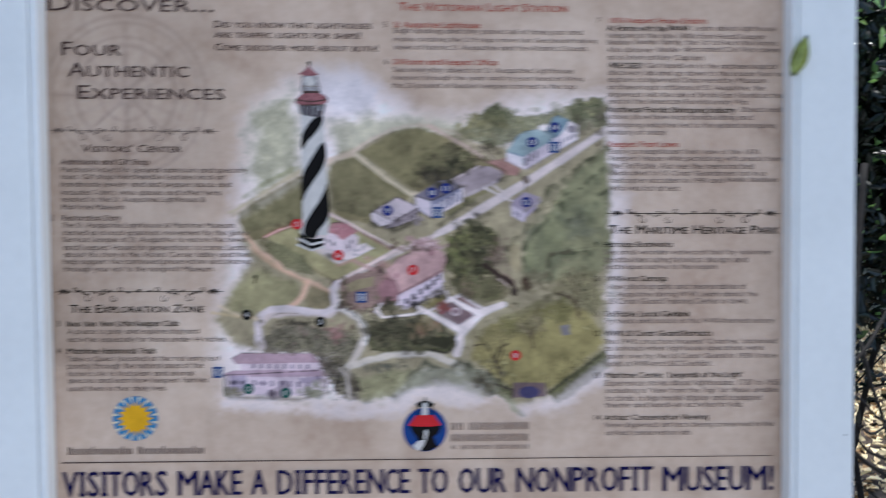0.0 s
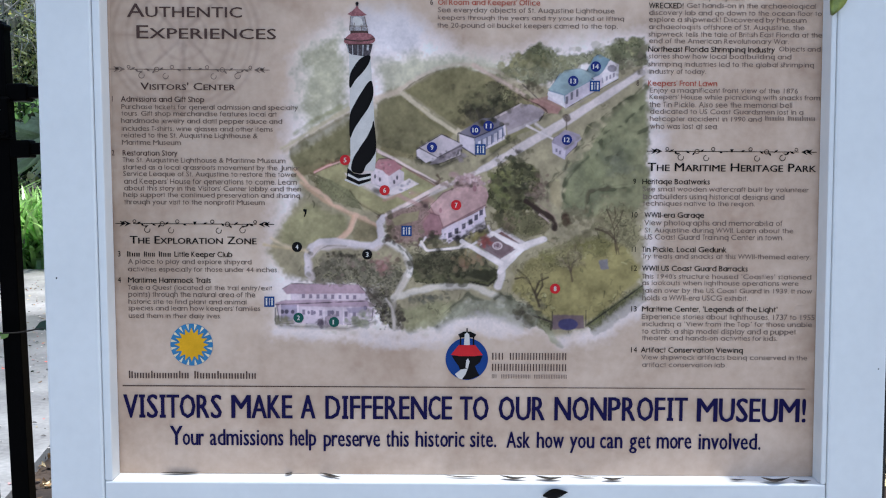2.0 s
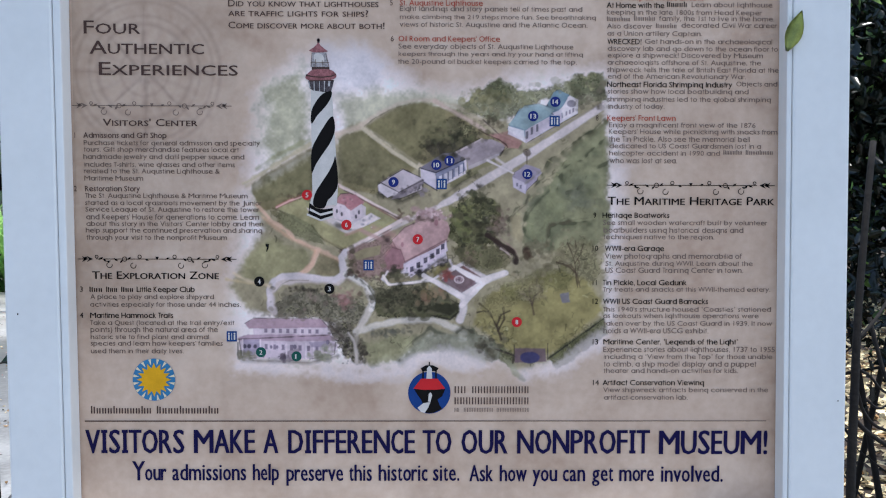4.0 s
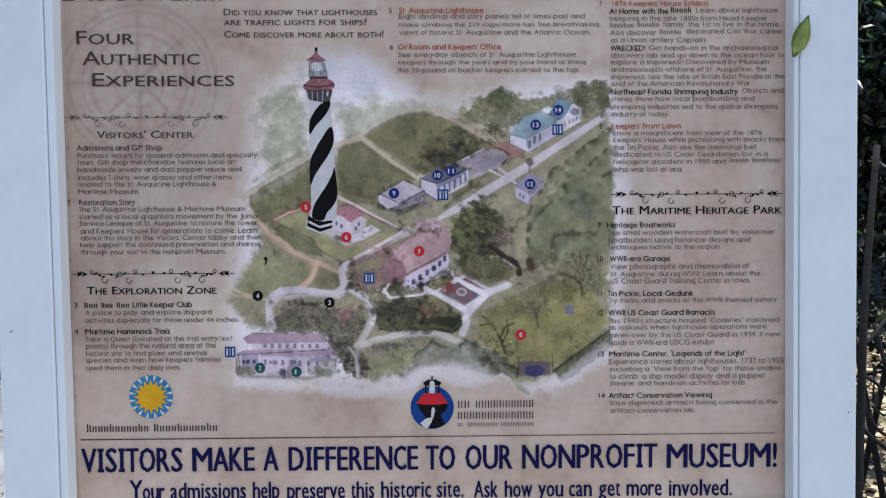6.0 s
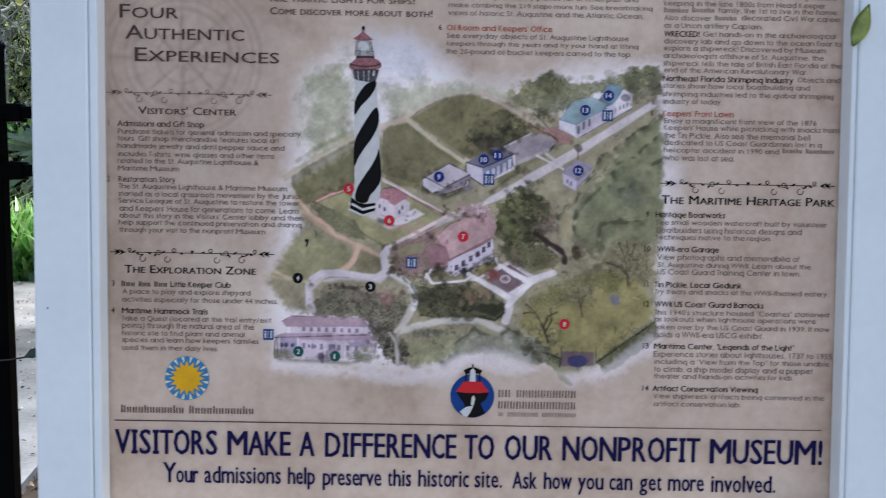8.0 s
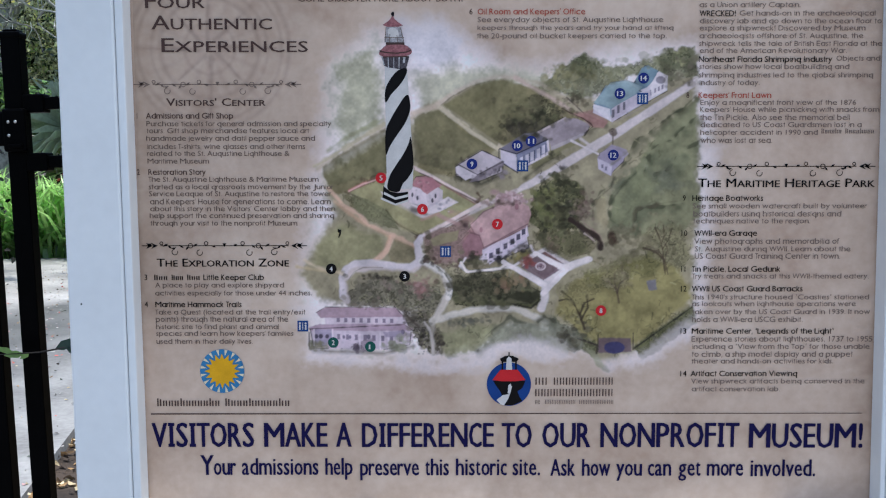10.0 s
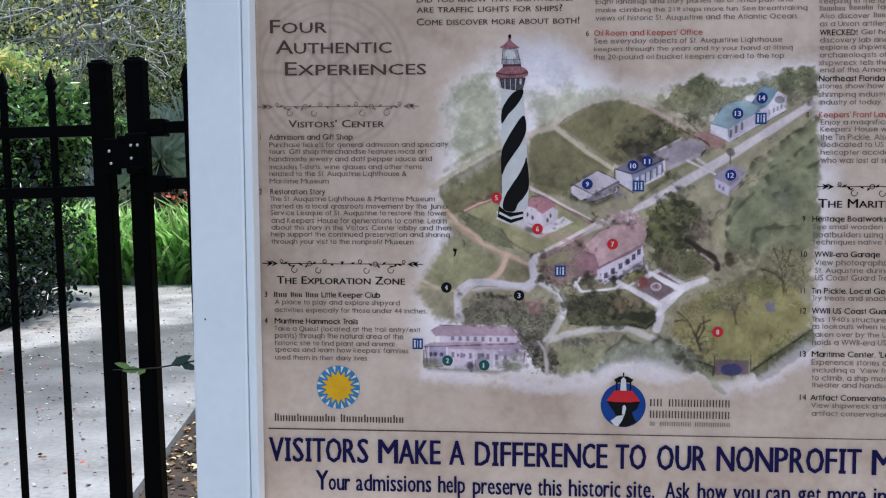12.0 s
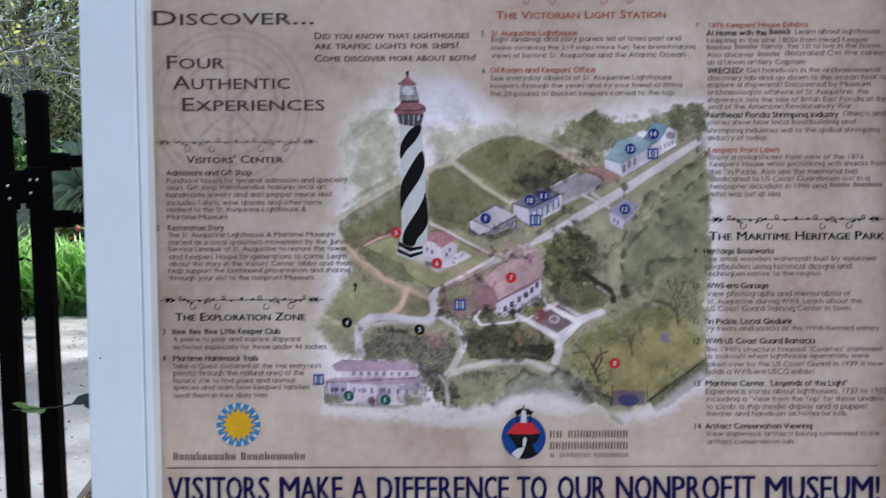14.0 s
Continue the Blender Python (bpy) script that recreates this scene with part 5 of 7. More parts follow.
    s.wash([(3, 1347), (56, 1339), (67, 1348), (69, 1332), (54, 1322), (12, 1328)], tone(58, 60, 46), 2.5, 0.85, 2, 0.3)
    s.dabs((27, 1363), (12, 6), 24, 3.5, [tone(140, 112, 96), tone(132, 124, 84), tone(152, 136, 104)], 0.65)
    s.dabs((-45, 1293), (18, 4), 26, 3, [tone(92, 96, 86), tone(120, 122, 110)], 0.6)
    # the court: two pale walks round a dark brick square
    s.stroke([(62, 1401), (112, 1378)], 8, tone(208, 204, 208), 1.2, 0.95, 0.6)
    s.stroke([(32, 1378), (82, 1346)], 8, tone(208, 204, 208), 1.2, 0.95, 0.6)
    s.stroke([(80, 1348), (101, 1371), (123, 1385), (149, 1393)], 9, tone(206, 202, 204), 1.3, 0.95, 0.8)
    s.wash([(43, 1387), (64, 1397), (101, 1376), (78, 1361)], tone(122, 104, 112), 1.3, 0.92, 0.5, 0.3)
    s.dabs((50, 1393), (6, 5), 16, 3, [tone(150, 92, 92), tone(160, 116, 104)], 0.6)
    for r, c in ((11, tone(196, 182, 188)), (8, tone(150, 116, 126)), (5.5, tone(204, 194, 198)), (2.6, tone(140, 110, 120))):
        s.wash(oval(*(67, 1381), r, r * 0.8), c, 1.1, 0.85, 0.5, 0.2)
    # misty thickets along the lower edge
    s.wash([(-29, 1244), (-4, 1280), (21, 1296), (56, 1289), (77, 1300), (119, 1287), (142, 1253), (114, 1238), (75, 1253), (38, 1265), (1, 1254)], tone(146, 150, 134), 6, 0.75, 5, 0.3)
    s.billow([(-31, 1244), (-23, 1263), (-10, 1276), (3, 1285), (12, 1291), (17, 1298), (23, 1300), (30, 1293), (47, 1289)], tone(106, 110, 92), 18, (0.5, -0.86))
    s.billow([(67, 1291), (77, 1300), (93, 1293), (112, 1281), (119, 1264), (131, 1253)], tone(96, 98, 80), 16, (0.3, -0.9))
    s.wash([(-312, 1244), (-202, 1236), (-92, 1224), (-36, 1231), (1, 1254), (56, 1265), (103, 1249), (131, 1231), (75, 1227), (19, 1240), (-18, 1215), (-92, 1207), (-202, 1221), (-308, 1227)], tone(214, 210, 212), 9, 0.7, 7, 0.12)
    s.wash([(154, 1231), (196, 1227), (242, 1243), (307, 1290), (321, 1299), (317, 1269), (242, 1227), (187, 1214)], tone(214, 210, 212), 9, 0.6, 7, 0.12)
    s.dabs((123, 1274), (12, 14), 40, 4, [tone(96, 94, 80), tone(120, 118, 98), tone(76, 72, 62)], 0.65)
    s.stroke([(131, 1264), (149, 1257), (162, 1253), (162, 1240)], 2.2, tone(70, 62, 58), 1.0, 0.8, 1.2)
    s.dabs((-165, 1347), (34, 12), 70, 3.2, [tone(112, 112, 96), tone(134, 132, 114), tone(88, 88, 74), tone(150, 130, 124)], 0.5)
    s.dabs((-117, 1347), (10, 9), 24, 3, [tone(152, 122, 116), tone(128, 108, 100)], 0.5)
    s.dabs((-130, 1291), (12, 22), 60, 3.6, [tone(82, 78, 68), tone(112, 106, 96), tone(134, 130, 118)], 0.65)
    s.dabs((-121, 1262), (4, 12), 18, 3, [tone(56, 52, 48)], 0.7)
    s.dabs((-92, 1258), (6, 10), 22, 3, [tone(62, 58, 52), tone(96, 92, 80)], 0.7)
    s.stroke([(-117, 1291), (-108, 1278), (-104, 1260), (-103, 1239)], 4.5, tone(186, 182, 176), 1.4, 0.85, 1.0)
    s.stroke([(-156, 1312), (-137, 1293), (-123, 1280)], 2.2, tone(84, 76, 70), 1.2, 0.7, 1.5)
    # verandahs and shrubs of the visitors' house
    s.wash([(-295, 1279), (-268, 1280), (-267, 1255), (-294, 1251)], tone(158, 152, 176), 1.2, 0.8, 0.6, 0.2)
    for at in ((-293, 1268), (-285, 1268), (-275, 1268)):
        s.wash(oval(*at, 3.2, 3.6, 8), tone(70, 66, 84), 1.0, 0.85, 0.5)
    for x, z in ((-296, 1266), (-266, 1266), (-222, 1260), (-189, 1260), (-176, 1262)):
        s.stroke([(x, z - 13), (x, z + 13)], 2.2, tone(214, 206, 218), 0.8, 0.85, 0.4)
    for at in ((-248, 1267), (-238, 1267), (-208, 1267), (-152, 1275)):
        s.wash(oval(*at, 2.8, 3.6, 8), tone(96, 88, 112), 1.0, 0.8, 0.5)
    s.wash([(-184, 1275), (-151, 1277), (-152, 1267), (-180, 1266)], tone(150, 142, 166), 1.2, 0.7, 0.8, 0.2)
    s.dabs((-161, 1254), (13, 7), 34, 4, [tone(160, 164, 144), tone(142, 146, 124), tone(176, 176, 158)], 0.7)
    s.dabs((-287, 1253), (10, 4), 20, 3, [tone(118, 118, 96), tone(140, 138, 118)], 0.7)
    s.dabs((-226, 1249), (5, 5), 14, 2.4, [tone(88, 80, 92)], 0.6)
    s.dabs((-215, 1318), (32, 3), 30, 2.6, [tone(128, 122, 108), tone(108, 102, 90)], 0.6)
    # bare trees on the lawn
    for trunk in ([(142, 1280), (134, 1303), (120, 1329), (105, 1341)], [(136, 1295), (147, 1315), (145, 1334)], [(134, 1303), (141, 1322), (156, 1329)], [(122, 1326), (112, 1329), (101, 1326)]):
        s.stroke(trunk, 3.2, tone(70, 62, 52), 1.0, 0.85, 0.8)
    for trunk in ([(197, 1323), (193, 1344), (179, 1358)], [(194, 1339), (198, 1355), (210, 1363)], [(193, 1342), (189, 1358), (189, 1368)], [(275, 1369), (269, 1392), (259, 1409)], [(269, 1390), (274, 1410), (268, 1421)], [(263, 1402), (251, 1411), (240, 1415)]):
        s.stroke(trunk, 2.2, tone(92, 80, 68), 1.0, 0.75, 0.8)
    s.wash(oval(*(191, 1365), 26, 16), tone(142, 136, 108), 6, 0.4, 8, 0.4, 0, 0.45)
    s.wash(oval(*(131, 1339), 34, 18), tone(138, 134, 96), 6, 0.35, 8, 0.4, 0, 0.35)
    s.stroke([(122, 1458), (140, 1444), (159, 1430), (167, 1416)], 5, tone(84, 70, 64), 1.5, 0.85, 1.5)
    s.stroke([(140, 1451), (164, 1432), (171, 1418)], 2, tone(150, 128, 120), 1.0, 0.8, 0.8)
    s.wash([(165, 1265), (217, 1265), (219, 1242), (165, 1240)], tone(112, 96, 108), 1.6, 0.85, 1.0, 0.2)
    s.wash(oval(*(191, 1249), 17, 10), tone(70, 72, 116), 1.4, 0.9, 0.8, 0.2)
    s.wash([(241, 1358), (256, 1361), (258, 1344), (245, 1342)], tone(118, 120, 140), 1.6, 0.75, 1.0, 0.2)
    s.stroke([(164, 1270), (164, 1243)], 1.6, DARK_LINE, 0.8, 0.8, 0.3)
    s.stroke([(221, 1273), (221, 1246)], 1.6, DARK_LINE, 0.8, 0.8, 0.3)
    s.wash([(-134, 1430), (-122, 1437), (-117, 1428), (-126, 1420)], tone(96, 78, 74), 2, 0.7, 2)
    # fields again, with pooled darker edges, and the sandy tracks between them
    s.wash([(-278, 1542), (-255, 1558), (-218, 1581), (-179, 1602), (-178, 1532), (-192, 1528), (-233, 1517), (-270, 1513), (-277, 1524)], tone(122, 121, 90), 2.5, 0.75, 2.5, 0.3, 0.18)
    s.wash([(-135, 1619), (-119, 1627), (-97, 1631), (-86, 1625), (-62, 1605), (-43, 1590), (-10, 1575), (-30, 1562), (-61, 1546), (-73, 1532), (-111, 1545), (-132, 1549)], tone(124, 122, 92), 2.5, 0.8, 2.5, 0.3, 0.16)
    s.wash([(-90, 1641), (-75, 1653), (-44, 1670), (-13, 1678), (5, 1681), (27, 1679), (46, 1669), (52, 1620), (16, 1619), (7, 1591), (-2, 1572), (-30, 1592), (-59, 1615)], tone(130, 128, 94), 2.5, 0.7, 2.5, 0.3, 0.16)
    s.stroke([(-293, 1542), (-277, 1550), (-249, 1568), (-218, 1587), (-181, 1609)], 7, tone(186, 180, 152), 1.8, 0.85, 1.8)
    s.stroke([(-271, 1567), (-243, 1587), (-212, 1603), (-184, 1616)], 6, tone(150, 154, 116), 2.5, 0.6, 3)
    s.stroke([(-136, 1626), (-119, 1632), (-94, 1637)], 7, tone(188, 176, 158), 2.2, 0.8, 1.5)
    s.stroke([(-94, 1637), (-79, 1625), (-62, 1612), (-43, 1597), (-21, 1584), (1, 1569)], 6, tone(190, 184, 160), 1.3, 0.9, 0.8)
    s.stroke([(-94, 1640), (-78, 1651), (-63, 1662), (-32, 1677), (2, 1684), (26, 1683), (49, 1670)], 6, tone(188, 178, 162), 3.0, 0.75, 1.5)
    s.stroke([(28, 1681), (62, 1663), (104, 1639), (113, 1633)], 7, tone(188, 172, 160), 2.2, 0.85, 1.2)
    s.stroke([(-90, 1639), (-75, 1651), (-44, 1668), (-13, 1677)], 1.2, tone(96, 92, 72), 1.0, 0.5, 0.8)
    s.dabs((-217, 1543), (22, 12), 40, 4, [tone(104, 104, 76), tone(132, 130, 98)], 0.4)
    s.dabs((-80, 1558), (22, 12), 40, 4, [tone(110, 108, 82), tone(138, 134, 104)], 0.4)
    s.dabs((-42, 1551), (12, 5), 26, 3, [tone(74, 72, 60), tone(96, 92, 76)], 0.7)
    s.dabs((-205, 1519), (16, 3), 22, 3, [tone(92, 80, 66), tone(112, 104, 78)], 0.7)
    # the grey low house and its planting
    s.wash([(-61, 1546), (-25, 1567), (8, 1552), (-32, 1529), (-36, 1530)], tone(184, 178, 186), 0.9, 0.92, 0.4, 0.12)
    s.wash([(-67, 1542), (-61, 1544), (-33, 1529), (-51, 1520), (-66, 1532)], tone(206, 202, 210), 0.9, 0.92, 0.4, 0.1)
    s.wash([(-32, 1529), (9, 1551), (10, 1544), (-20, 1522), (-45, 1517)], tone(132, 126, 134), 1.1, 0.85, 0.8, 0.25)
    s.stroke([(-67, 1542), (-61, 1546), (-25, 1568), (9, 1552)], 1.3, tone(70, 64, 70), 0.7, 0.85, 0.4)
    s.stroke([(-61, 1544), (-32, 1529)], 1.6, tone(66, 60, 66), 0.7, 0.85, 0.4)
    s.stroke([(-32, 1529), (10, 1550)], 1.4, tone(76, 70, 76), 0.7, 0.8, 0.4)
    s.dabs((-10, 1532), (16, 5), 36, 2.2, [tone(82, 76, 80), tone(150, 142, 150), tone(110, 104, 100)], 0.7)
    # the yard round the tower: hedge, wall, walks
    s.wash([(-236, 1502), (-207, 1490), (-176, 1472), (-160, 1450), (-153, 1437), (-169, 1443), (-204, 1452), (-226, 1467)], tone(128, 130, 98), 2.5, 0.8, 3, 0.35, 0.1, 0.3)
    s.stroke([(-178, 1473), (-170, 1462), (-157, 1447), (-141, 1441), (-122, 1433)], 2.2, tone(84, 74, 60), 1.2, 0.75, 1.5)
    s.stroke([(-244, 1502), (-230, 1496), (-220, 1490)], 2.2, tone(92, 76, 62), 1.4, 0.7, 1.5)
    s.stroke([(-237, 1503), (-214, 1514), (-186, 1524)], 3.2, tone(206, 172, 164), 0.9, 0.9, 0.6)
    s.stroke([(-237, 1501), (-214, 1512), (-189, 1521)], 1.3, tone(128, 92, 84), 0.8, 0.7, 0.6)
    s.wash([(-236, 1500), (-187, 1520), (-186, 1500), (-148, 1478), (-122, 1457), (-78, 1467), (-35, 1483), (-78, 1454), (-122, 1433), (-154, 1440), (-176, 1473), (-208, 1490)], tone(160, 156, 116), 1.8, 0.55, 1.2, 0.25)
    s.stroke([(-131, 1538), (-111, 1529), (-76, 1510), (-32, 1488)], 3.4, tone(212, 200, 196), 0.9, 0.92, 0.5)
    s.stroke([(-111, 1526), (-76, 1507), (-30, 1485)], 2.0, tone(120, 96, 90), 1.0, 0.75, 0.6)
    s.stroke([(-32, 1499), (-27, 1493), (-32, 1486)], 4.0, tone(92, 76, 64), 1.2, 0.8, 1.0)
    s.stroke([(-124, 1428), (-78, 1454), (-41, 1474), (-16, 1488)], 5.5, tone(212, 200, 198), 1.1, 0.92, 0.6)
    s.stroke([(-122, 1425), (-78, 1449), (-44, 1468)], 1.5, tone(126, 110, 104), 0.9, 0.7, 0.6)
    s.stroke([(-94, 1464), (-78, 1457), (-62, 1450)], 7, tone(170, 142, 138), 2.0, 0.75, 1.2)
    s.stroke([(-121, 1457), (-94, 1467)], 4, tone(172, 144, 128), 1.4, 0.7, 0.8)
    s.wash([(-187, 1503), (-182, 1493), (-160, 1481), (-145, 1485), (-110, 1466), (-91, 1470), (-63, 1485), (-79, 1494), (-94, 1486), (-110, 1476), (-142, 1483)], tone(214, 208, 212), 1.2, 0.85, 0.6, 0.1)
    # the oil room, its roof and shadow
    s.wash([(-142, 1500), (-136, 1511), (-123, 1507), (-115, 1498), (-110, 1476), (-142, 1485)], tone(208, 200, 208), 0.9, 0.9, 0.4, 0.1)
    s.wash([(-115, 1496), (-95, 1509), (-87, 1504), (-88, 1489), (-110, 1474)], tone(196, 188, 196), 0.9, 0.9, 0.4, 0.12)
    s.wash([(-136, 1513), (-126, 1521), (-104, 1525), (-89, 1508), (-95, 1509), (-113, 1497), (-123, 1507)], tone(172, 124, 132), 1.2, 0.9, 0.8, 0.3)
    s.dabs((-123, 1516), (7, 6), 16, 2.2, [tone(152, 120, 124), tone(190, 160, 160), tone(120, 96, 98)], 0.6)
    for x, z in [(-136, 1497), (-128, 1492), (-99, 1495), (-104, 1488)]:
        s.wash(oval(x, z, 1.9, 3.8, 8), tone(70, 64, 76), 0.7, 0.85, 0.3)
    s.dabs((-87, 1479), (7, 5), 18, 2.0, [tone(172, 168, 182), tone(132, 126, 140), tone(206, 200, 208)], 0.7)
    # sandy paths and the pale loop of the drive
    s.stroke([(-270, 1507), (-259, 1495), (-248, 1482), (-220, 1464), (-207, 1449), (-179, 1437), (-166, 1433), (-134, 1416)], 6, tone(198, 172, 150), 1.6, 0.85, 1.5)
    s.stroke([(-166, 1432), (-175, 1412), (-184, 1399), (-200, 1390)], 7, tone(200, 174, 152), 1.6, 0.85, 1.2)
    s.wash([(-165, 1426), (-136, 1413), (-131, 1397), (-135, 1387), (-169, 1387), (-177, 1399)], tone(138, 132, 104), 2.0, 0.75, 1.2, 0.3)
    s.stroke([(-122, 1428), (-129, 1419), (-126, 1403), (-125, 1390), (-140, 1381), (-169, 1383), (-200, 1388), (-227, 1387), (-243, 1379), (-251, 1363), (-248, 1333)], 10.5, tone(198, 194, 200), 1.5, 0.92, 1.2)
    s.stroke([(-122, 1391), (-96, 1379), (-77, 1360), (-75, 1347), (-79, 1331)], 8.5, tone(206, 206, 202), 1.4, 0.92, 1.0)
    s.stroke([(-239, 1360), (-231, 1373), (-216, 1380), (-184, 1380)], 1.4, tone(112, 108, 96), 1.0, 0.55, 1.0)
    s.stroke([(-115, 1400), (-102, 1386), (-85, 1371), (-73, 1353), (-71, 1344)], 1.6, tone(84, 82, 66), 1.0, 0.65, 1.2)
    s.stroke([(-310, 1392), (-291, 1381), (-269, 1375), (-250, 1371)], 5, tone(204, 192, 164), 2.2, 0.75, 1.5)
    s.dabs((-206, 1348), (22, 14), 70, 2.6, [tone(96, 94, 80), tone(128, 124, 108), tone(150, 144, 128)], 0.55)
    s.dabs((-178, 1363), (20, 3), 30, 1.8, [tone(62, 58, 50), tone(84, 78, 66)], 0.7)
    s.dabs((-124, 1349), (10, 10), 40, 2.2, [tone(158, 118, 116), tone(130, 104, 100), tone(176, 150, 144)], 0.55)
    # the mauve garden and the large house
    s.wash([(-119, 1428), (-91, 1444), (-62, 1448), (-43, 1436), (-59, 1420), (-52, 1404), (-65, 1391), (-96, 1385), (-115, 1403)], tone(150, 130, 122), 2.0, 0.75, 2.0, 0.3, 0.0, 0.35)
    s.wash([(-108, 1425), (-91, 1434), (-62, 1440), (-64, 1424), (-103, 1415)], tone(152, 148, 114), 1.8, 0.8, 1.2, 0.25)
    s.dabs((-112, 1413), (4, 12), 30, 2.6, [tone(84, 80, 64), tone(112, 106, 84)], 0.7)
    s.dabs((-93, 1388), (16, 4), 26, 2.4, [tone(104, 82, 78), tone(82, 72, 62)], 0.7)
    s.wash([(-44, 1448), (-22, 1470), (3, 1481), (31, 1488), (50, 1479), (54, 1466), (45, 1450), (10, 1431), (-21, 1413), (-26, 1432)], tone(182, 154, 154), 1.2, 0.92, 0.8, 0.3)
    s.wash([(-56, 1418), (-43, 1436), (-28, 1433), (-22, 1414), (-26, 1401), (-43, 1401), (-52, 1407)], tone(152, 118, 124), 1.3, 0.9, 0.8, 0.3)
    s.stroke([(-43, 1436), (-29, 1432), (-22, 1413)], 1.2, tone(112, 84, 90), 0.8, 0.7, 0.5)
    s.stroke([(-44, 1448), (-22, 1470), (3, 1481), (31, 1488)], 1.3, tone(112, 94, 92), 0.9, 0.7, 0.8)
    s.wash([(-20, 1404), (10, 1424), (48, 1446), (51, 1431), (20, 1408), (-12, 1385)], tone(198, 190, 206), 1.0, 0.92, 0.5, 0.12)
    s.stroke([(-22, 1410), (10, 1429), (49, 1450)], 2.2, tone(122, 98, 106), 0.9, 0.8, 0.5)
    for x, z in [(-10, 1400), (1, 1407), (13, 1415), (24, 1422), (34, 1430), (42, 1438)]:
        s.wash([(x - 3, z - 6), (x + 3, z - 4), (x + 3, z + 5), (x - 3, z + 3)], tone(72, 68, 88), 0.7, 0.88, 0.3)
    for x, z in [(-15, 1396), (-4, 1403), (7, 1411), (18, 1418), (29, 1425), (38, 1433), (47, 1440)]:
        s.stroke([(x, z - 7), (x, z + 7)], 1.6, tone(214, 208, 218), 0.6, 0.85, 0.2)
    s.dabs((6, 1395), (9, 5), 34, 2.0, [tone(62, 60, 64), tone(92, 90, 84), tone(50, 48, 52)], 0.8)
    s.dabs((30, 1412), (9, 5), 20, 2.0, [tone(70, 68, 66), tone(150, 144, 140)], 0.7)
    for x, z in [(-26, 1441), (31, 1478)]:
        s.wash(oval(x, z, 3.0, 5.0, 8), tone(156, 116, 124), 0.9, 0.85, 0.5)
    s.dabs((3, 1485), (22, 5), 50, 2.4, [tone(120, 106, 96), tone(150, 128, 126), tone(96, 84, 76)], 0.65)
    s.dabs((31, 1494), (14, 6), 40, 2.4, [tone(176, 150, 152), tone(140, 116, 116), tone(206, 190, 192)], 0.7)
    s.dabs((-36, 1392), (12, 8), 40, 3, [tone(92, 92, 72), tone(118, 116, 92), tone(72, 70, 58)], 0.7)
    s.stroke([(-58, 1388), (-49, 1373), (-26, 1375), (5, 1379), (16, 1387)], 3.4, tone(216, 212, 208), 0.9, 0.92, 0.6)
    s.wash([(-93, 1375), (-58, 1369), (-48, 1368), (5, 1374), (24, 1364), (37, 1352), (25, 1334), (-64, 1333), (-70, 1353)], tone(92, 92, 72), 3.0, 0.6, 3.5, 0.4, 0.0, 0.5)
    s.dabs((-39, 1351), (34, 12), 90, 3.2, [tone(66, 66, 52), tone(90, 90, 70), tone(116, 112, 90), tone(52, 52, 44)], 0.65)
    s.dabs((21, 1355), (14, 9), 40, 3, [tone(140, 112, 94), tone(120, 110, 80), tone(150, 134, 106)], 0.6)
    # the long sheds by the road, the brick yard and the two blue-roofed houses
    s.wash([(3, 1570), (42, 1594), (64, 1596), (80, 1584), (30, 1562)], tone(122, 120, 134), 1.0, 0.92, 0.5, 0.2)
    s.wash([(62, 1596), (104, 1618), (126, 1618), (145, 1609), (143, 1599), (85, 1573), (80, 1585)], tone(156, 148, 154), 1.1, 0.9, 0.6, 0.22)
    s.stroke([(63, 1595), (107, 1619)], 2.8, tone(196, 186, 186), 0.8, 0.85, 0.5)
    s.wash([(4, 1569), (29, 1561), (31, 1538), (5, 1553)], tone(196, 192, 204), 0.9, 0.92, 0.3, 0.12)
    s.wash([(30, 1561), (77, 1584), (80, 1566), (32, 1537)], tone(132, 138, 164), 0.9, 0.9, 0.4, 0.2)
    for x, z in [(38, 1551), (47, 1555), (55, 1559), (65, 1564), (73, 1570)]:
        s.wash([(x - 2.6, z - 8), (x + 2.6, z - 6), (x + 2.6, z + 7), (x - 2.6, z + 5)], tone(206, 204, 216), 0.7, 0.85, 0.3)
        s.stroke([(x + 3.6, z - 7), (x + 3.6, z + 8)], 1.2, tone(54, 58, 88), 0.6, 0.85, 0.2)
    s.stroke([(3, 1570), (30, 1562), (78, 1584)], 1.6, tone(52, 54, 74), 0.7, 0.9, 0.4)
    s.stroke([(2, 1569), (2, 1556)], 1.8, tone(60, 60, 76), 0.7, 0.85, 0.3)
    s.stroke([(83, 1563), (105, 1572), (127, 1581)], 6, tone(136, 134, 100), 1.4, 0.85, 0.8)
    s.stroke([(56, 1540), (74, 1551), (96, 1562)], 5, tone(126, 124, 94), 1.4, 0.85, 0.8)
    s.dabs((88, 1561), (8, 3), 18, 2.2, [tone(70, 70, 56), tone(98, 96, 76)], 0.7)
    s.wash([(112, 1626), (141, 1627), (175, 1612), (168, 1602), (151, 1604), (135, 1617)], tone(162, 128, 122), 1.5, 0.85, 1.0, 0.25)
    s.stroke([(102, 1634), (116, 1626), (135, 1618), (147, 1610), (151, 1605), (142, 1598)], 1.8, tone(74, 58, 54), 0.8, 0.85, 0.8)
    s.dabs((125, 1640), (16, 9), 50, 3, [tone(104, 100, 80), tone(84, 80, 66), tone(124, 116, 96)], 0.6)
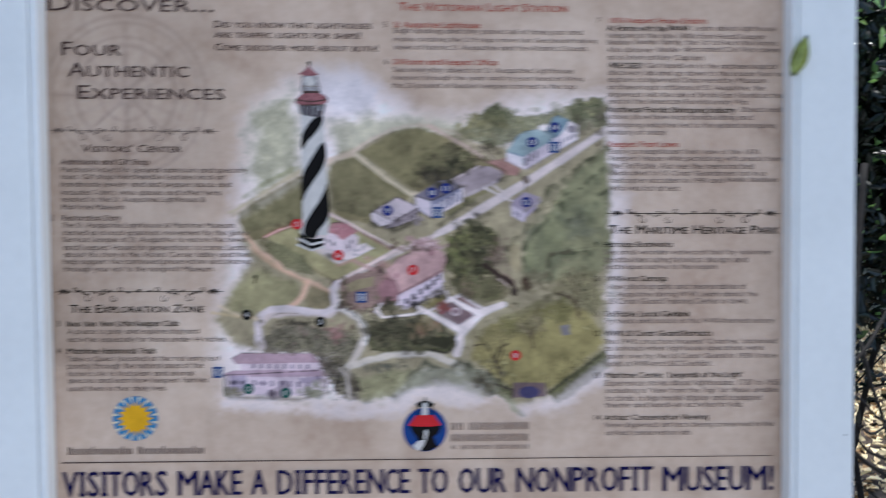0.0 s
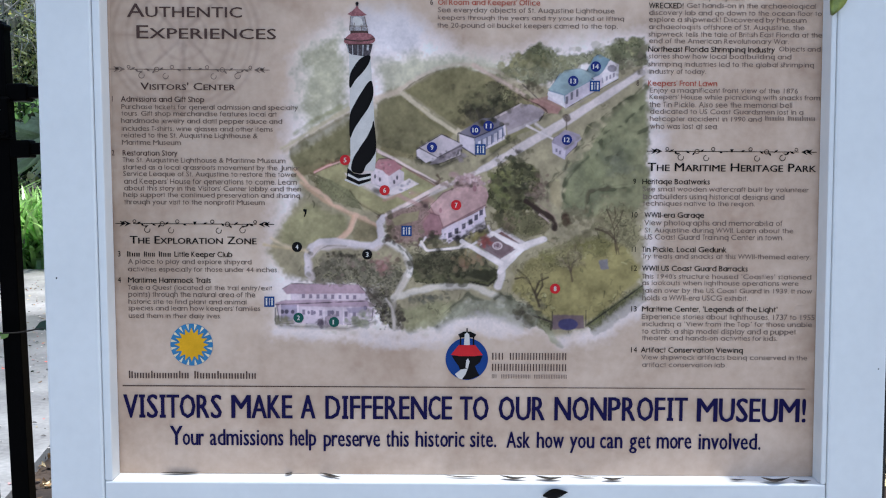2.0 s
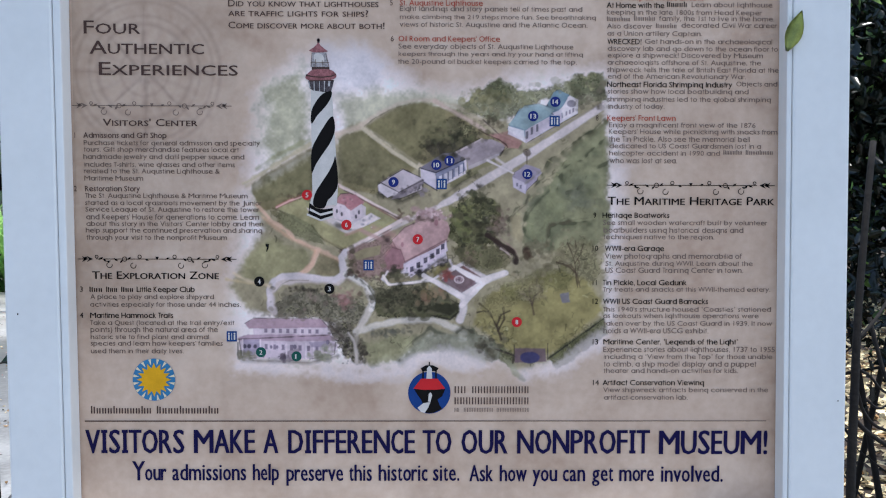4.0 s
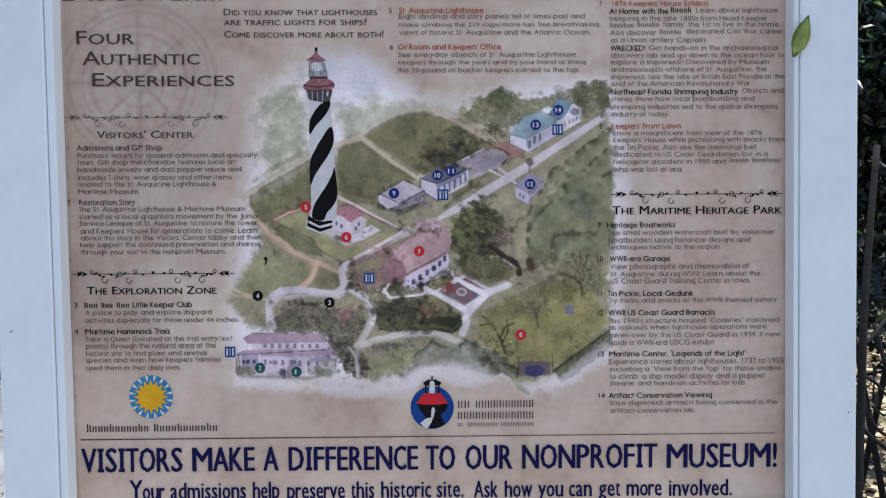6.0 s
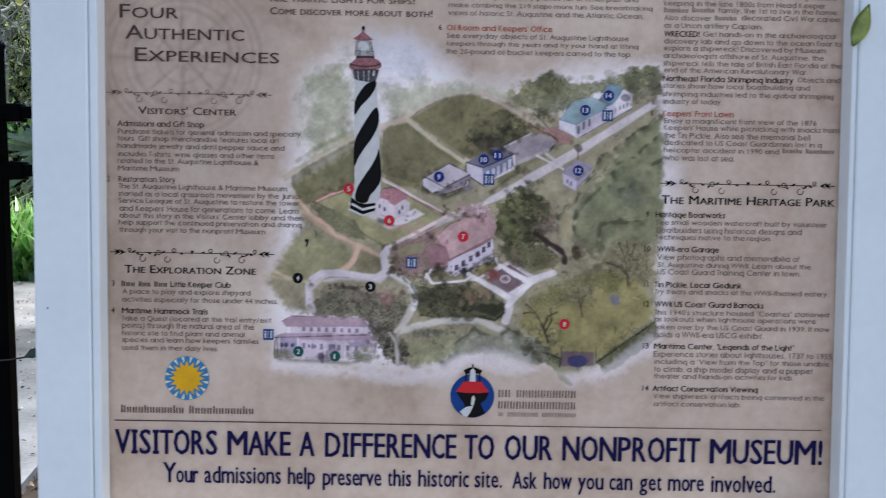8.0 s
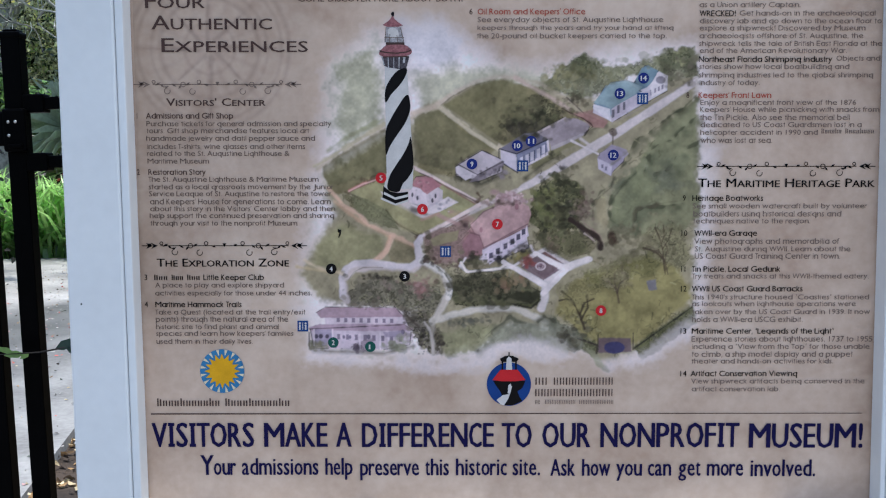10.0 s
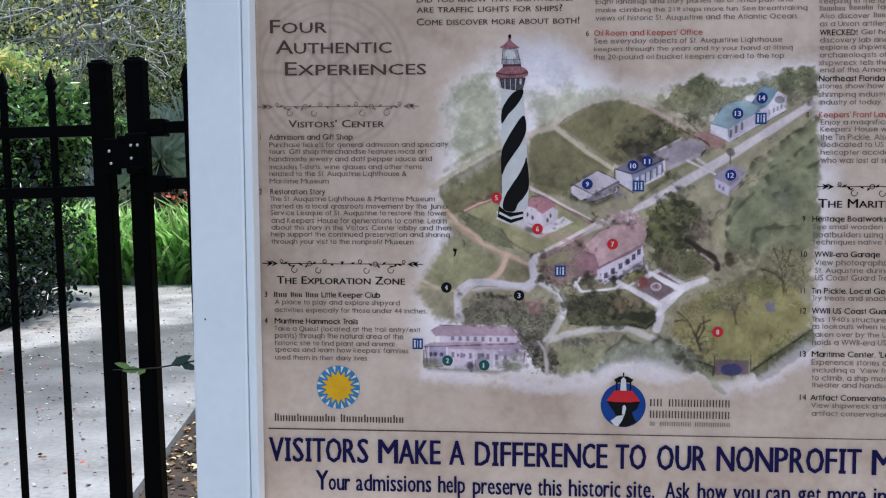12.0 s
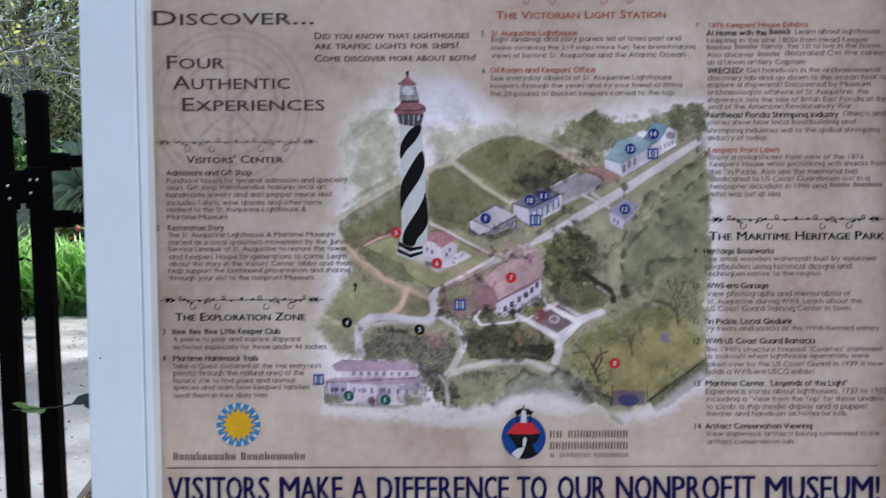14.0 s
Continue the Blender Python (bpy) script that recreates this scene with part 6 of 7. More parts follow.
    s.wash([(150, 1642), (166, 1660), (178, 1674), (203, 1678), (229, 1669), (217, 1656), (179, 1634), (166, 1639)], tone(144, 168, 174), 1.1, 0.92, 0.6, 0.22)
    s.stroke([(178, 1674), (203, 1678), (229, 1669)], 1.2, tone(92, 110, 118), 0.8, 0.7, 0.5)
    s.wash([(151, 1641), (178, 1633), (180, 1612), (173, 1618), (151, 1633)], tone(208, 208, 216), 0.9, 0.92, 0.3, 0.1)
    s.wash([(180, 1633), (217, 1654), (241, 1663), (242, 1650), (204, 1628), (181, 1611)], tone(190, 184, 198), 0.9, 0.92, 0.4, 0.15)
    for x, z in [(183, 1626), (191, 1633), (200, 1638)]:
        s.wash([(x - 1.8, z - 7), (x + 1.8, z - 6), (x + 1.8, z + 6), (x - 1.8, z + 5)], tone(92, 92, 104), 0.7, 0.8, 0.3)
    s.wash([(217, 1678), (227, 1697), (237, 1701), (253, 1693), (238, 1670), (225, 1669)], tone(122, 150, 164), 1.1, 0.92, 0.6, 0.22)
    s.wash([(240, 1670), (254, 1692), (266, 1685), (266, 1661), (244, 1652)], tone(210, 208, 214), 0.9, 0.92, 0.4, 0.12)
    s.wash(oval(*(257, 1678), 8, 6, 10), tone(126, 122, 136), 1.0, 0.8, 0.5)
    s.row_of_windows(*[(246, 1660), (263, 1668)], 3, 3, 7, tone(132, 122, 140), 1)
    s.stroke([(205, 1627), (229, 1640), (242, 1645)], 1.3, tone(92, 88, 100), 0.8, 0.7, 0.5)
    s.stroke([(180, 1609), (229, 1635), (269, 1657), (315, 1683)], 1.3, tone(150, 142, 150), 1.0, 0.6, 0.6)
    s.stroke([(117, 1583), (137, 1573), (160, 1562)], 3.4, tone(210, 206, 210), 0.9, 0.9, 0.5)
    s.dabs((127, 1686), (28, 8), 90, 4, [tone(148, 146, 104), tone(124, 124, 88), tone(160, 158, 122), tone(104, 106, 80)], 0.45)
    s.dabs((277, 1711), (28, 8), 70, 4, [tone(120, 124, 94), tone(100, 104, 80), tone(138, 138, 110)], 0.45)
    s.dabs((293, 1686), (14, 14), 50, 3, [tone(112, 108, 92), tone(92, 88, 76), tone(136, 130, 112)], 0.5)
    s.dabs((54, 1616), (34, 16), 110, 3, [tone(66, 66, 52), tone(92, 90, 70), tone(116, 112, 86)], 0.6)
    # the billowing woods: dark rims, light crowns
    s.stroke([(200, 1544), (186, 1530), (182, 1509), (162, 1492), (153, 1476), (152, 1462)], 2.0, tone(88, 84, 70), 1.5, 0.6, 2.5)
    s.wash([(198, 1510), (183, 1487), (178, 1470), (184, 1454), (200, 1447), (217, 1450), (221, 1477), (243, 1480), (251, 1510), (238, 1532), (219, 1529)], tone(136, 142, 108), 4, 0.6, 4, 0.3, 0.15)
    s.stroke([(221, 1532), (201, 1513), (186, 1492), (177, 1473), (181, 1457), (192, 1449), (203, 1446)], 3.0, tone(78, 84, 66), 2.0, 0.65, 2.5)
    s.stroke([(217, 1446), (219, 1460), (222, 1475), (243, 1478), (265, 1484), (292, 1487)], 2.6, tone(96, 92, 74), 2.0, 0.6, 2.5)
    s.stroke([(251, 1510), (254, 1526), (263, 1539), (282, 1546)], 3.0, tone(104, 110, 88), 2.5, 0.5, 2.5)
    s.stroke([(181, 1544), (212, 1569), (230, 1588), (261, 1608), (292, 1627), (316, 1649)], 2.2, tone(108, 108, 84), 2.0, 0.5, 3)
    s.wash([(157, 1488), (173, 1497), (178, 1453), (171, 1440), (157, 1458)], tone(160, 152, 120), 3, 0.6, 2.5, 0.25)
    s.dabs((184, 1426), (5, 5), 26, 2.6, [tone(84, 70, 58), tone(104, 90, 74)], 0.75)
    s.dabs((216, 1425), (22, 14), 60, 3.6, [tone(134, 130, 102), tone(112, 108, 86), tone(150, 146, 118)], 0.5)
    s.dabs((95, 1483), (17, 30), 120, 3.2, [tone(72, 72, 54), tone(92, 92, 68), tone(112, 112, 82), tone(58, 56, 46)], 0.6)
    s.dabs((139, 1474), (12, 14), 50, 2.6, [tone(136, 118, 108), tone(112, 98, 88), tone(152, 140, 124)], 0.5)
    s.stroke([(116, 1457), (140, 1442), (159, 1431), (167, 1420), (166, 1410)], 7, tone(64, 54, 50), 1.2, 0.88, 1.4)
    s.stroke([(140, 1435), (150, 1428), (157, 1422)], 3.0, tone(180, 168, 160), 0.9, 0.8, 0.8)
    s.wash([(68, 1413), (90, 1429), (130, 1434), (147, 1417), (141, 1404), (109, 1391)], tone(112, 112, 82), 3, 0.55, 3, 0.3, 0.0, 0.35)
    # walks of the court, trunks on the lawn, the hedge line
    s.stroke([(62, 1402), (87, 1389), (111, 1377), (90, 1354), (74, 1337)], 8.5, tone(218, 214, 216), 1.0, 0.92, 0.6)
    s.stroke([(111, 1381), (128, 1388), (147, 1394)], 8.0, tone(212, 208, 208), 1.1, 0.92, 0.6)
    s.stroke([(10, 1389), (43, 1370), (79, 1352)], 7.5, tone(218, 214, 216), 1.0, 0.92, 0.6)
    s.wash([(39, 1380), (64, 1399), (94, 1378), (75, 1359)], tone(122, 106, 110), 1.1, 0.9, 0.5, 0.3)
    s.dabs((50, 1387), (7, 4), 26, 2.0, [tone(156, 86, 84), tone(140, 100, 92)], 0.7)
    s.wash(oval(*(70, 1382), 9, 7, 14), tone(204, 194, 198), 1.0, 0.85, 0.4)
    s.wash(oval(*(70, 1382), 6.5, 5, 14), tone(132, 104, 116), 1.0, 0.85, 0.4)
    s.dabs((70, 1382), (3, 2.4), 12, 1.4, [tone(214, 206, 210), tone(96, 80, 92)], 0.8)
    s.stroke([(50, 1357), (55, 1349), (68, 1340)], 1.8, tone(60, 58, 48), 0.9, 0.75, 0.8)
    s.dabs((261, 1438), (22, 20), 90, 2.6, [tone(134, 128, 100), tone(112, 106, 84), tone(150, 144, 116)], 0.38)
    for trunk in ([(271, 1369), (268, 1388), (266, 1410), (260, 1429), (253, 1444)], [(267, 1394), (256, 1404), (245, 1409), (235, 1411)], [(266, 1410), (274, 1424), (280, 1442)], [(264, 1419), (268, 1432), (266, 1448)]):
        s.stroke(trunk, 2.6, tone(86, 76, 62), 0.9, 0.8, 1.0)
    s.dabs((186, 1374), (24, 12), 70, 2.6, [tone(140, 132, 104), tone(120, 112, 88), tone(158, 150, 122)], 0.38)
    s.stroke([(252, 1368), (270, 1368), (287, 1371)], 3.0, tone(112, 110, 76), 2.0, 0.5, 2)
    # the faint compass rose behind the first heading
    cx, cz = (-455, 1728)
    for radius, w in ((126, 5), (114, 3), (92, 2.5), (78, 6), (40, 3)):
        s.stroke(oval(cx, cz, radius, radius, 60) + oval(cx, cz, radius, radius, 60)[:1], w, tone(122, 106, 98), 3.5, 0.26, 1)
    for k in range(8):
        a, r = math.pi * k / 4 + math.pi / 2, 104 if k % 2 == 0 else 70
        for side in (-1, 1):
            s.wash([(cx, cz), (cx + 18 * math.cos(a + side * math.pi / 8), cz + 18 * math.sin(a + side * math.pi / 8)), (cx + r * math.cos(a), cz + r * math.sin(a))], tone(112, 98, 92) if side > 0 else tone(168, 150, 138), 3, 0.24 if side > 0 else 0.2, 1.0, 0.2)
    for k in range(16):
        a = math.pi * k / 8
        s.stroke([(cx + 14 * math.cos(a), cz + 14 * math.sin(a)), (cx + (110 if k % 2 == 0 else 74) * math.cos(a), cz + (110 if k % 2 == 0 else 74) * math.sin(a))], 5 if k % 4 == 0 else 3, tone(126, 110, 102), 5, 0.20, 1)
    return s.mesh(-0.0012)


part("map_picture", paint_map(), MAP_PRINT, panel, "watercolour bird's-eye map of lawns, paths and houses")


def flat(shapes, y):
    """Flat printed shapes: lists of corners in millimetres."""
    bm = bmesh.new()
    for pts in shapes:
        f = bm.faces.new([bm.verts.new((x / 1000, y, z / 1000)) for x, z in pts])
        f.normal_update()
        if f.normal.y > 0:
            f.normal_flip()
    return bm


def disc(x, z, r, n=28):
    return oval(x, z, r, r, n)


def bar(x, z, w, h):
    return [(x, z), (x + w, z), (x + w, z + h), (x, z + h)]


def blocks(x, z, w, cap):
    """A word left unlettered: a row of plain upright bars of letter size."""
    n = max(2, round(w / (cap * 0.74)))
    step = w / n
    return [b for k in range(n) for b in (bar(x + k * step, z, step * 0.24, cap * (1.0 if k == 0 or k % 5 == 4 else 0.72)), bar(x + (k + 0.46) * step, z, step * 0.24, cap * (0.9 if k == 0 else 0.72)))]


def tall_blocks(x, z, w, cap):
    """The same for a word in capitals."""
    n = max(1, round(w / (cap * 0.84)))
    step = w / n
    return [b for k in range(n) for b in (bar(x + k * step, z, step * 0.2, cap), bar(x + (k + 0.5) * step, z, step * 0.16, cap))]


def glyphs(text, x, z, width, cap, y=-0.0022, small=False):
    """One line of lettering from its left end on the base line, fitted to its width and capital height (mm)."""
    data = bpy.data.curves.new("line", "FONT")
    data.body, data.resolution_u, data.fill_mode = text, 2, "FRONT"
    if small:
        data.small_caps_scale = 0.78
        for info in data.body_format:
            info.use_small_caps = True
    ob = bpy.data.objects.new("line", data)
    me = bpy.data.meshes.new_from_object(ob)
    co = np.empty(len(me.vertices) * 3, np.float32)
    me.vertices.foreach_get("co", co)
    co = co.reshape(-1, 3)
    span = co[:, 0].max() - co[:, 0].min()
    width = cap * 0.22 if text == "1" else width
    out = np.empty_like(co)
    out[:, 0] = (x + (co[:, 0] - co[:, 0].min()) * width / span) / 1000
    out[:, 1] = y
    out[:, 2] = (z + co[:, 1] * cap / 0.70) / 1000
    me.vertices.foreach_set("co", out.ravel())
    bpy.data.objects.remove(ob)
    bpy.data.curves.remove(data)
    return me


def bold(text, x, z, width, cap, y):
    bm = bmesh.new()
    for k, shift in enumerate((-0.35, 0.35)):
        me = glyphs(text, x + shift, z, width, cap, y - 0.00006 * k)
        bm.from_mesh(me)
        bpy.data.meshes.remove(me)
    return bm


# advance widths, in thousandths, of a round geometric book face and of an upright display face
BOOK = dict(zip("abcdefghijklmnopqrstuvwxyz", (683, 682, 647, 685, 650, 314, 673, 610, 200, 203, 502, 200, 938, 610, 655, 682, 682, 301, 388, 339, 608, 554, 831, 480, 536, 425)))
BOOK.update(zip("ABCDEFGHIJKLMNOPQRSTUVWXYZ", (740, 574, 813, 744, 536, 485, 872, 683, 226, 482, 591, 462, 919, 740, 869, 592, 871, 607, 498, 426, 655, 702, 960, 609, 592, 480)))
BOOK.update(zip(" .,'\"&-/()!", (277, 220, 220, 150, 300, 757, 332, 437, 369, 369, 295)))
DISPLAY = dict(zip("abcdefghijklmnopqrstuvwxyz", (540, 610, 470, 610, 550, 345, 600, 600, 275, 290, 555, 275, 910, 600, 610, 610, 610, 395, 445, 380, 600, 535, 790, 540, 540, 480)))
DISPLAY.update(zip("ABCDEFGHIJKLMNOPQRSTUVWXYZ", (680, 610, 600, 720, 520, 510, 700, 760, 370, 430, 640, 500, 920, 770, 770, 600, 770, 640, 560, 560, 720, 660, 960, 640, 620, 590)))
DISPLAY.update(zip(" .!", (275, 260, 300)))
FONT_CAP, FONT_X = 0.682, 0.449
CROSS = np.array([(0.36, 0), (0.66, 0), (0.66, 0.385), (0.66, 0.449), (0.66, 0.62), (0.36, 0.62), (0.36, 0.449), (0.36, 0.385), (0, 0.385), (1, 0.385), (1, 0.449), (0, 0.449)])
SLAB = np.array([(0, 0), (1, 0), (1, 0.09), (0.74, 0.09), (0.74, 0.592), (1, 0.592), (1, 0.682), (0, 0.682), (0, 0.592), (0.26, 0.592), (0.26, 0.09), (0, 0.09)])
LETTERS = {}


def letter(ch, round_a):
    """The outline of one character as vertices and faces; the book face has a one-storey a."""
    key = (ch, round_a)
    if key not in LETTERS:
        data = bpy.data.curves.new("letter", "FONT")
        data.body, data.resolution_u, data.fill_mode = "d" if ch == "a" and round_a else "q" if ch == "g" and round_a else ch, 2, "FRONT"
        ob = bpy.data.objects.new("letter", data)
        me = bpy.data.meshes.new_from_object(ob)
        co = np.empty(len(me.vertices) * 3, np.float32)
        me.vertices.foreach_get("co", co)
        co = co.reshape(-1, 3)[:, :2].astype(float)
        if ch == "a" and round_a:
            co[:, 1] = np.minimum(co[:, 1], FONT_X)
        LETTERS[key] = (co, [tuple(p.vertices) for p in me.polygons])
        bpy.data.objects.remove(ob)
        bpy.data.curves.remove(data)
        bpy.data.meshes.remove(me)
    return LETTERS[key]


def set_line(text, x, z, width, cap, y, face, tall=0.74):
    """A line set letter by letter, each on its own advance, so that it fills its width (mm)."""
    book = face is BOOK
    unit = width / sum(face.get(ch, 554) for ch in text)
    verts, faces = [], []
    for ch in text:
        step = face.get(ch, 554)
        if ch != " ":
            co, polys = (CROSS, [(0, 1, 2, 7), (2, 3, 6, 7), (3, 4, 5, 6), (8, 7, 6, 11), (2, 9, 10, 3)]) if book and ch == "t" else letter(ch, book) if book or ch != "I" else (SLAB, [(0, 1, 2, 3, 10, 11), (3, 4, 9, 10), (4, 5, 6, 7, 8, 9)])
            low, high = co[:, 0].min(), co[:, 0].max()
            gap = 0.3 * step if ch in ".,'!\"" else (14 if ch in "frjTLyvVAYWw" else 60 if ch in "iIl" else 42) * (1.0 if book else 1.25)
            room = step - 2 * gap
            if ch == "1":
                gap, room = 230, 95
            px = x + (gap + (co[:, 0] - low) * room / (high - low)) * unit
            up = co[:, 1]
            if ch.islower():
                grow = tall / (FONT_X / FONT_CAP)
                up = np.where(up < 0, up * 0.9, np.where(up <= FONT_X, up * grow, tall * FONT_CAP + (up - FONT_X) * (1 - tall) * FONT_CAP / (FONT_CAP - FONT_X)))
            k = len(verts)
            verts += [(a / 1000, y, (z + b * cap / FONT_CAP) / 1000) for a, b in zip(px, up)]
            faces += [tuple(v + k for v in f) for f in polys]
        x += step * unit
    me = bpy.data.meshes.new("line")
    me.from_pydata(verts, [], faces)
    return me


def lettering(name, lines, mat, small=False, thick=0.0, bars=(), label="", face=None):
    """Several lines in one mesh; bars stand where a name is left unlettered."""
    bm = bmesh.new()
    face = BOOK if name in ("paragraph", "entry_title") else face
    for text, x, z, w, cap in lines:
        for k, shift in enumerate((0, thick * cap, -thick * cap) if thick else (0,)):
            y = -0.0022 - 0.00008 * k
            me = set_line(text, x + shift, z, w, cap, y, face, 0.74 if face is BOOK else 0.70) if face else glyphs(text, x + shift, z, w, cap, y, small=small)
            bm.from_mesh(me)
            bpy.data.meshes.remove(me)
    for x, z, w, cap in bars:
        for pts in blocks(x, z, w, cap):
            bm.faces.new([bm.verts.new((a / 1000, -0.0022, b / 1000)) for a, b in pts])
    return tagged(part(name, bm, mat, panel, label), kind="stuff" if name in ("paragraph", "entry_title", "teaser", "slogan", "heading", "subheading") else "")


# headings
lettering("heading", [("Discover...", -575, 1860, 259.0, 24.0)], INK_BROWN, True, 0.012, label="dark brown heading")
lettering("heading", [("Four", -554, 1790, 93.0, 22.0), ("Authentic", -545, 1757, 189.0, 22.0), ("Experiences", -530, 1722, 230.0, 22.0)], INK_BROWN, True, 0.014, label="dark brown heading")
lettering("subheading", [("Visitors' Center", -525, 1638, 157.0, 12.0)], INK_BROWN, True, 0.022)
lettering("subheading", [("The Exploration Zone", -547, 1382, 212.0, 13.0)], INK_BLACK, True, 0.022)
lettering("subheading", [("The Maritime Heritage Park", 320, 1509, 282.0, 14.0)], INK_BLACK, True, 0.022)
lettering("subheading", [("The Victorian Light Station", -23, 1866, 272.0, 13.0)], INK_RED, True, 0.014, label="red subheading")
lettering("teaser", [("Did you know that lighthouses", -315, 1836, 249.0, 11.0), ("are traffic lights for ships?", -315, 1820, 232.0, 11.0), ("Come discover more about both!", -315, 1800, 259.0, 11.0)], INK_BROWN, True, 0.012)
lettering("slogan", [("VISITORS", -563, 1085, 168, 40), ("MAKE", -381, 1085, 106, 40), ("A", -262, 1085, 25, 40), ("DIFFERENCE", -221, 1084.5, 218, 40), ("TO", 9, 1084, 50, 40.5), ("OUR", 74, 1084, 81, 40.5), ("NONPROFIT", 169, 1084, 228, 40.5), ("MUSEUM!", 412, 1083, 190, 40.5)], INK_NAVY, False, 0.028, label="bold navy slogan", face=DISPLAY)
lettering("slogan", [("Y", -485, 1038, 22, 33), ("our", -464, 1038, 37, 28), ("admissions", -418, 1038, 127, 28), ("help", -281, 1038, 46, 28), ("preserve", -224, 1037, 98, 28), ("this", -117, 1037, 40, 28), ("historic", -67, 1037, 85, 28), ("site.", 26, 1037, 47, 28), ("Ask", 89, 1036, 41, 28), ("how", 140, 1036, 47, 28), ("you", 197, 1036, 43, 28), ("can", 248, 1036, 40, 28), ("get", 298, 1036, 38, 28), ("more", 345, 1036, 61, 28), ("involved.", 416, 1035, 109, 28)], INK_NAVY, False, 0.022, label="navy line of text", face=DISPLAY)
part("rule", flat([[(-564, 1141), (596, 1141), (596, 1140), (-564, 1139)]], -0.0022), INK_BROWN, panel)

# numbered entries: title, then its paragraph

lettering("entry_title", [("1", -574, 1618, 4.0, 9.0), ("Admissions and Gift Shop", -558, 1618, 139.0, 9.0)], INK_BROWN, thick=0.006)
lettering("paragraph", [
    ("Purchase tickets for general admission and specialty", -558, 1606, 294.0, 8.0), ("tours. Gift shop merchandise features local art", -558, 1595, 259.0, 8.0),
    ("handmade jewelry and datil pepper sauce and", -559, 1583, 269.0, 8.0), ("includes T-shirts, wine glasses and other items", -558, 1570, 252.0, 8.0),
    ("related to the St. Augustine Lighthouse &", -558, 1559, 227.0, 8.0), ("Maritime Museum", -558, 1547, 99.0, 8.0)], INK_GREY_DEEP)
lettering("entry_title", [("2", -575, 1529, 5.0, 9.0), ("Restoration Story", -557, 1529, 92.0, 9.0)], INK_BROWN, thick=0.006)
lettering("paragraph", [
    ("The St. Augustine Lighthouse & Maritime Museum", -557, 1518, 272.0, 8.0), ("started as a local grassroots movement by the Junior", -557, 1506, 295.0, 8.0),
    ("Service League of St. Augustine to restore the tower", -557, 1495, 291.0, 8.0), ("and Keepers' House for generations to come. Learn", -556, 1482, 290.0, 9.0),
    ("about this story in the Visitors' Center lobby and then", -556, 1471, 297.0, 8.0), ("help support the continued preservation and sharing", -557, 1460, 296.0, 8.0),
    ("through your visit to the nonprofit Museum", -556, 1448, 236.0, 8.0)], INK_GREY_DEEP)
lettering("entry_title", [("3", -568, 1360, 5.0, 9.0), ("Little Keeper Club", -473, 1360, 98.0, 9.0)], INK_BLACK, thick=0.012, bars=[(-552, 1360, 23.0, 9.0), (-524, 1360, 20.0, 9.0), (-499, 1360, 22.0, 9.0)])
lettering("paragraph", [("A place to play and explore shipyard", -551, 1348, 208.0, 8.0), ("activities especially for those under 44 inches.", -552, 1335, 254.0, 8.0)], INK_GREY_DEEP)
lettering("entry_title", [("4", -569, 1316, 6.0, 9.0), ("Maritime Hammock Trails", -552, 1316, 140.0, 9.0)], INK_BLACK, thick=0.012)
lettering("paragraph", [
    ("Take a Quest (located at the trail entry/exit", -552, 1304, 243.0, 8.0), ("points) through the natural area of the", -552, 1292, 215.0, 9.0),
    ("historic site to find plant and animal", -552, 1280, 200.0, 8.0), ("species and learn how keepers' families", -552, 1269, 223.0, 8.0), ("used them in their daily lives.", -552, 1256, 157.0, 8.0)], INK_GREY_DEEP)
lettering("entry_title", [("5", -47, 1839, 5.0, 9.0), ], INK_BROWN)
lettering("entry_title", [("St. Augustine Lighthouse", -31, 1839, 139.0, 9.0)], INK_RED, thick=0.006)
lettering("paragraph", [
    ("Eight landings and story panels tell of times past and", -31, 1830, 305.0, 8.0), ("make climbing the 219 steps more fun. See breathtaking", -31, 1817, 328.0, 7.0),
    ("views of historic St. Augustine and the Atlantic Ocean.", -31, 1804, 314.0, 8.0)], INK_GREY)
lettering("entry_title", [("6", -46, 1780, 6.0, 9.0)], INK_BROWN)
lettering("entry_title", [("Oil Room and Keepers' Office", -33, 1780, 170.0, 9.0)], INK_RED, thick=0.006)
lettering("paragraph", [
    ("See everyday objects of St. Augustine Lighthouse", -33, 1768, 293.0, 8.0), ("keepers through the years and try your hand at lifting", -33, 1756, 309.0, 7.0),
    ("the 20-pound oil bucket keepers carried to the top.", -34, 1743, 300.0, 8.0)], INK_GREY)
lettering("entry_title", [("7", 297, 1850, 5.0, 8.0)], INK_BROWN)
lettering("entry_title", [("1876 Keepers' House Exhibits", 316, 1850, 161.0, 8.0)], INK_RED, thick=0.006)
lettering("entry_title", [("At Home with the", 314, 1837, 97.0, 9.0)], INK_BLACK, thick=0.012, bars=[(415, 1839, 35.0, 9.0)])
lettering("paragraph", [
    ("Learn about lighthouse", 456, 1839, 136.0, 8.0), ("keeping in the late 1800s from Head Keeper", 314, 1826, 260.0, 8.0), ("family, the 1st to live in the home.", 402, 1816, 194.0, 8.0),
    ("Also discover", 315, 1803, 76.0, 8.0), ("decorated Civil War career", 439, 1805, 161.0, 8.0), ("as a Union artillery Captain.", 315, 1791, 160.0, 8.0)], INK_GREY,
    bars=[(315, 1815, 40.0, 8.0), (360, 1816, 37.0, 8.0), (397, 1804, 36.0, 8.0)])
lettering("entry_title", [("WRECKED!", 316, 1777, 58.0, 9.0)], INK_BLACK, thick=0.012)
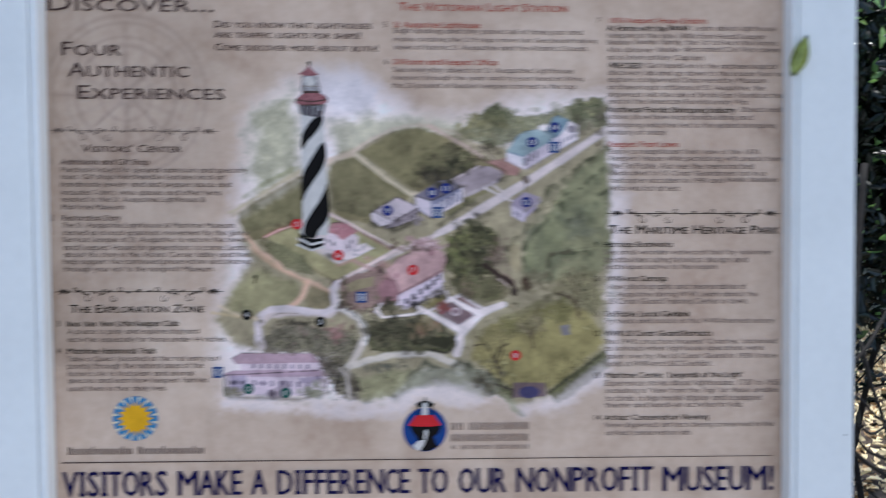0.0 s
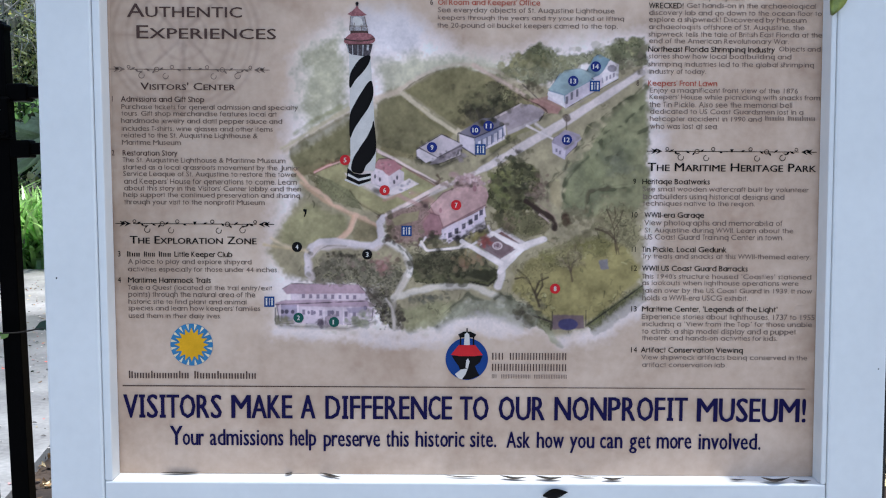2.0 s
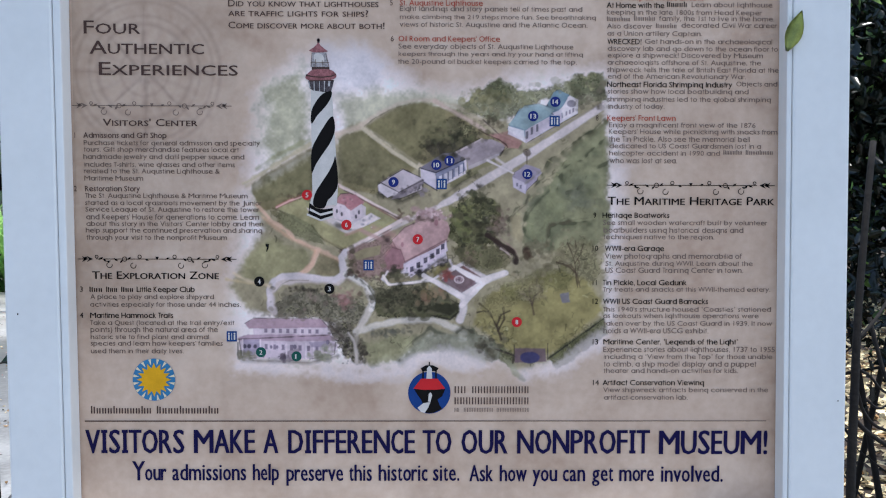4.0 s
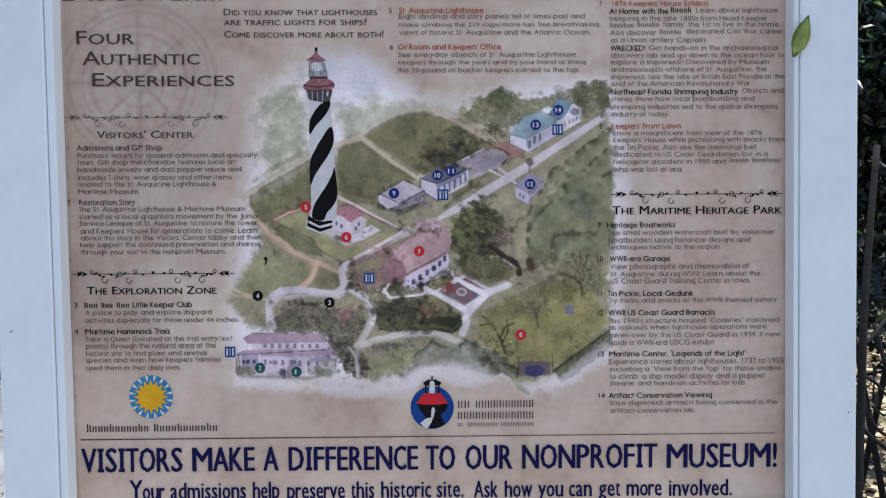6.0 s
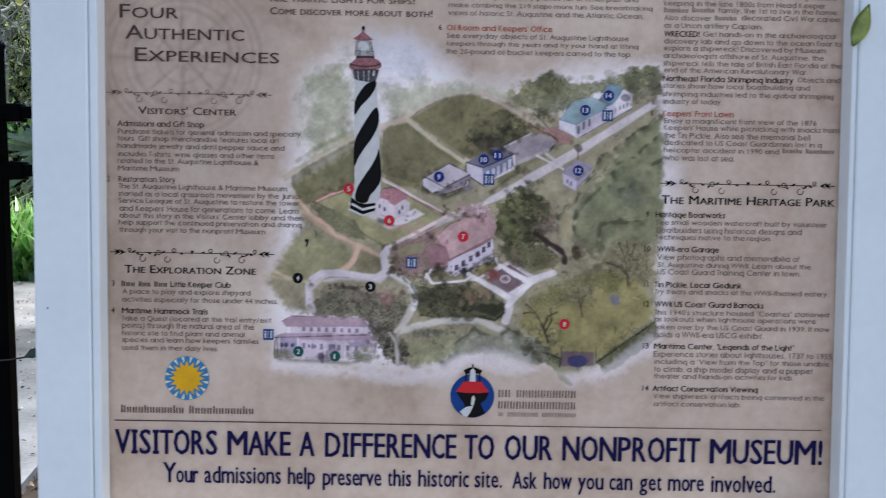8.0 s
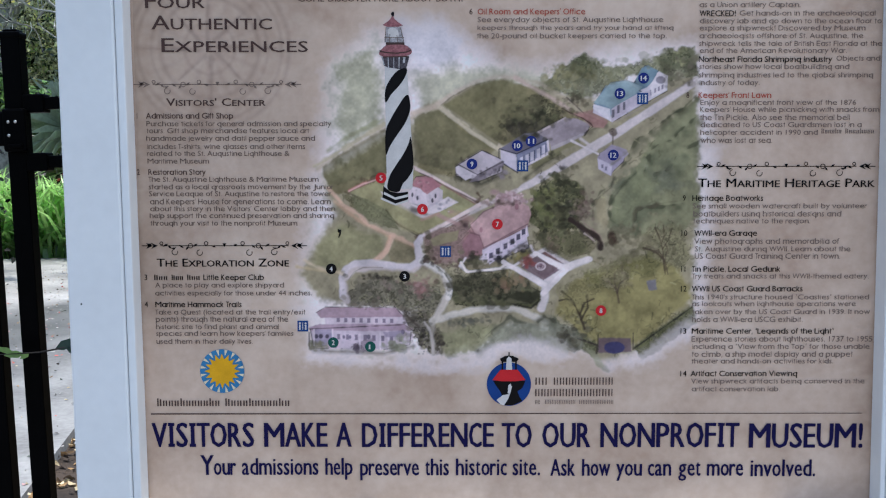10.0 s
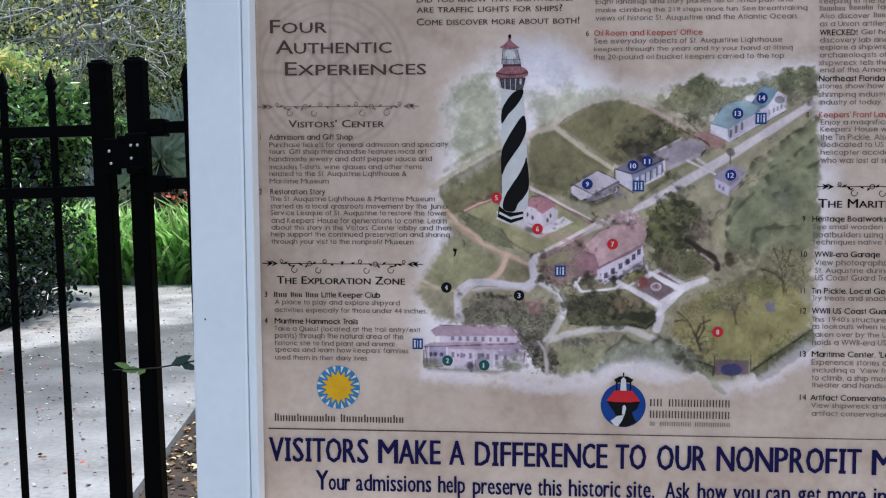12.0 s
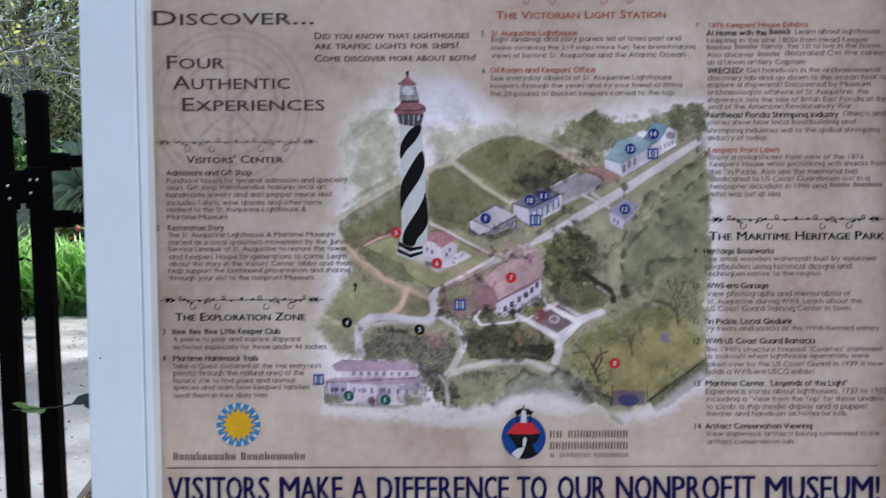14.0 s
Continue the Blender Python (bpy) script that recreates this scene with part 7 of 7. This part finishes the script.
lettering("paragraph", [
    ("Get hands-on in the archaeological", 378, 1778, 215.0, 8.0), ("discovery lab and go down to the ocean floor to", 316, 1766, 287.0, 8.0), ("explore a shipwreck! Discovered by Museum", 316, 1755, 262.0, 8.0),
    ("archaeologists offshore of St. Augustine, the", 316, 1743, 259.0, 8.0), ("shipwreck tells the tale of British East Florida at the", 316, 1731, 289.0, 8.0), ("end of the American Revolutionary War.", 317, 1720, 233.0, 8.0)], INK_GREY)
lettering("entry_title", [("Northeast Florida Shrimping Industry", 316, 1706, 211.0, 9.0)], INK_BLACK, thick=0.012)
lettering("paragraph", [
    ("Objects and", 533, 1708, 70.0, 8.0), ("stories show how local boatbuilding and", 317, 1695, 238.0, 8.0), ("shrimping industries led to the global shrimping", 317, 1682, 276.0, 8.0), ("industry of today.", 318, 1670, 96.0, 8.0)], INK_GREY)
lettering("entry_title", [("8", 298, 1650, 5.0, 9.0)], INK_BROWN)
lettering("entry_title", [("Keepers' Front Lawn", 317, 1650, 116.0, 9.0)], INK_RED, thick=0.006)
lettering("paragraph", [
    ("Enjoy a magnificent front view of the 1876", 320, 1639, 248.0, 8.0), ("Keepers' House while picnicking with snacks from", 320, 1628, 285.0, 8.0), ("the Tin Pickle. Also see the memorial bell", 320, 1615, 239.0, 9.0),
    ("dedicated to US Coast Guardsmen lost in a", 321, 1604, 257.0, 8.0), ("helicopter accident in 1990 and", 321, 1592, 188.0, 8.0), ("who was lost at sea.", 322, 1579, 115.0, 9.0)], INK_GREY, bars=[(514, 1594, 33.0, 8.0), (552, 1594, 47.0, 8.0)])
ENTRIES = [
    ("9", "Heritage Boatworks", (296, 1487, 5.0, 9.0), (311, 1487, 114.0, 9.0), [("See small wooden watercraft built by volunteer", 312, 1475, 279.0, 8.0), ("boatbuilders using historical designs and", 313, 1462, 238.0, 9.0), ("techniques native to the region.", 313, 1451, 189.0, 8.0)]),
    ("10", "WWII-era Garage", (293, 1431, 12.0, 9.0), (316, 1431, 101.0, 9.0), [("View photographs and memorabilia of", 316, 1418, 233.0, 9.0), ("St. Augustine during WWII. Learn about the", 317, 1406, 251.0, 8.0), ("US Coast Guard Training Center in town.", 317, 1394, 235.0, 9.0)]),
    ("11", "Tin Pickle, Local Gedunk", (294, 1373, 11.0, 9.0), (313, 1373, 143.0, 9.0), [("Try treats and snacks at this WWII-themed eatery.", 314, 1362, 285.0, 8.0)]),
    ("12", "WWII US Coast Guard Barracks", (294, 1341, 12.0, 9.0), (314, 1341, 179.0, 9.0), [("This 1940's structure housed \"Coasties\" stationed", 314, 1328, 287.0, 8.0), ("as lookouts when lighthouse operations were", 314, 1317, 266.0, 8.0), ("taken over by the US Coast Guard in 1939. It now", 315, 1304, 288.0, 8.0), ("holds a WWII-era USCG exhibit.", 315, 1291, 180.0, 9.0)]),
    ("13", "Maritime Center, \"Legends of the Light\"", (295, 1272, 12.0, 9.0), (315, 1272, 231.0, 9.0), [("Experience stories about lighthouses, 1737 to 1955", 315, 1259, 294.0, 9.0), ("including a \"View from the Top\" for those unable", 316, 1247, 289.0, 8.0), ("to climb, a ship model display and a puppet", 316, 1234, 262.0, 9.0), ("theater and hands-on activities for kids.", 316, 1223, 231.0, 8.0)]),
    ("14", "Artifact Conservation Viewing", (296, 1202, 13.0, 9.0), (315, 1202, 174.0, 9.0), [("View shipwreck artifacts being conserved in the", 316, 1190, 283.0, 8.0), ("artifact conservation lab.", 317, 1177, 145.0, 8.0)]),
]
for number, title, n_at, t_at, rows in ENTRIES:
    lettering("entry_title", [(number, *n_at), (title, *t_at)], INK_BLACK, thick=0.010)
    lettering("paragraph", rows, INK_GREY)


# scrolled dividers with an arrow at each end
def divider(x0, x1, z, mat):
    shapes = [bar(x0 + 30, z - 0.5, x1 - x0 - 60, 1.1)]
    for end, s in ((x0, 1), (x1, -1)):
        shapes.append([(end, z - 0.6), (end + s * 14, z - 0.6), (end + s * 14, z + 0.6), (end, z + 0.6)])
        for k in (7, 15):
            shapes.append([(end + s * k, z - 5), (end + s * (k + 11), z), (end + s * k, z + 5), (end + s * (k + 4), z)])
        shapes.append([(end + s * 46, z - 3.5), (end + s * 56, z - 2.5), (end + s * 52, z - 5.5)])
    mid, half = (x0 + x1) / 2, (x1 - x0) / 2
    for f, r, dz in ((-0.6, 5.2, -10), (-0.3, 5.0, -11), (0.3, 5.0, -11), (0.6, 5.2, -10), (-0.41, 4.2, 0), (0.41, 4.2, 0), (-0.76, 3.0, 4), (0.76, 3.0, 4), (-0.22, 3.4, 4), (0.22, 3.4, 4)):
        outer, inner = disc(mid + f * half, z + dz, r, 16), disc(mid + f * half, z + dz, r - 1.1, 16)
        for k in range(13 if abs(dz) > 5 else 16):
            j, n = (k + 4) % 16, (k + 5) % 16
            shapes.append([outer[j], outer[n], inner[n], inner[j]])
    for f, tilt, size, dz in ((-0.71, 0.5, 10, 1), (-0.52, -0.6, 9, -1), (-0.35, 0.7, 8, 1), (-0.13, -0.4, 8, -1), (0.13, 0.4, 8, 1), (0.35, -0.7, 8, -1), (0.52, 0.6, 9, 1), (0.71, -0.5, 10, -1), (-0.66, -0.7, 8, -2), (0.66, 0.7, 8, -2), (-0.45, 0.9, 7, -4), (0.45, -0.9, 7, -4), (-0.9, 0.4, 8, 2), (0.9, -0.4, 8, 2)):
        x, c, q = mid + f * half, math.cos(tilt), math.sin(tilt)
        shapes.append([(x - size / 2 * c, z + dz - size / 2 * q), (x + 1.7 * q, z + dz - 1.7 * c), (x + size / 2 * c, z + dz + size / 2 * q), (x - 1.7 * q, z + dz + 1.7 * c)])
    shapes.append([(mid - 3, z + 4), (mid + 3, z + 4), (mid, z - 2)])
    return part("divider", flat(shapes, -0.0022), mat, panel)


DIVIDERS = [((-576, 1670), (-311, 1673), INK_GREY), ((-571, 1415), (-305, 1416), INK_BLACK), ((318, 1540), (602, 1544), INK_BLACK), ((-29, 1906), (246, 1903), INK_RED)]
for (x0, za), (x1, zb), mat in DIVIDERS:
    divider(x0, x1, (za + zb) / 2, mat)


# the striped tower
def mix(a, b, s):
    return (a[0] + (b[0] - a[0]) * s, a[1] + (b[1] - a[1]) * s)


def smooth(pts, steps=5):
    """A closed outline rounded through its corner points."""
    out = []
    n = len(pts)
    for i in range(n):
        a, b, c, d = (np.array(pts[(i + k) % n]) for k in (-1, 0, 1, 2))
        for k in range(steps):
            t = k / steps
            out.append(tuple(b + 0.5 * t * (c - a + t * (2 * a - 5 * b + 4 * c - d + t * (3 * b - a - 3 * c + d)))))
    return out


def striped_tower():
    part("printed_tower", flat([[(-179, 1699), (-144, 1700), (-134, 1540), (-136, 1507), (-182, 1505), (-177, 1531)]], -0.0018), INK_WHITE, panel, "white tower with black spiral stripes")
    bands = [smooth([(-178, 1643), (-178, 1664), (-170, 1680), (-161, 1691), (-152, 1696), (-144, 1696), (-146, 1685), (-155, 1671), (-168, 1657)]),
             smooth([(-178, 1561), (-178, 1598), (-169, 1619), (-157, 1639), (-147, 1653), (-141, 1653), (-139, 1632), (-147, 1611), (-160, 1592), (-171, 1575)]),
             smooth([(-175, 1506), (-173, 1525), (-162, 1544), (-150, 1562), (-142, 1578), (-138, 1588), (-134, 1544), (-142, 1525), (-151, 1515), (-158, 1502)])]
    part("printed_stripes", flat(bands, -0.0021), INK_BLACK, panel, "black spiral stripes")
    part("printed_base", flat([[(-182, 1511), (-171, 1502), (-158, 1500), (-143, 1502), (-143, 1490), (-163, 1483), (-184, 1492)]], -0.0019), INK_BLACK, panel)
    part("printed_base_band", flat([[(-181, 1502), (-164, 1493), (-143, 1498), (-143, 1494), (-163, 1489), (-182, 1498)], [(-185, 1493), (-163, 1483), (-143, 1489), (-143, 1486), (-163, 1480), (-187, 1490)]], -0.0022), INK_WHITE, panel)
    part("printed_gallery", flat([[(-184, 1715), (-140, 1715), (-143, 1703), (-146, 1694), (-160, 1696), (-175, 1698), (-180, 1701)]], -0.0019), INK_GALLERY, panel, "dark grey gallery under the lantern")
    posts = [[(-183, 1715), (-182, 1715), (-179, 1702), (-181, 1702)], [(-174, 1714), (-173, 1714), (-172, 1697), (-174, 1697)], [(-165, 1714), (-164, 1714), (-164, 1696), (-165, 1696)], [(-157, 1714), (-155, 1714), (-156, 1696), (-157, 1696)], [(-150, 1714), (-146, 1714), (-147, 1705), (-150, 1705)]]
    part("printed_gallery_posts", flat(posts, -0.0022), INK_PALE_GREY, panel)
    part("printed_roof", flat([[(-182, 1764), (-174, 1769), (-169, 1774), (-166, 1779), (-163, 1773), (-157, 1768), (-150, 1763), (-157, 1761), (-175, 1761)]], -0.0020), INK_ROOF, panel, "dull red lantern roof")
    part("printed_finial", flat([[(-167, 1784), (-164, 1784), (-164, 1777), (-168, 1777)], disc(*(-166, 1781), 2.6, 12)], -0.0021), INK_GALLERY, panel)
    part("printed_drum", flat([[(-177, 1737), (-148, 1737), (-147, 1729), (-177, 1729)]], -0.00195), INK_BROWN, panel)
    part("printed_rail", flat([smooth([(-188, 1720), (-182, 1728), (-173, 1733), (-149, 1733), (-140, 1729), (-136, 1723), (-141, 1717), (-162, 1714), (-182, 1715)], 3)], -0.0020), INK_ROOF, panel, "dull red gallery rail")
    part("printed_rail_shade", flat([[(-187, 1725), (-176, 1722), (-160, 1721), (-144, 1723), (-137, 1726), (-137, 1724), (-144, 1721), (-160, 1719), (-176, 1720), (-187, 1722)], [(-181, 1715), (-141, 1716), (-141, 1714), (-181, 1713)]], -0.0022), INK_BROWN, panel)
    part("printed_lantern", flat([[(-177, 1761), (-153, 1761), (-148, 1737), (-179, 1737)]], -0.00185), INK_LANTERN, panel, "pale grey lantern room")
    part("printed_lantern_light", flat([smooth([(-173, 1757), (-165, 1760), (-158, 1755), (-157, 1746), (-165, 1743), (-172, 1746)], 3)], -0.0020), INK_WHITE, panel)
    part("printed_lantern_bars", flat([[(-177, 1760), (-176, 1760), (-178, 1738), (-179, 1738)], [(-171, 1750), (-170, 1750), (-171, 1737), (-172, 1737)], [(-154, 1759), (-153, 1759), (-148, 1738), (-149, 1738)], [(-160, 1748), (-159, 1748), (-158, 1737), (-159, 1737)], [(-179, 1745), (-148, 1745), (-148, 1744), (-179, 1744)]], -0.0022), INK_GREY, panel)


INK_GALLERY = ink("dark_grey_ink", (0.075, 0.062, 0.068), 0.6, 200)
INK_LANTERN = ink("lantern_grey_ink", (0.33, 0.30, 0.30), 0.45, 200)
INK_PALE_GREY = ink("pale_grey_ink", (0.42, 0.40, 0.40), 0.4, 200)
striped_tower()


# numbered badges and blue restroom squares
BADGES = [("4", (-267, 1378), INK_BLACK), ("3", (-149, 1366), INK_BLACK), ("2", (-265, 1258), INK_GREEN), ("1", (-205, 1251), INK_GREEN), ("5", (-186, 1524), INK_BADGE_RED), ("6", (-120, 1474), INK_BADGE_RED), ("7", (-0, 1450), INK_BADGE_RED), ("8", (168, 1310), INK_BADGE_RED), ("9", (-41, 1546), INK_BADGE_BLUE), ("10", (31, 1575), INK_BADGE_BLUE), ("11", (53, 1582), INK_BADGE_BLUE), ("12", (184, 1560), INK_BADGE_BLUE), ("13", (193, 1657), INK_BADGE_BLUE), ("14", (230, 1681), INK_BADGE_BLUE)]
for number, (x, z), mat in BADGES:
    badge = part("number_badge", flat([disc(x, z, 8.6)], -0.0024), mat, panel)
    w = 4.2 if len(number) == 1 else 9.0
    part("number", bold(number, x - w / 2, z - 4.0, w if number != "1" else 2.4, 8.0, -0.0027), INK_WHITE, badge)
for x, z in ((-83, 1406), (-314, 1285), (40, 1543), (229, 1649)):
    square = part("restroom_square", flat([bar(x - 8.6, z - 8.8, 17.2, 17.6)], -0.0024), INK_SIGN_BLUE, panel)
    part("pictogram", flat([bar(x - 6, z - 6, 2.6, 8.5), bar(x + 3.4, z - 6, 2.6, 8.5), bar(x - 0.5, z - 6, 1, 12), disc(x - 4.7, z + 4.6, 1.7, 10), disc(x + 4.7, z + 4.6, 1.7, 10)], -0.0027), INK_WHITE, square)
mx, mz = (-253, 1435)
part("ink_mark", flat([[(mx - 3, mz + 7), (mx + 3, mz + 6), (mx + 2, mz - 1), (mx - 1, mz - 7), (mx - 2, mz - 6), (mx - 0.5, mz + 1), (mx - 3, mz + 3)]], -0.0024), INK_BLACK, panel)


# the two round logos and the bars of their lettering
def sun_logo():
    x, z = (-446, 1211)
    logo = part("sun_logo", flat([disc(x, z, 36, 48)], -0.0020), INK_SKY, panel, "round blue and yellow sun emblem")
    rays = []
    for k in range(16):
        a, h = 2 * math.pi * k / 16, math.pi / 16
        rays.append([(x + 19.5 * math.cos(a - h), z + 19.5 * math.sin(a - h)), (x + 29 * math.cos(a), z + 29 * math.sin(a)), (x + 19.5 * math.cos(a + h), z + 19.5 * math.sin(a + h))])
    part("pale_rays", flat([[(x + 25 * math.cos(a), z + 25 * math.sin(a)), (x + 35.4 * math.cos(a - 0.07), z + 35.4 * math.sin(a - 0.07)), (x + 35.4 * math.cos(a + 0.07), z + 35.4 * math.sin(a + 0.07))] for a in (math.pi * (2 * k + 1) / 16 for k in range(16))], -0.0022), INK_CREAM, logo)
    part("rays", flat(rays, -0.0024), INK_YELLOW, logo)
    part("sun_disc", flat([disc(x, z, 20.5, 40)], -0.0026), INK_YELLOW, logo)


def tower_logo():
    x, z = (20, 1189)
    logo = part("tower_logo", flat([disc(x, z, 36, 48)], -0.0020), INK_LOGO_BLUE, panel, "round blue emblem with a red and black lantern tower")
    part("emblem_tower", flat([[(x - 26, z + 6), (x + 27, z + 6), (x + 22, z - 6), (x + 14, z - 12), (x + 18, z - 22), (x + 22, z - 28), (x + 6, z - 35), (x - 6, z - 35), (x - 10, z - 22), (x - 14, z - 12), (x - 20, z - 4)]], -0.0022), INK_BLACK, logo)
    part("emblem_roof", flat([[(x - 27, z + 7), (x - 14, z + 24), (x + 14, z + 24), (x + 27, z + 7), (x + 12, z + 5), (x - 12, z + 5)]], -0.0024), INK_BADGE_RED, logo)
    part("emblem_gallery", flat([[(x - 15, z + 42), (x - 6, z + 47), (x + 6, z + 47), (x + 16, z + 42), (x + 12, z + 37), (x - 12, z + 37)], bar(x - 1, z + 46, 2, 7), bar(x - 12, z + 24, 2.5, 14), bar(x + 10, z + 24, 2.5, 14)], -0.0024), INK_BLACK, logo)
    part("emblem_light", flat([[(x - 5, z + 24), (x + 5, z + 24), (x + 4, z + 42), (x, z + 46), (x - 4, z + 42)]], -0.0025), INK_WHITE, logo)
    part("emblem_beam", flat([[(x - 20, z - 26), (x - 10, z - 18), (x + 2, z - 16), (x - 2, z - 26), (x - 8, z - 35), (x - 14, z - 33)]], -0.0025), INK_WHITE, logo)
    part("emblem_glint", flat([[(x - 1, z - 2), (x + 2, z + 1), (x + 5, z - 4), (x + 2, z - 16), (x - 2, z - 15)]], -0.0025), INK_WHITE, logo)


INK_CREAM = ink("cream_ink", (0.72, 0.62, 0.42))
sun_logo()
tower_logo()
for x0, zb, w, cap in ((-553, 1153, 104.0, 13.0), (-442, 1153, 107.0, 13.0)):
    part("logo_lettering_bar", flat(blocks(x0, zb, w, cap), -0.0022), INK_BROWN, panel)
for x0, zb, w, cap in ((63, 1188, 22.0, 12.0), (93, 1188, 99.0, 12.0), (63, 1169, 129.0, 12.0), (63, 1156, 9.0, 7.0), (79, 1156, 51.0, 7.0), (135, 1156, 57.0, 7.0)):
    part("logo_lettering_bar", flat(tall_blocks(x0, zb, w, cap), -0.0022), INK_BROWN if cap > 8 else INK_GREY, panel)


# ---- leaves lying on the sign ----
def curled_leaf(at, length, width, turn, curl, mat, label, group=""):
    """A single leaf with a raised midrib, curled along its length."""
    bm = bmesh.new()
    rows = []
    for i in range(9):
        s = i / 8
        half = width / 2 * math.sin(math.pi * min(0.985, max(0.03, s)) ** 0.85)
        a = curl * (s - 0.5)
        mid = Vector(((s - 0.5) * length * math.cos(a * 0.5), 0, abs(s - 0.5) ** 1.5 * length * abs(curl) * 0.5))
        rows.append([bm.verts.new(mid + Vector((0, -half, half * 0.35))), bm.verts.new(mid), bm.verts.new(mid + Vector((0, half, half * 0.35)))])
    for a, b in zip(rows, rows[1:]):
        for k in (0, 1):
            bm.faces.new((a[k], b[k], b[k + 1], a[k + 1])).smooth = True
    made = bmesh.ops.solidify(bm, geom=bm.faces[:], thickness=0.0006)
    ob = new("fallen_leaf", mesh_of(bm, "fallen_leaf"))
    ob.data.materials.append(mat)
    ob.matrix_world = Matrix.Translation(at) @ turn
    return tagged(ob, label, "leaf", group)


LEAF_GREY = material("weathered_leaf", (0.13, 0.105, 0.085), rough=0.75, spread=0.5, scale=60, fine=500, bump=0.2)
LEAF_STUCK = material("olive_green_leaf", (0.40, 0.46, 0.14), rough=0.45, spread=0.3, scale=60, fine=400, bump=0.1)
LEDGE = [((-466.0, -6.0), 66, 9, 4, 0.2), ((-282.0, -7.0), 17, 8, 50, 0.5), ((-209.0, -18.0), 46, 10, -32, 0.3), ((13.0, -20.0), 60, 6, -5, 0.3), ((100.0, -28.0), 46, 11, -10, 0.6), ((160.0, -30.0), 47, 13, -6, 0.7), ((221.0, -17.0), 52, 5, -12, 0.4), ((267.0, -32.0), 38, 12, 4, 0.7), ((539.0, -36.0), 50, 16, 2, 0.9), ((585.0, -36.0), 30, 10, -4, 0.7), ((478.0, -28.0), 30, 6, 0, 0.4)]
for (x, y), length, width, turn, curl in LEDGE:
    curled_leaf((x / 1000, y / 1000, FLOOR_Z + 0.0015), length / 1000, width / 1000, Matrix.Rotation(radians(turn), 4, "Z"), curl, LEAF_GREY, "dry grey curled leaf on the sign's bottom ledge", "dry leaves on the ledge")
curled_leaf((0.168, -0.0465, 0.972), 0.042, 0.017, Matrix.Rotation(radians(90), 4, "X") @ Matrix.Rotation(radians(8), 4, "Z"), 0.5, DARK_BARK, "dark dry leaf stuck to the sign's bottom rail")
curled_leaf((0.612, -0.0475, 1.793), 0.070, 0.028, Matrix.Rotation(radians(90), 4, "X") @ Matrix.Rotation(radians(70), 4, "Z"), 0.12, LEAF_STUCK, "green oval leaf stuck to the white sign post")


# ---- paint drips and dirt specks on the posts ----
def post_specks():
    rng = np.random.default_rng(77)
    for x0, x1 in ((-0.672, -0.602), (0.634, 0.71)):
        for i in range(4):
            r = rng.uniform(0.0008, 0.0016)
            bm = bmesh.new()
            bmesh.ops.create_icosphere(bm, subdivisions=1, radius=r)
            bmesh.ops.scale(bm, vec=(1, 0.35, rng.uniform(0.8, 1.8)), verts=bm.verts)
            ob = part("paint_blister" if i else "dirt_speck", bm, WHITE_PAINT if i else DARK_BARK, sign)
            ob.location = (rng.uniform(x0, x1), -0.0452, rng.uniform(1.05, 1.88))


post_specks()
